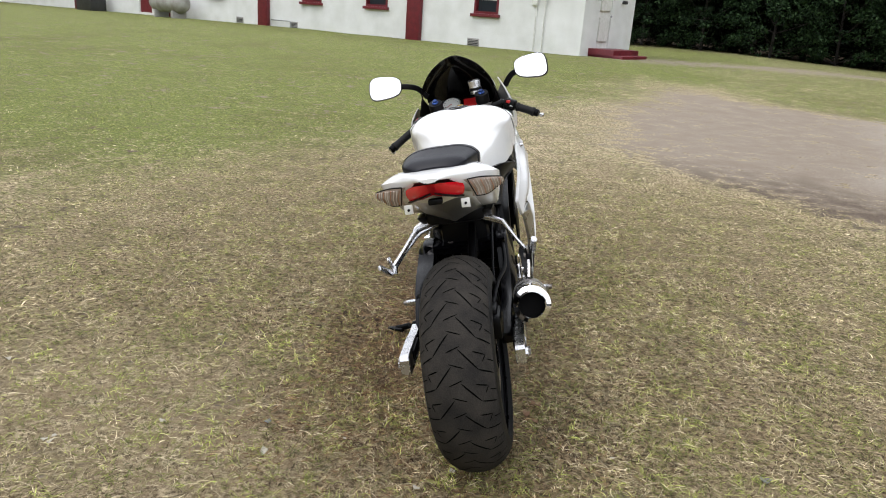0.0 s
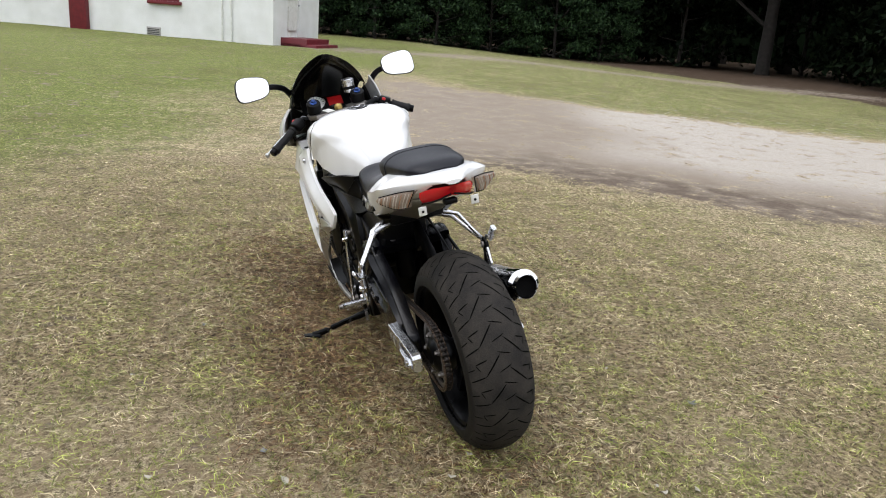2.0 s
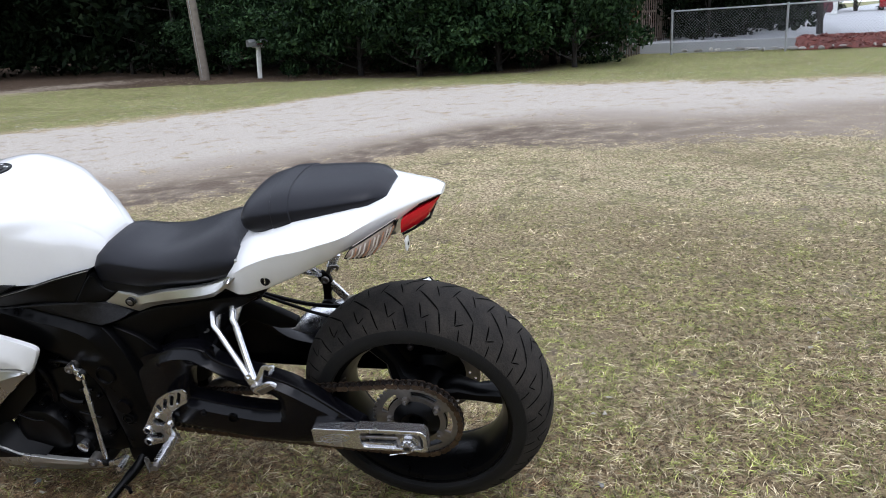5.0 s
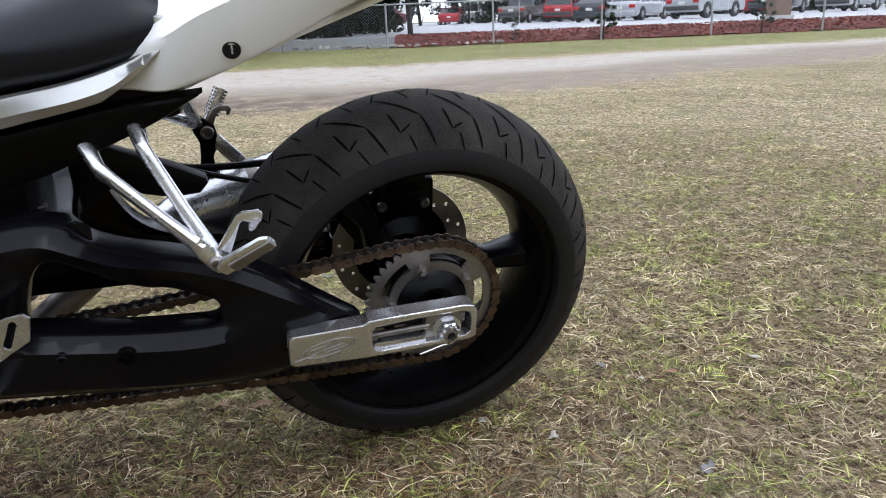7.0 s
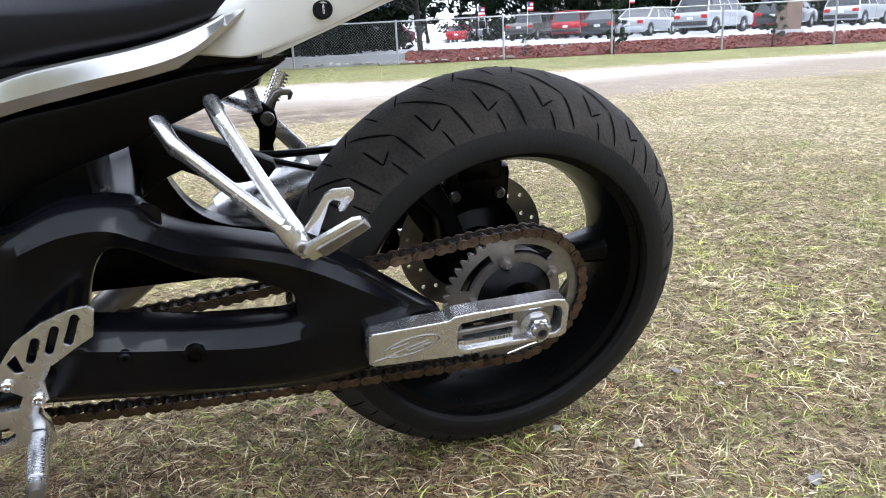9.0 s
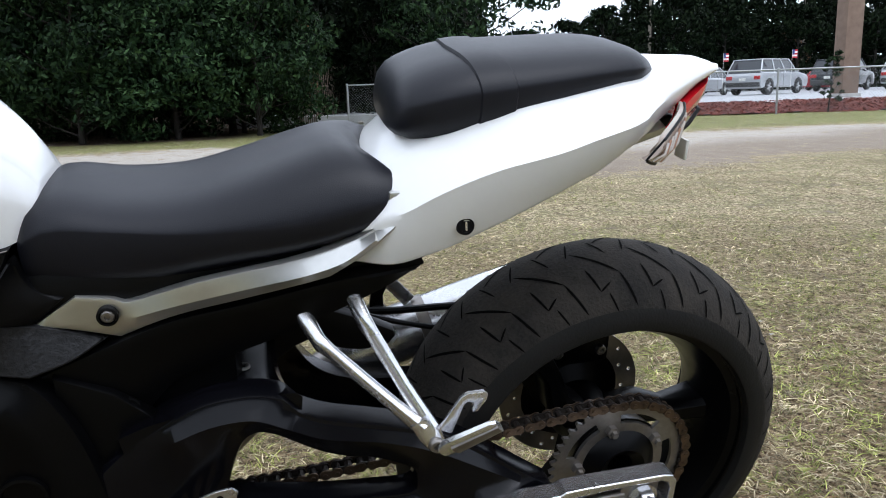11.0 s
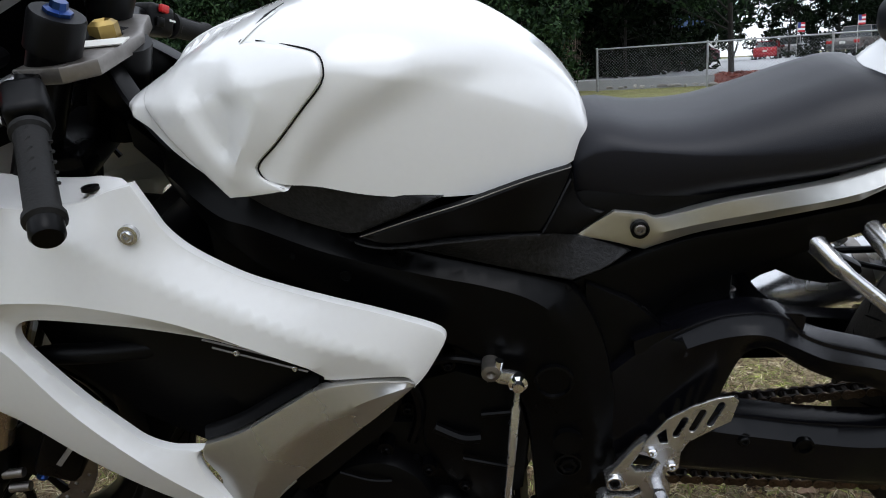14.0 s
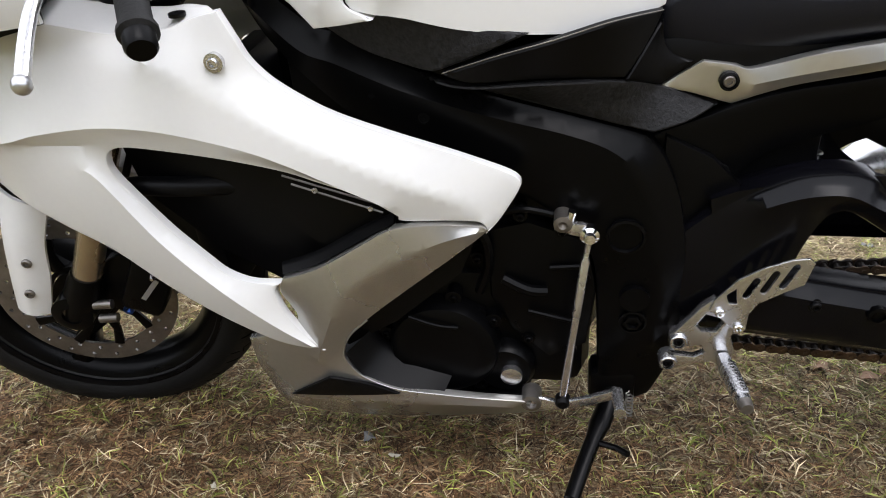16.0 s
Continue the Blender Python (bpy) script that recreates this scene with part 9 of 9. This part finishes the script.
M_straw = foliage("dry_grass", (0.085, 0.058, 0.030), (0.38, 0.305, 0.170), (0.74, 0.63, 0.42), 0.12, 0.5)
M_green = foliage("green_grass", (0.080, 0.095, 0.016), (0.215, 0.240, 0.048), (0.46, 0.48, 0.135), 0.2, 0.5)
# brown dead grass, coloured darker where the machine shades it
M_thatch = foliage("brown_thatch", (0.030, 0.016, 0.010), (0.118, 0.062, 0.030), (0.34, 0.215, 0.11), 0.1, 0.45)


def close(x, y):
    """Distance from the line on which the machine stands."""
    yy = np.clip(y, -1.2, 2.0)
    return np.hypot(x + 0.02 + 0.09 * yy, y - yy)


def lawn(x, y):
    return 1 - np.clip(dirt_mask(x, y) * 1.6 - 0.1 + 0.5 * (field_noise(x, y, 1.5) - 0.5), 0, 1)


def keep_near(scale, sort):
    def f(x, y):
        d = close(x, y)
        fall = np.clip(1.3 - d / scale, 0.0, 1) ** 1.1
        g = 1 - worn_mask(x, y)
        clump = sstep(0.46, 0.72, field_noise(x + 3, y - 2, 4.0) * 0.45 + field_noise(x, y, 1.2) * 0.3 + field_noise(x - 1, y + 4, 11.0) * 0.4)
        b = bare_shade_mask(x, y)
        side_g = 0.30 * sstep(0.1, 0.9, x - 0.3 * y)
        if sort == "green":
            w = 0.24 + (0.46 + side_g) * clump + 0.6 * g
            w = w * (1 - 0.35 * b)
        elif sort == "straw":
            w = np.clip(0.45 + 0.8 * field_noise(x - 5, y + 1, 2.5) - 0.35 * clump - 0.5 * g, 0.10, 1) * (1 - 0.80 * b) * (1 - 0.6 * scuff_mask(x, y))
        else:
            w = (0.10 + 1.0 * b * (0.35 + 0.8 * field_noise(x + 2, y, 6.0)) + 0.25 * field_noise(x, y + 7, 3.0)) * sstep(-0.9, 0.1, y)
        return fall * np.clip(w, 0, 1) * lawn(x, y)
    return f


blades("straw_grass", "short dry straw-coloured grass", 900000, (-3.4, 3.6, -2.6, 4.6), keep_near(2.8, "straw"), (0.010, 0.052), 0.00165, (0, 32), M_straw, 31)
blades("green_grass", "short patchy green grass", 600000, (-3.4, 3.6, -2.6, 4.6), keep_near(2.8, "green"), (0.010, 0.046), 0.0018, (4, 58), M_green, 32)
blades("dead_grass", "matted brown dead grass under the motorcycle", 330000, (-1.2, 0.9, -0.9, 2.8), keep_near(0.62, "thatch"), (0.012, 0.052), 0.0016, (0, 24), M_thatch, 35)


def keep_far(green):
    def f(x, y):
        d = close(x, y)
        ring = np.clip((d - 1.2) / 1.4, 0, 1) * np.clip(1.2 - d / 13, 0.15, 1)
        g = 1 - worn_mask(x, y)
        patch = field_noise(x, y, 0.8)
        w = np.clip(0.1 + 0.9 * (patch - 0.45), 0.03, 1) + 0.75 * g if green else np.clip(0.95 - 0.75 * g, 0.08, 1) * sstep(0.3, 0.6, field_noise(x + 1, y, 1.7))
        return ring * np.clip(w, 0, 1) * lawn(x, y)
    return f


blades("straw_grass", "thin dry grass further off", 420000, (-6, 9, -5, 10), keep_far(False), (0.014, 0.045), 0.0030, (2, 40), M_straw, 33)
blades("green_grass", "green grass further off", 420000, (-10, 20.5, -12, 16), keep_far(True), (0.016, 0.050), 0.0040, (10, 70), M_green, 34)

M_scrap_white = material("pale_scrap", (0.40, 0.37, 0.30), (0.27, 0.25, 0.20), 30, 0.8)
M_scrap_grey = material("grey_scrap", (0.17, 0.165, 0.16), (0.11, 0.11, 0.11), 30, 0.8)
M_dead_leaf = material("dead_leaf", (0.22, 0.12, 0.06), (0.13, 0.07, 0.035), 30, 0.7, bump=0.3, bscale=200)


def leaf_scrap(name, label, size, mat, x, y, seed, cat="leaf"):
    r = random.Random(seed)
    bm = bmesh.new()
    n_ = 9
    ring_t, ring_b = [], []
    for k in range(n_):
        a = 2 * math.pi * k / n_
        rad = 0.8 * size * (0.45 + 0.6 * r.random())
        p = Vector((rad * math.cos(a), 0.62 * rad * math.sin(a), size * 0.22 * math.sin(2 * a + seed) * r.random() + 0.004))
        ring_t.append(bm.verts.new(p + Vector((0, 0, 0.0012))))
        ring_b.append(bm.verts.new(p))
    ct, cb = bm.verts.new((0, 0, 0.0068)), bm.verts.new((0, 0, 0.0055))
    for k in range(n_):
        q = (k + 1) % n_
        bm.faces.new((ct, ring_t[k], ring_t[q]))
        bm.faces.new((cb, ring_b[q], ring_b[k]))
        bm.faces.new((ring_t[k], ring_b[k], ring_b[q], ring_t[q]))
    ob = tagged(new(name, mesh_of(name, bm, mat, True)), label, cat, "scraps on the lawn")
    ob.matrix_basis = Matrix.Translation((x, y, float(ground_height(x, y)) + 0.006)) @ Matrix.Rotation(r.uniform(0, 6.28), 4, "Z")
    return ob


for k, (x, y, sz, kind_) in enumerate((
    (-0.556, -0.149, 0.028, 'w'),
    (-0.928, -0.086, 0.020, 'w'),
    (-0.838, 1.005, 0.016, 'w'),
    (-1.061, 0.556, 0.014, 'w'),
    (-0.844, 0.994, 0.022, 'g'),
    (1.256, 2.033, 0.018, 'w'),
    (1.263, 2.485, 0.020, 'd'),
    (0.742, 0.447, 0.016, 'w'),
    (0.938, 0.139, 0.040, 'g'),
    (-0.347, -0.015, 0.012, 'w'),
    (-1.183, -0.256, 0.014, 'w'),
    (-1.396, 2.032, 0.016, 'd'),
    (0.165, -0.392, 0.030, 'g'),
    (0.105, -0.721, 0.022, 'w'),
    (-0.182, 1.187, 0.035, 'g'),
    (0.647, -0.362, 0.015, 'w'),
    (1.165, -1.025, 0.020, 'w'),
    (2.179, -0.545, 0.015, 'w'),
    (3.860, 0.396, 0.030, 'd'),
    (0.094, -0.518, 0.030, 'd'),
    (-0.076, -0.197, 0.020, 'w'),
    (1.304, -1.071, 0.018, 'w'),
    (-0.232, -0.407, 0.035, 'g'),
    (0.230, 0.275, 0.030, 'd'),
    (0.082, -0.446, 0.014, 'w'),
    (0.009, -0.086, 0.020, 'w'),
    (0.222, 0.396, 0.030, 'd'),
    (-0.222, 1.127, 0.015, 'w'),
    (-0.357, 1.384, 0.015, 'w'),
    (0.532, -0.326, 0.012, 'w'),
    (1.040, -0.564, 0.020, 'd'),
    (0.953, 0.146, 0.030, 'g'),
    (1.314, 0.142, 0.020, 'd'),
    (0.482, 0.124, 0.012, 'w'),
    (-0.613, 0.009, 0.030, 'g'),
    (-1.175, -0.283, 0.018, 'w'),
    (-1.666, 0.129, 0.020, 'w'),
    (0.194, 0.319, 0.030, 'd'),
    (0.645, 2.131, 0.020, 'd'),
    (0.540, -0.360, 0.020, 'w'),
    (-1.198, -0.280, 0.018, 'w'),
)):
    if kind_ == "w":
        leaf_scrap("paper_scrap", "small pale scrap lying in the grass", sz, M_scrap_white, x, y, k, "litter")
    elif kind_ == "g":
        leaf_scrap("grey_leaf", "flat grey weathered leaf lying in the grass", 0.75 * sz, M_scrap_grey, x, y, k)
    else:
        leaf_scrap("dead_leaf", "curled brown dead leaf lying in the grass", sz, M_dead_leaf, x, y, k)
# dug-up soil beside the stand
M_soil = material("dark_soil", (0.07, 0.045, 0.028), (0.04, 0.027, 0.018), 40, 0.95, bump=0.6, bscale=90)
r_s = np.random.default_rng(41)
for k in range(26):
    bm = bmesh.new()
    bmesh.ops.create_icosphere(bm, subdivisions=1, radius=0.004 + 0.009 * r_s.random() ** 2)
    for v in bm.verts:
        v.co *= 0.75 + 0.5 * r_s.random()
    cl_ = tagged(new("soil_clod", mesh_of("soil_clod", bm, M_soil, True)), "dark crumb of dug-up soil", "soil", "soil by the stand")
    cl_.location = (-0.655 + 0.12 * r_s.normal(), 0.82 + 0.09 * r_s.normal(), 0.004)
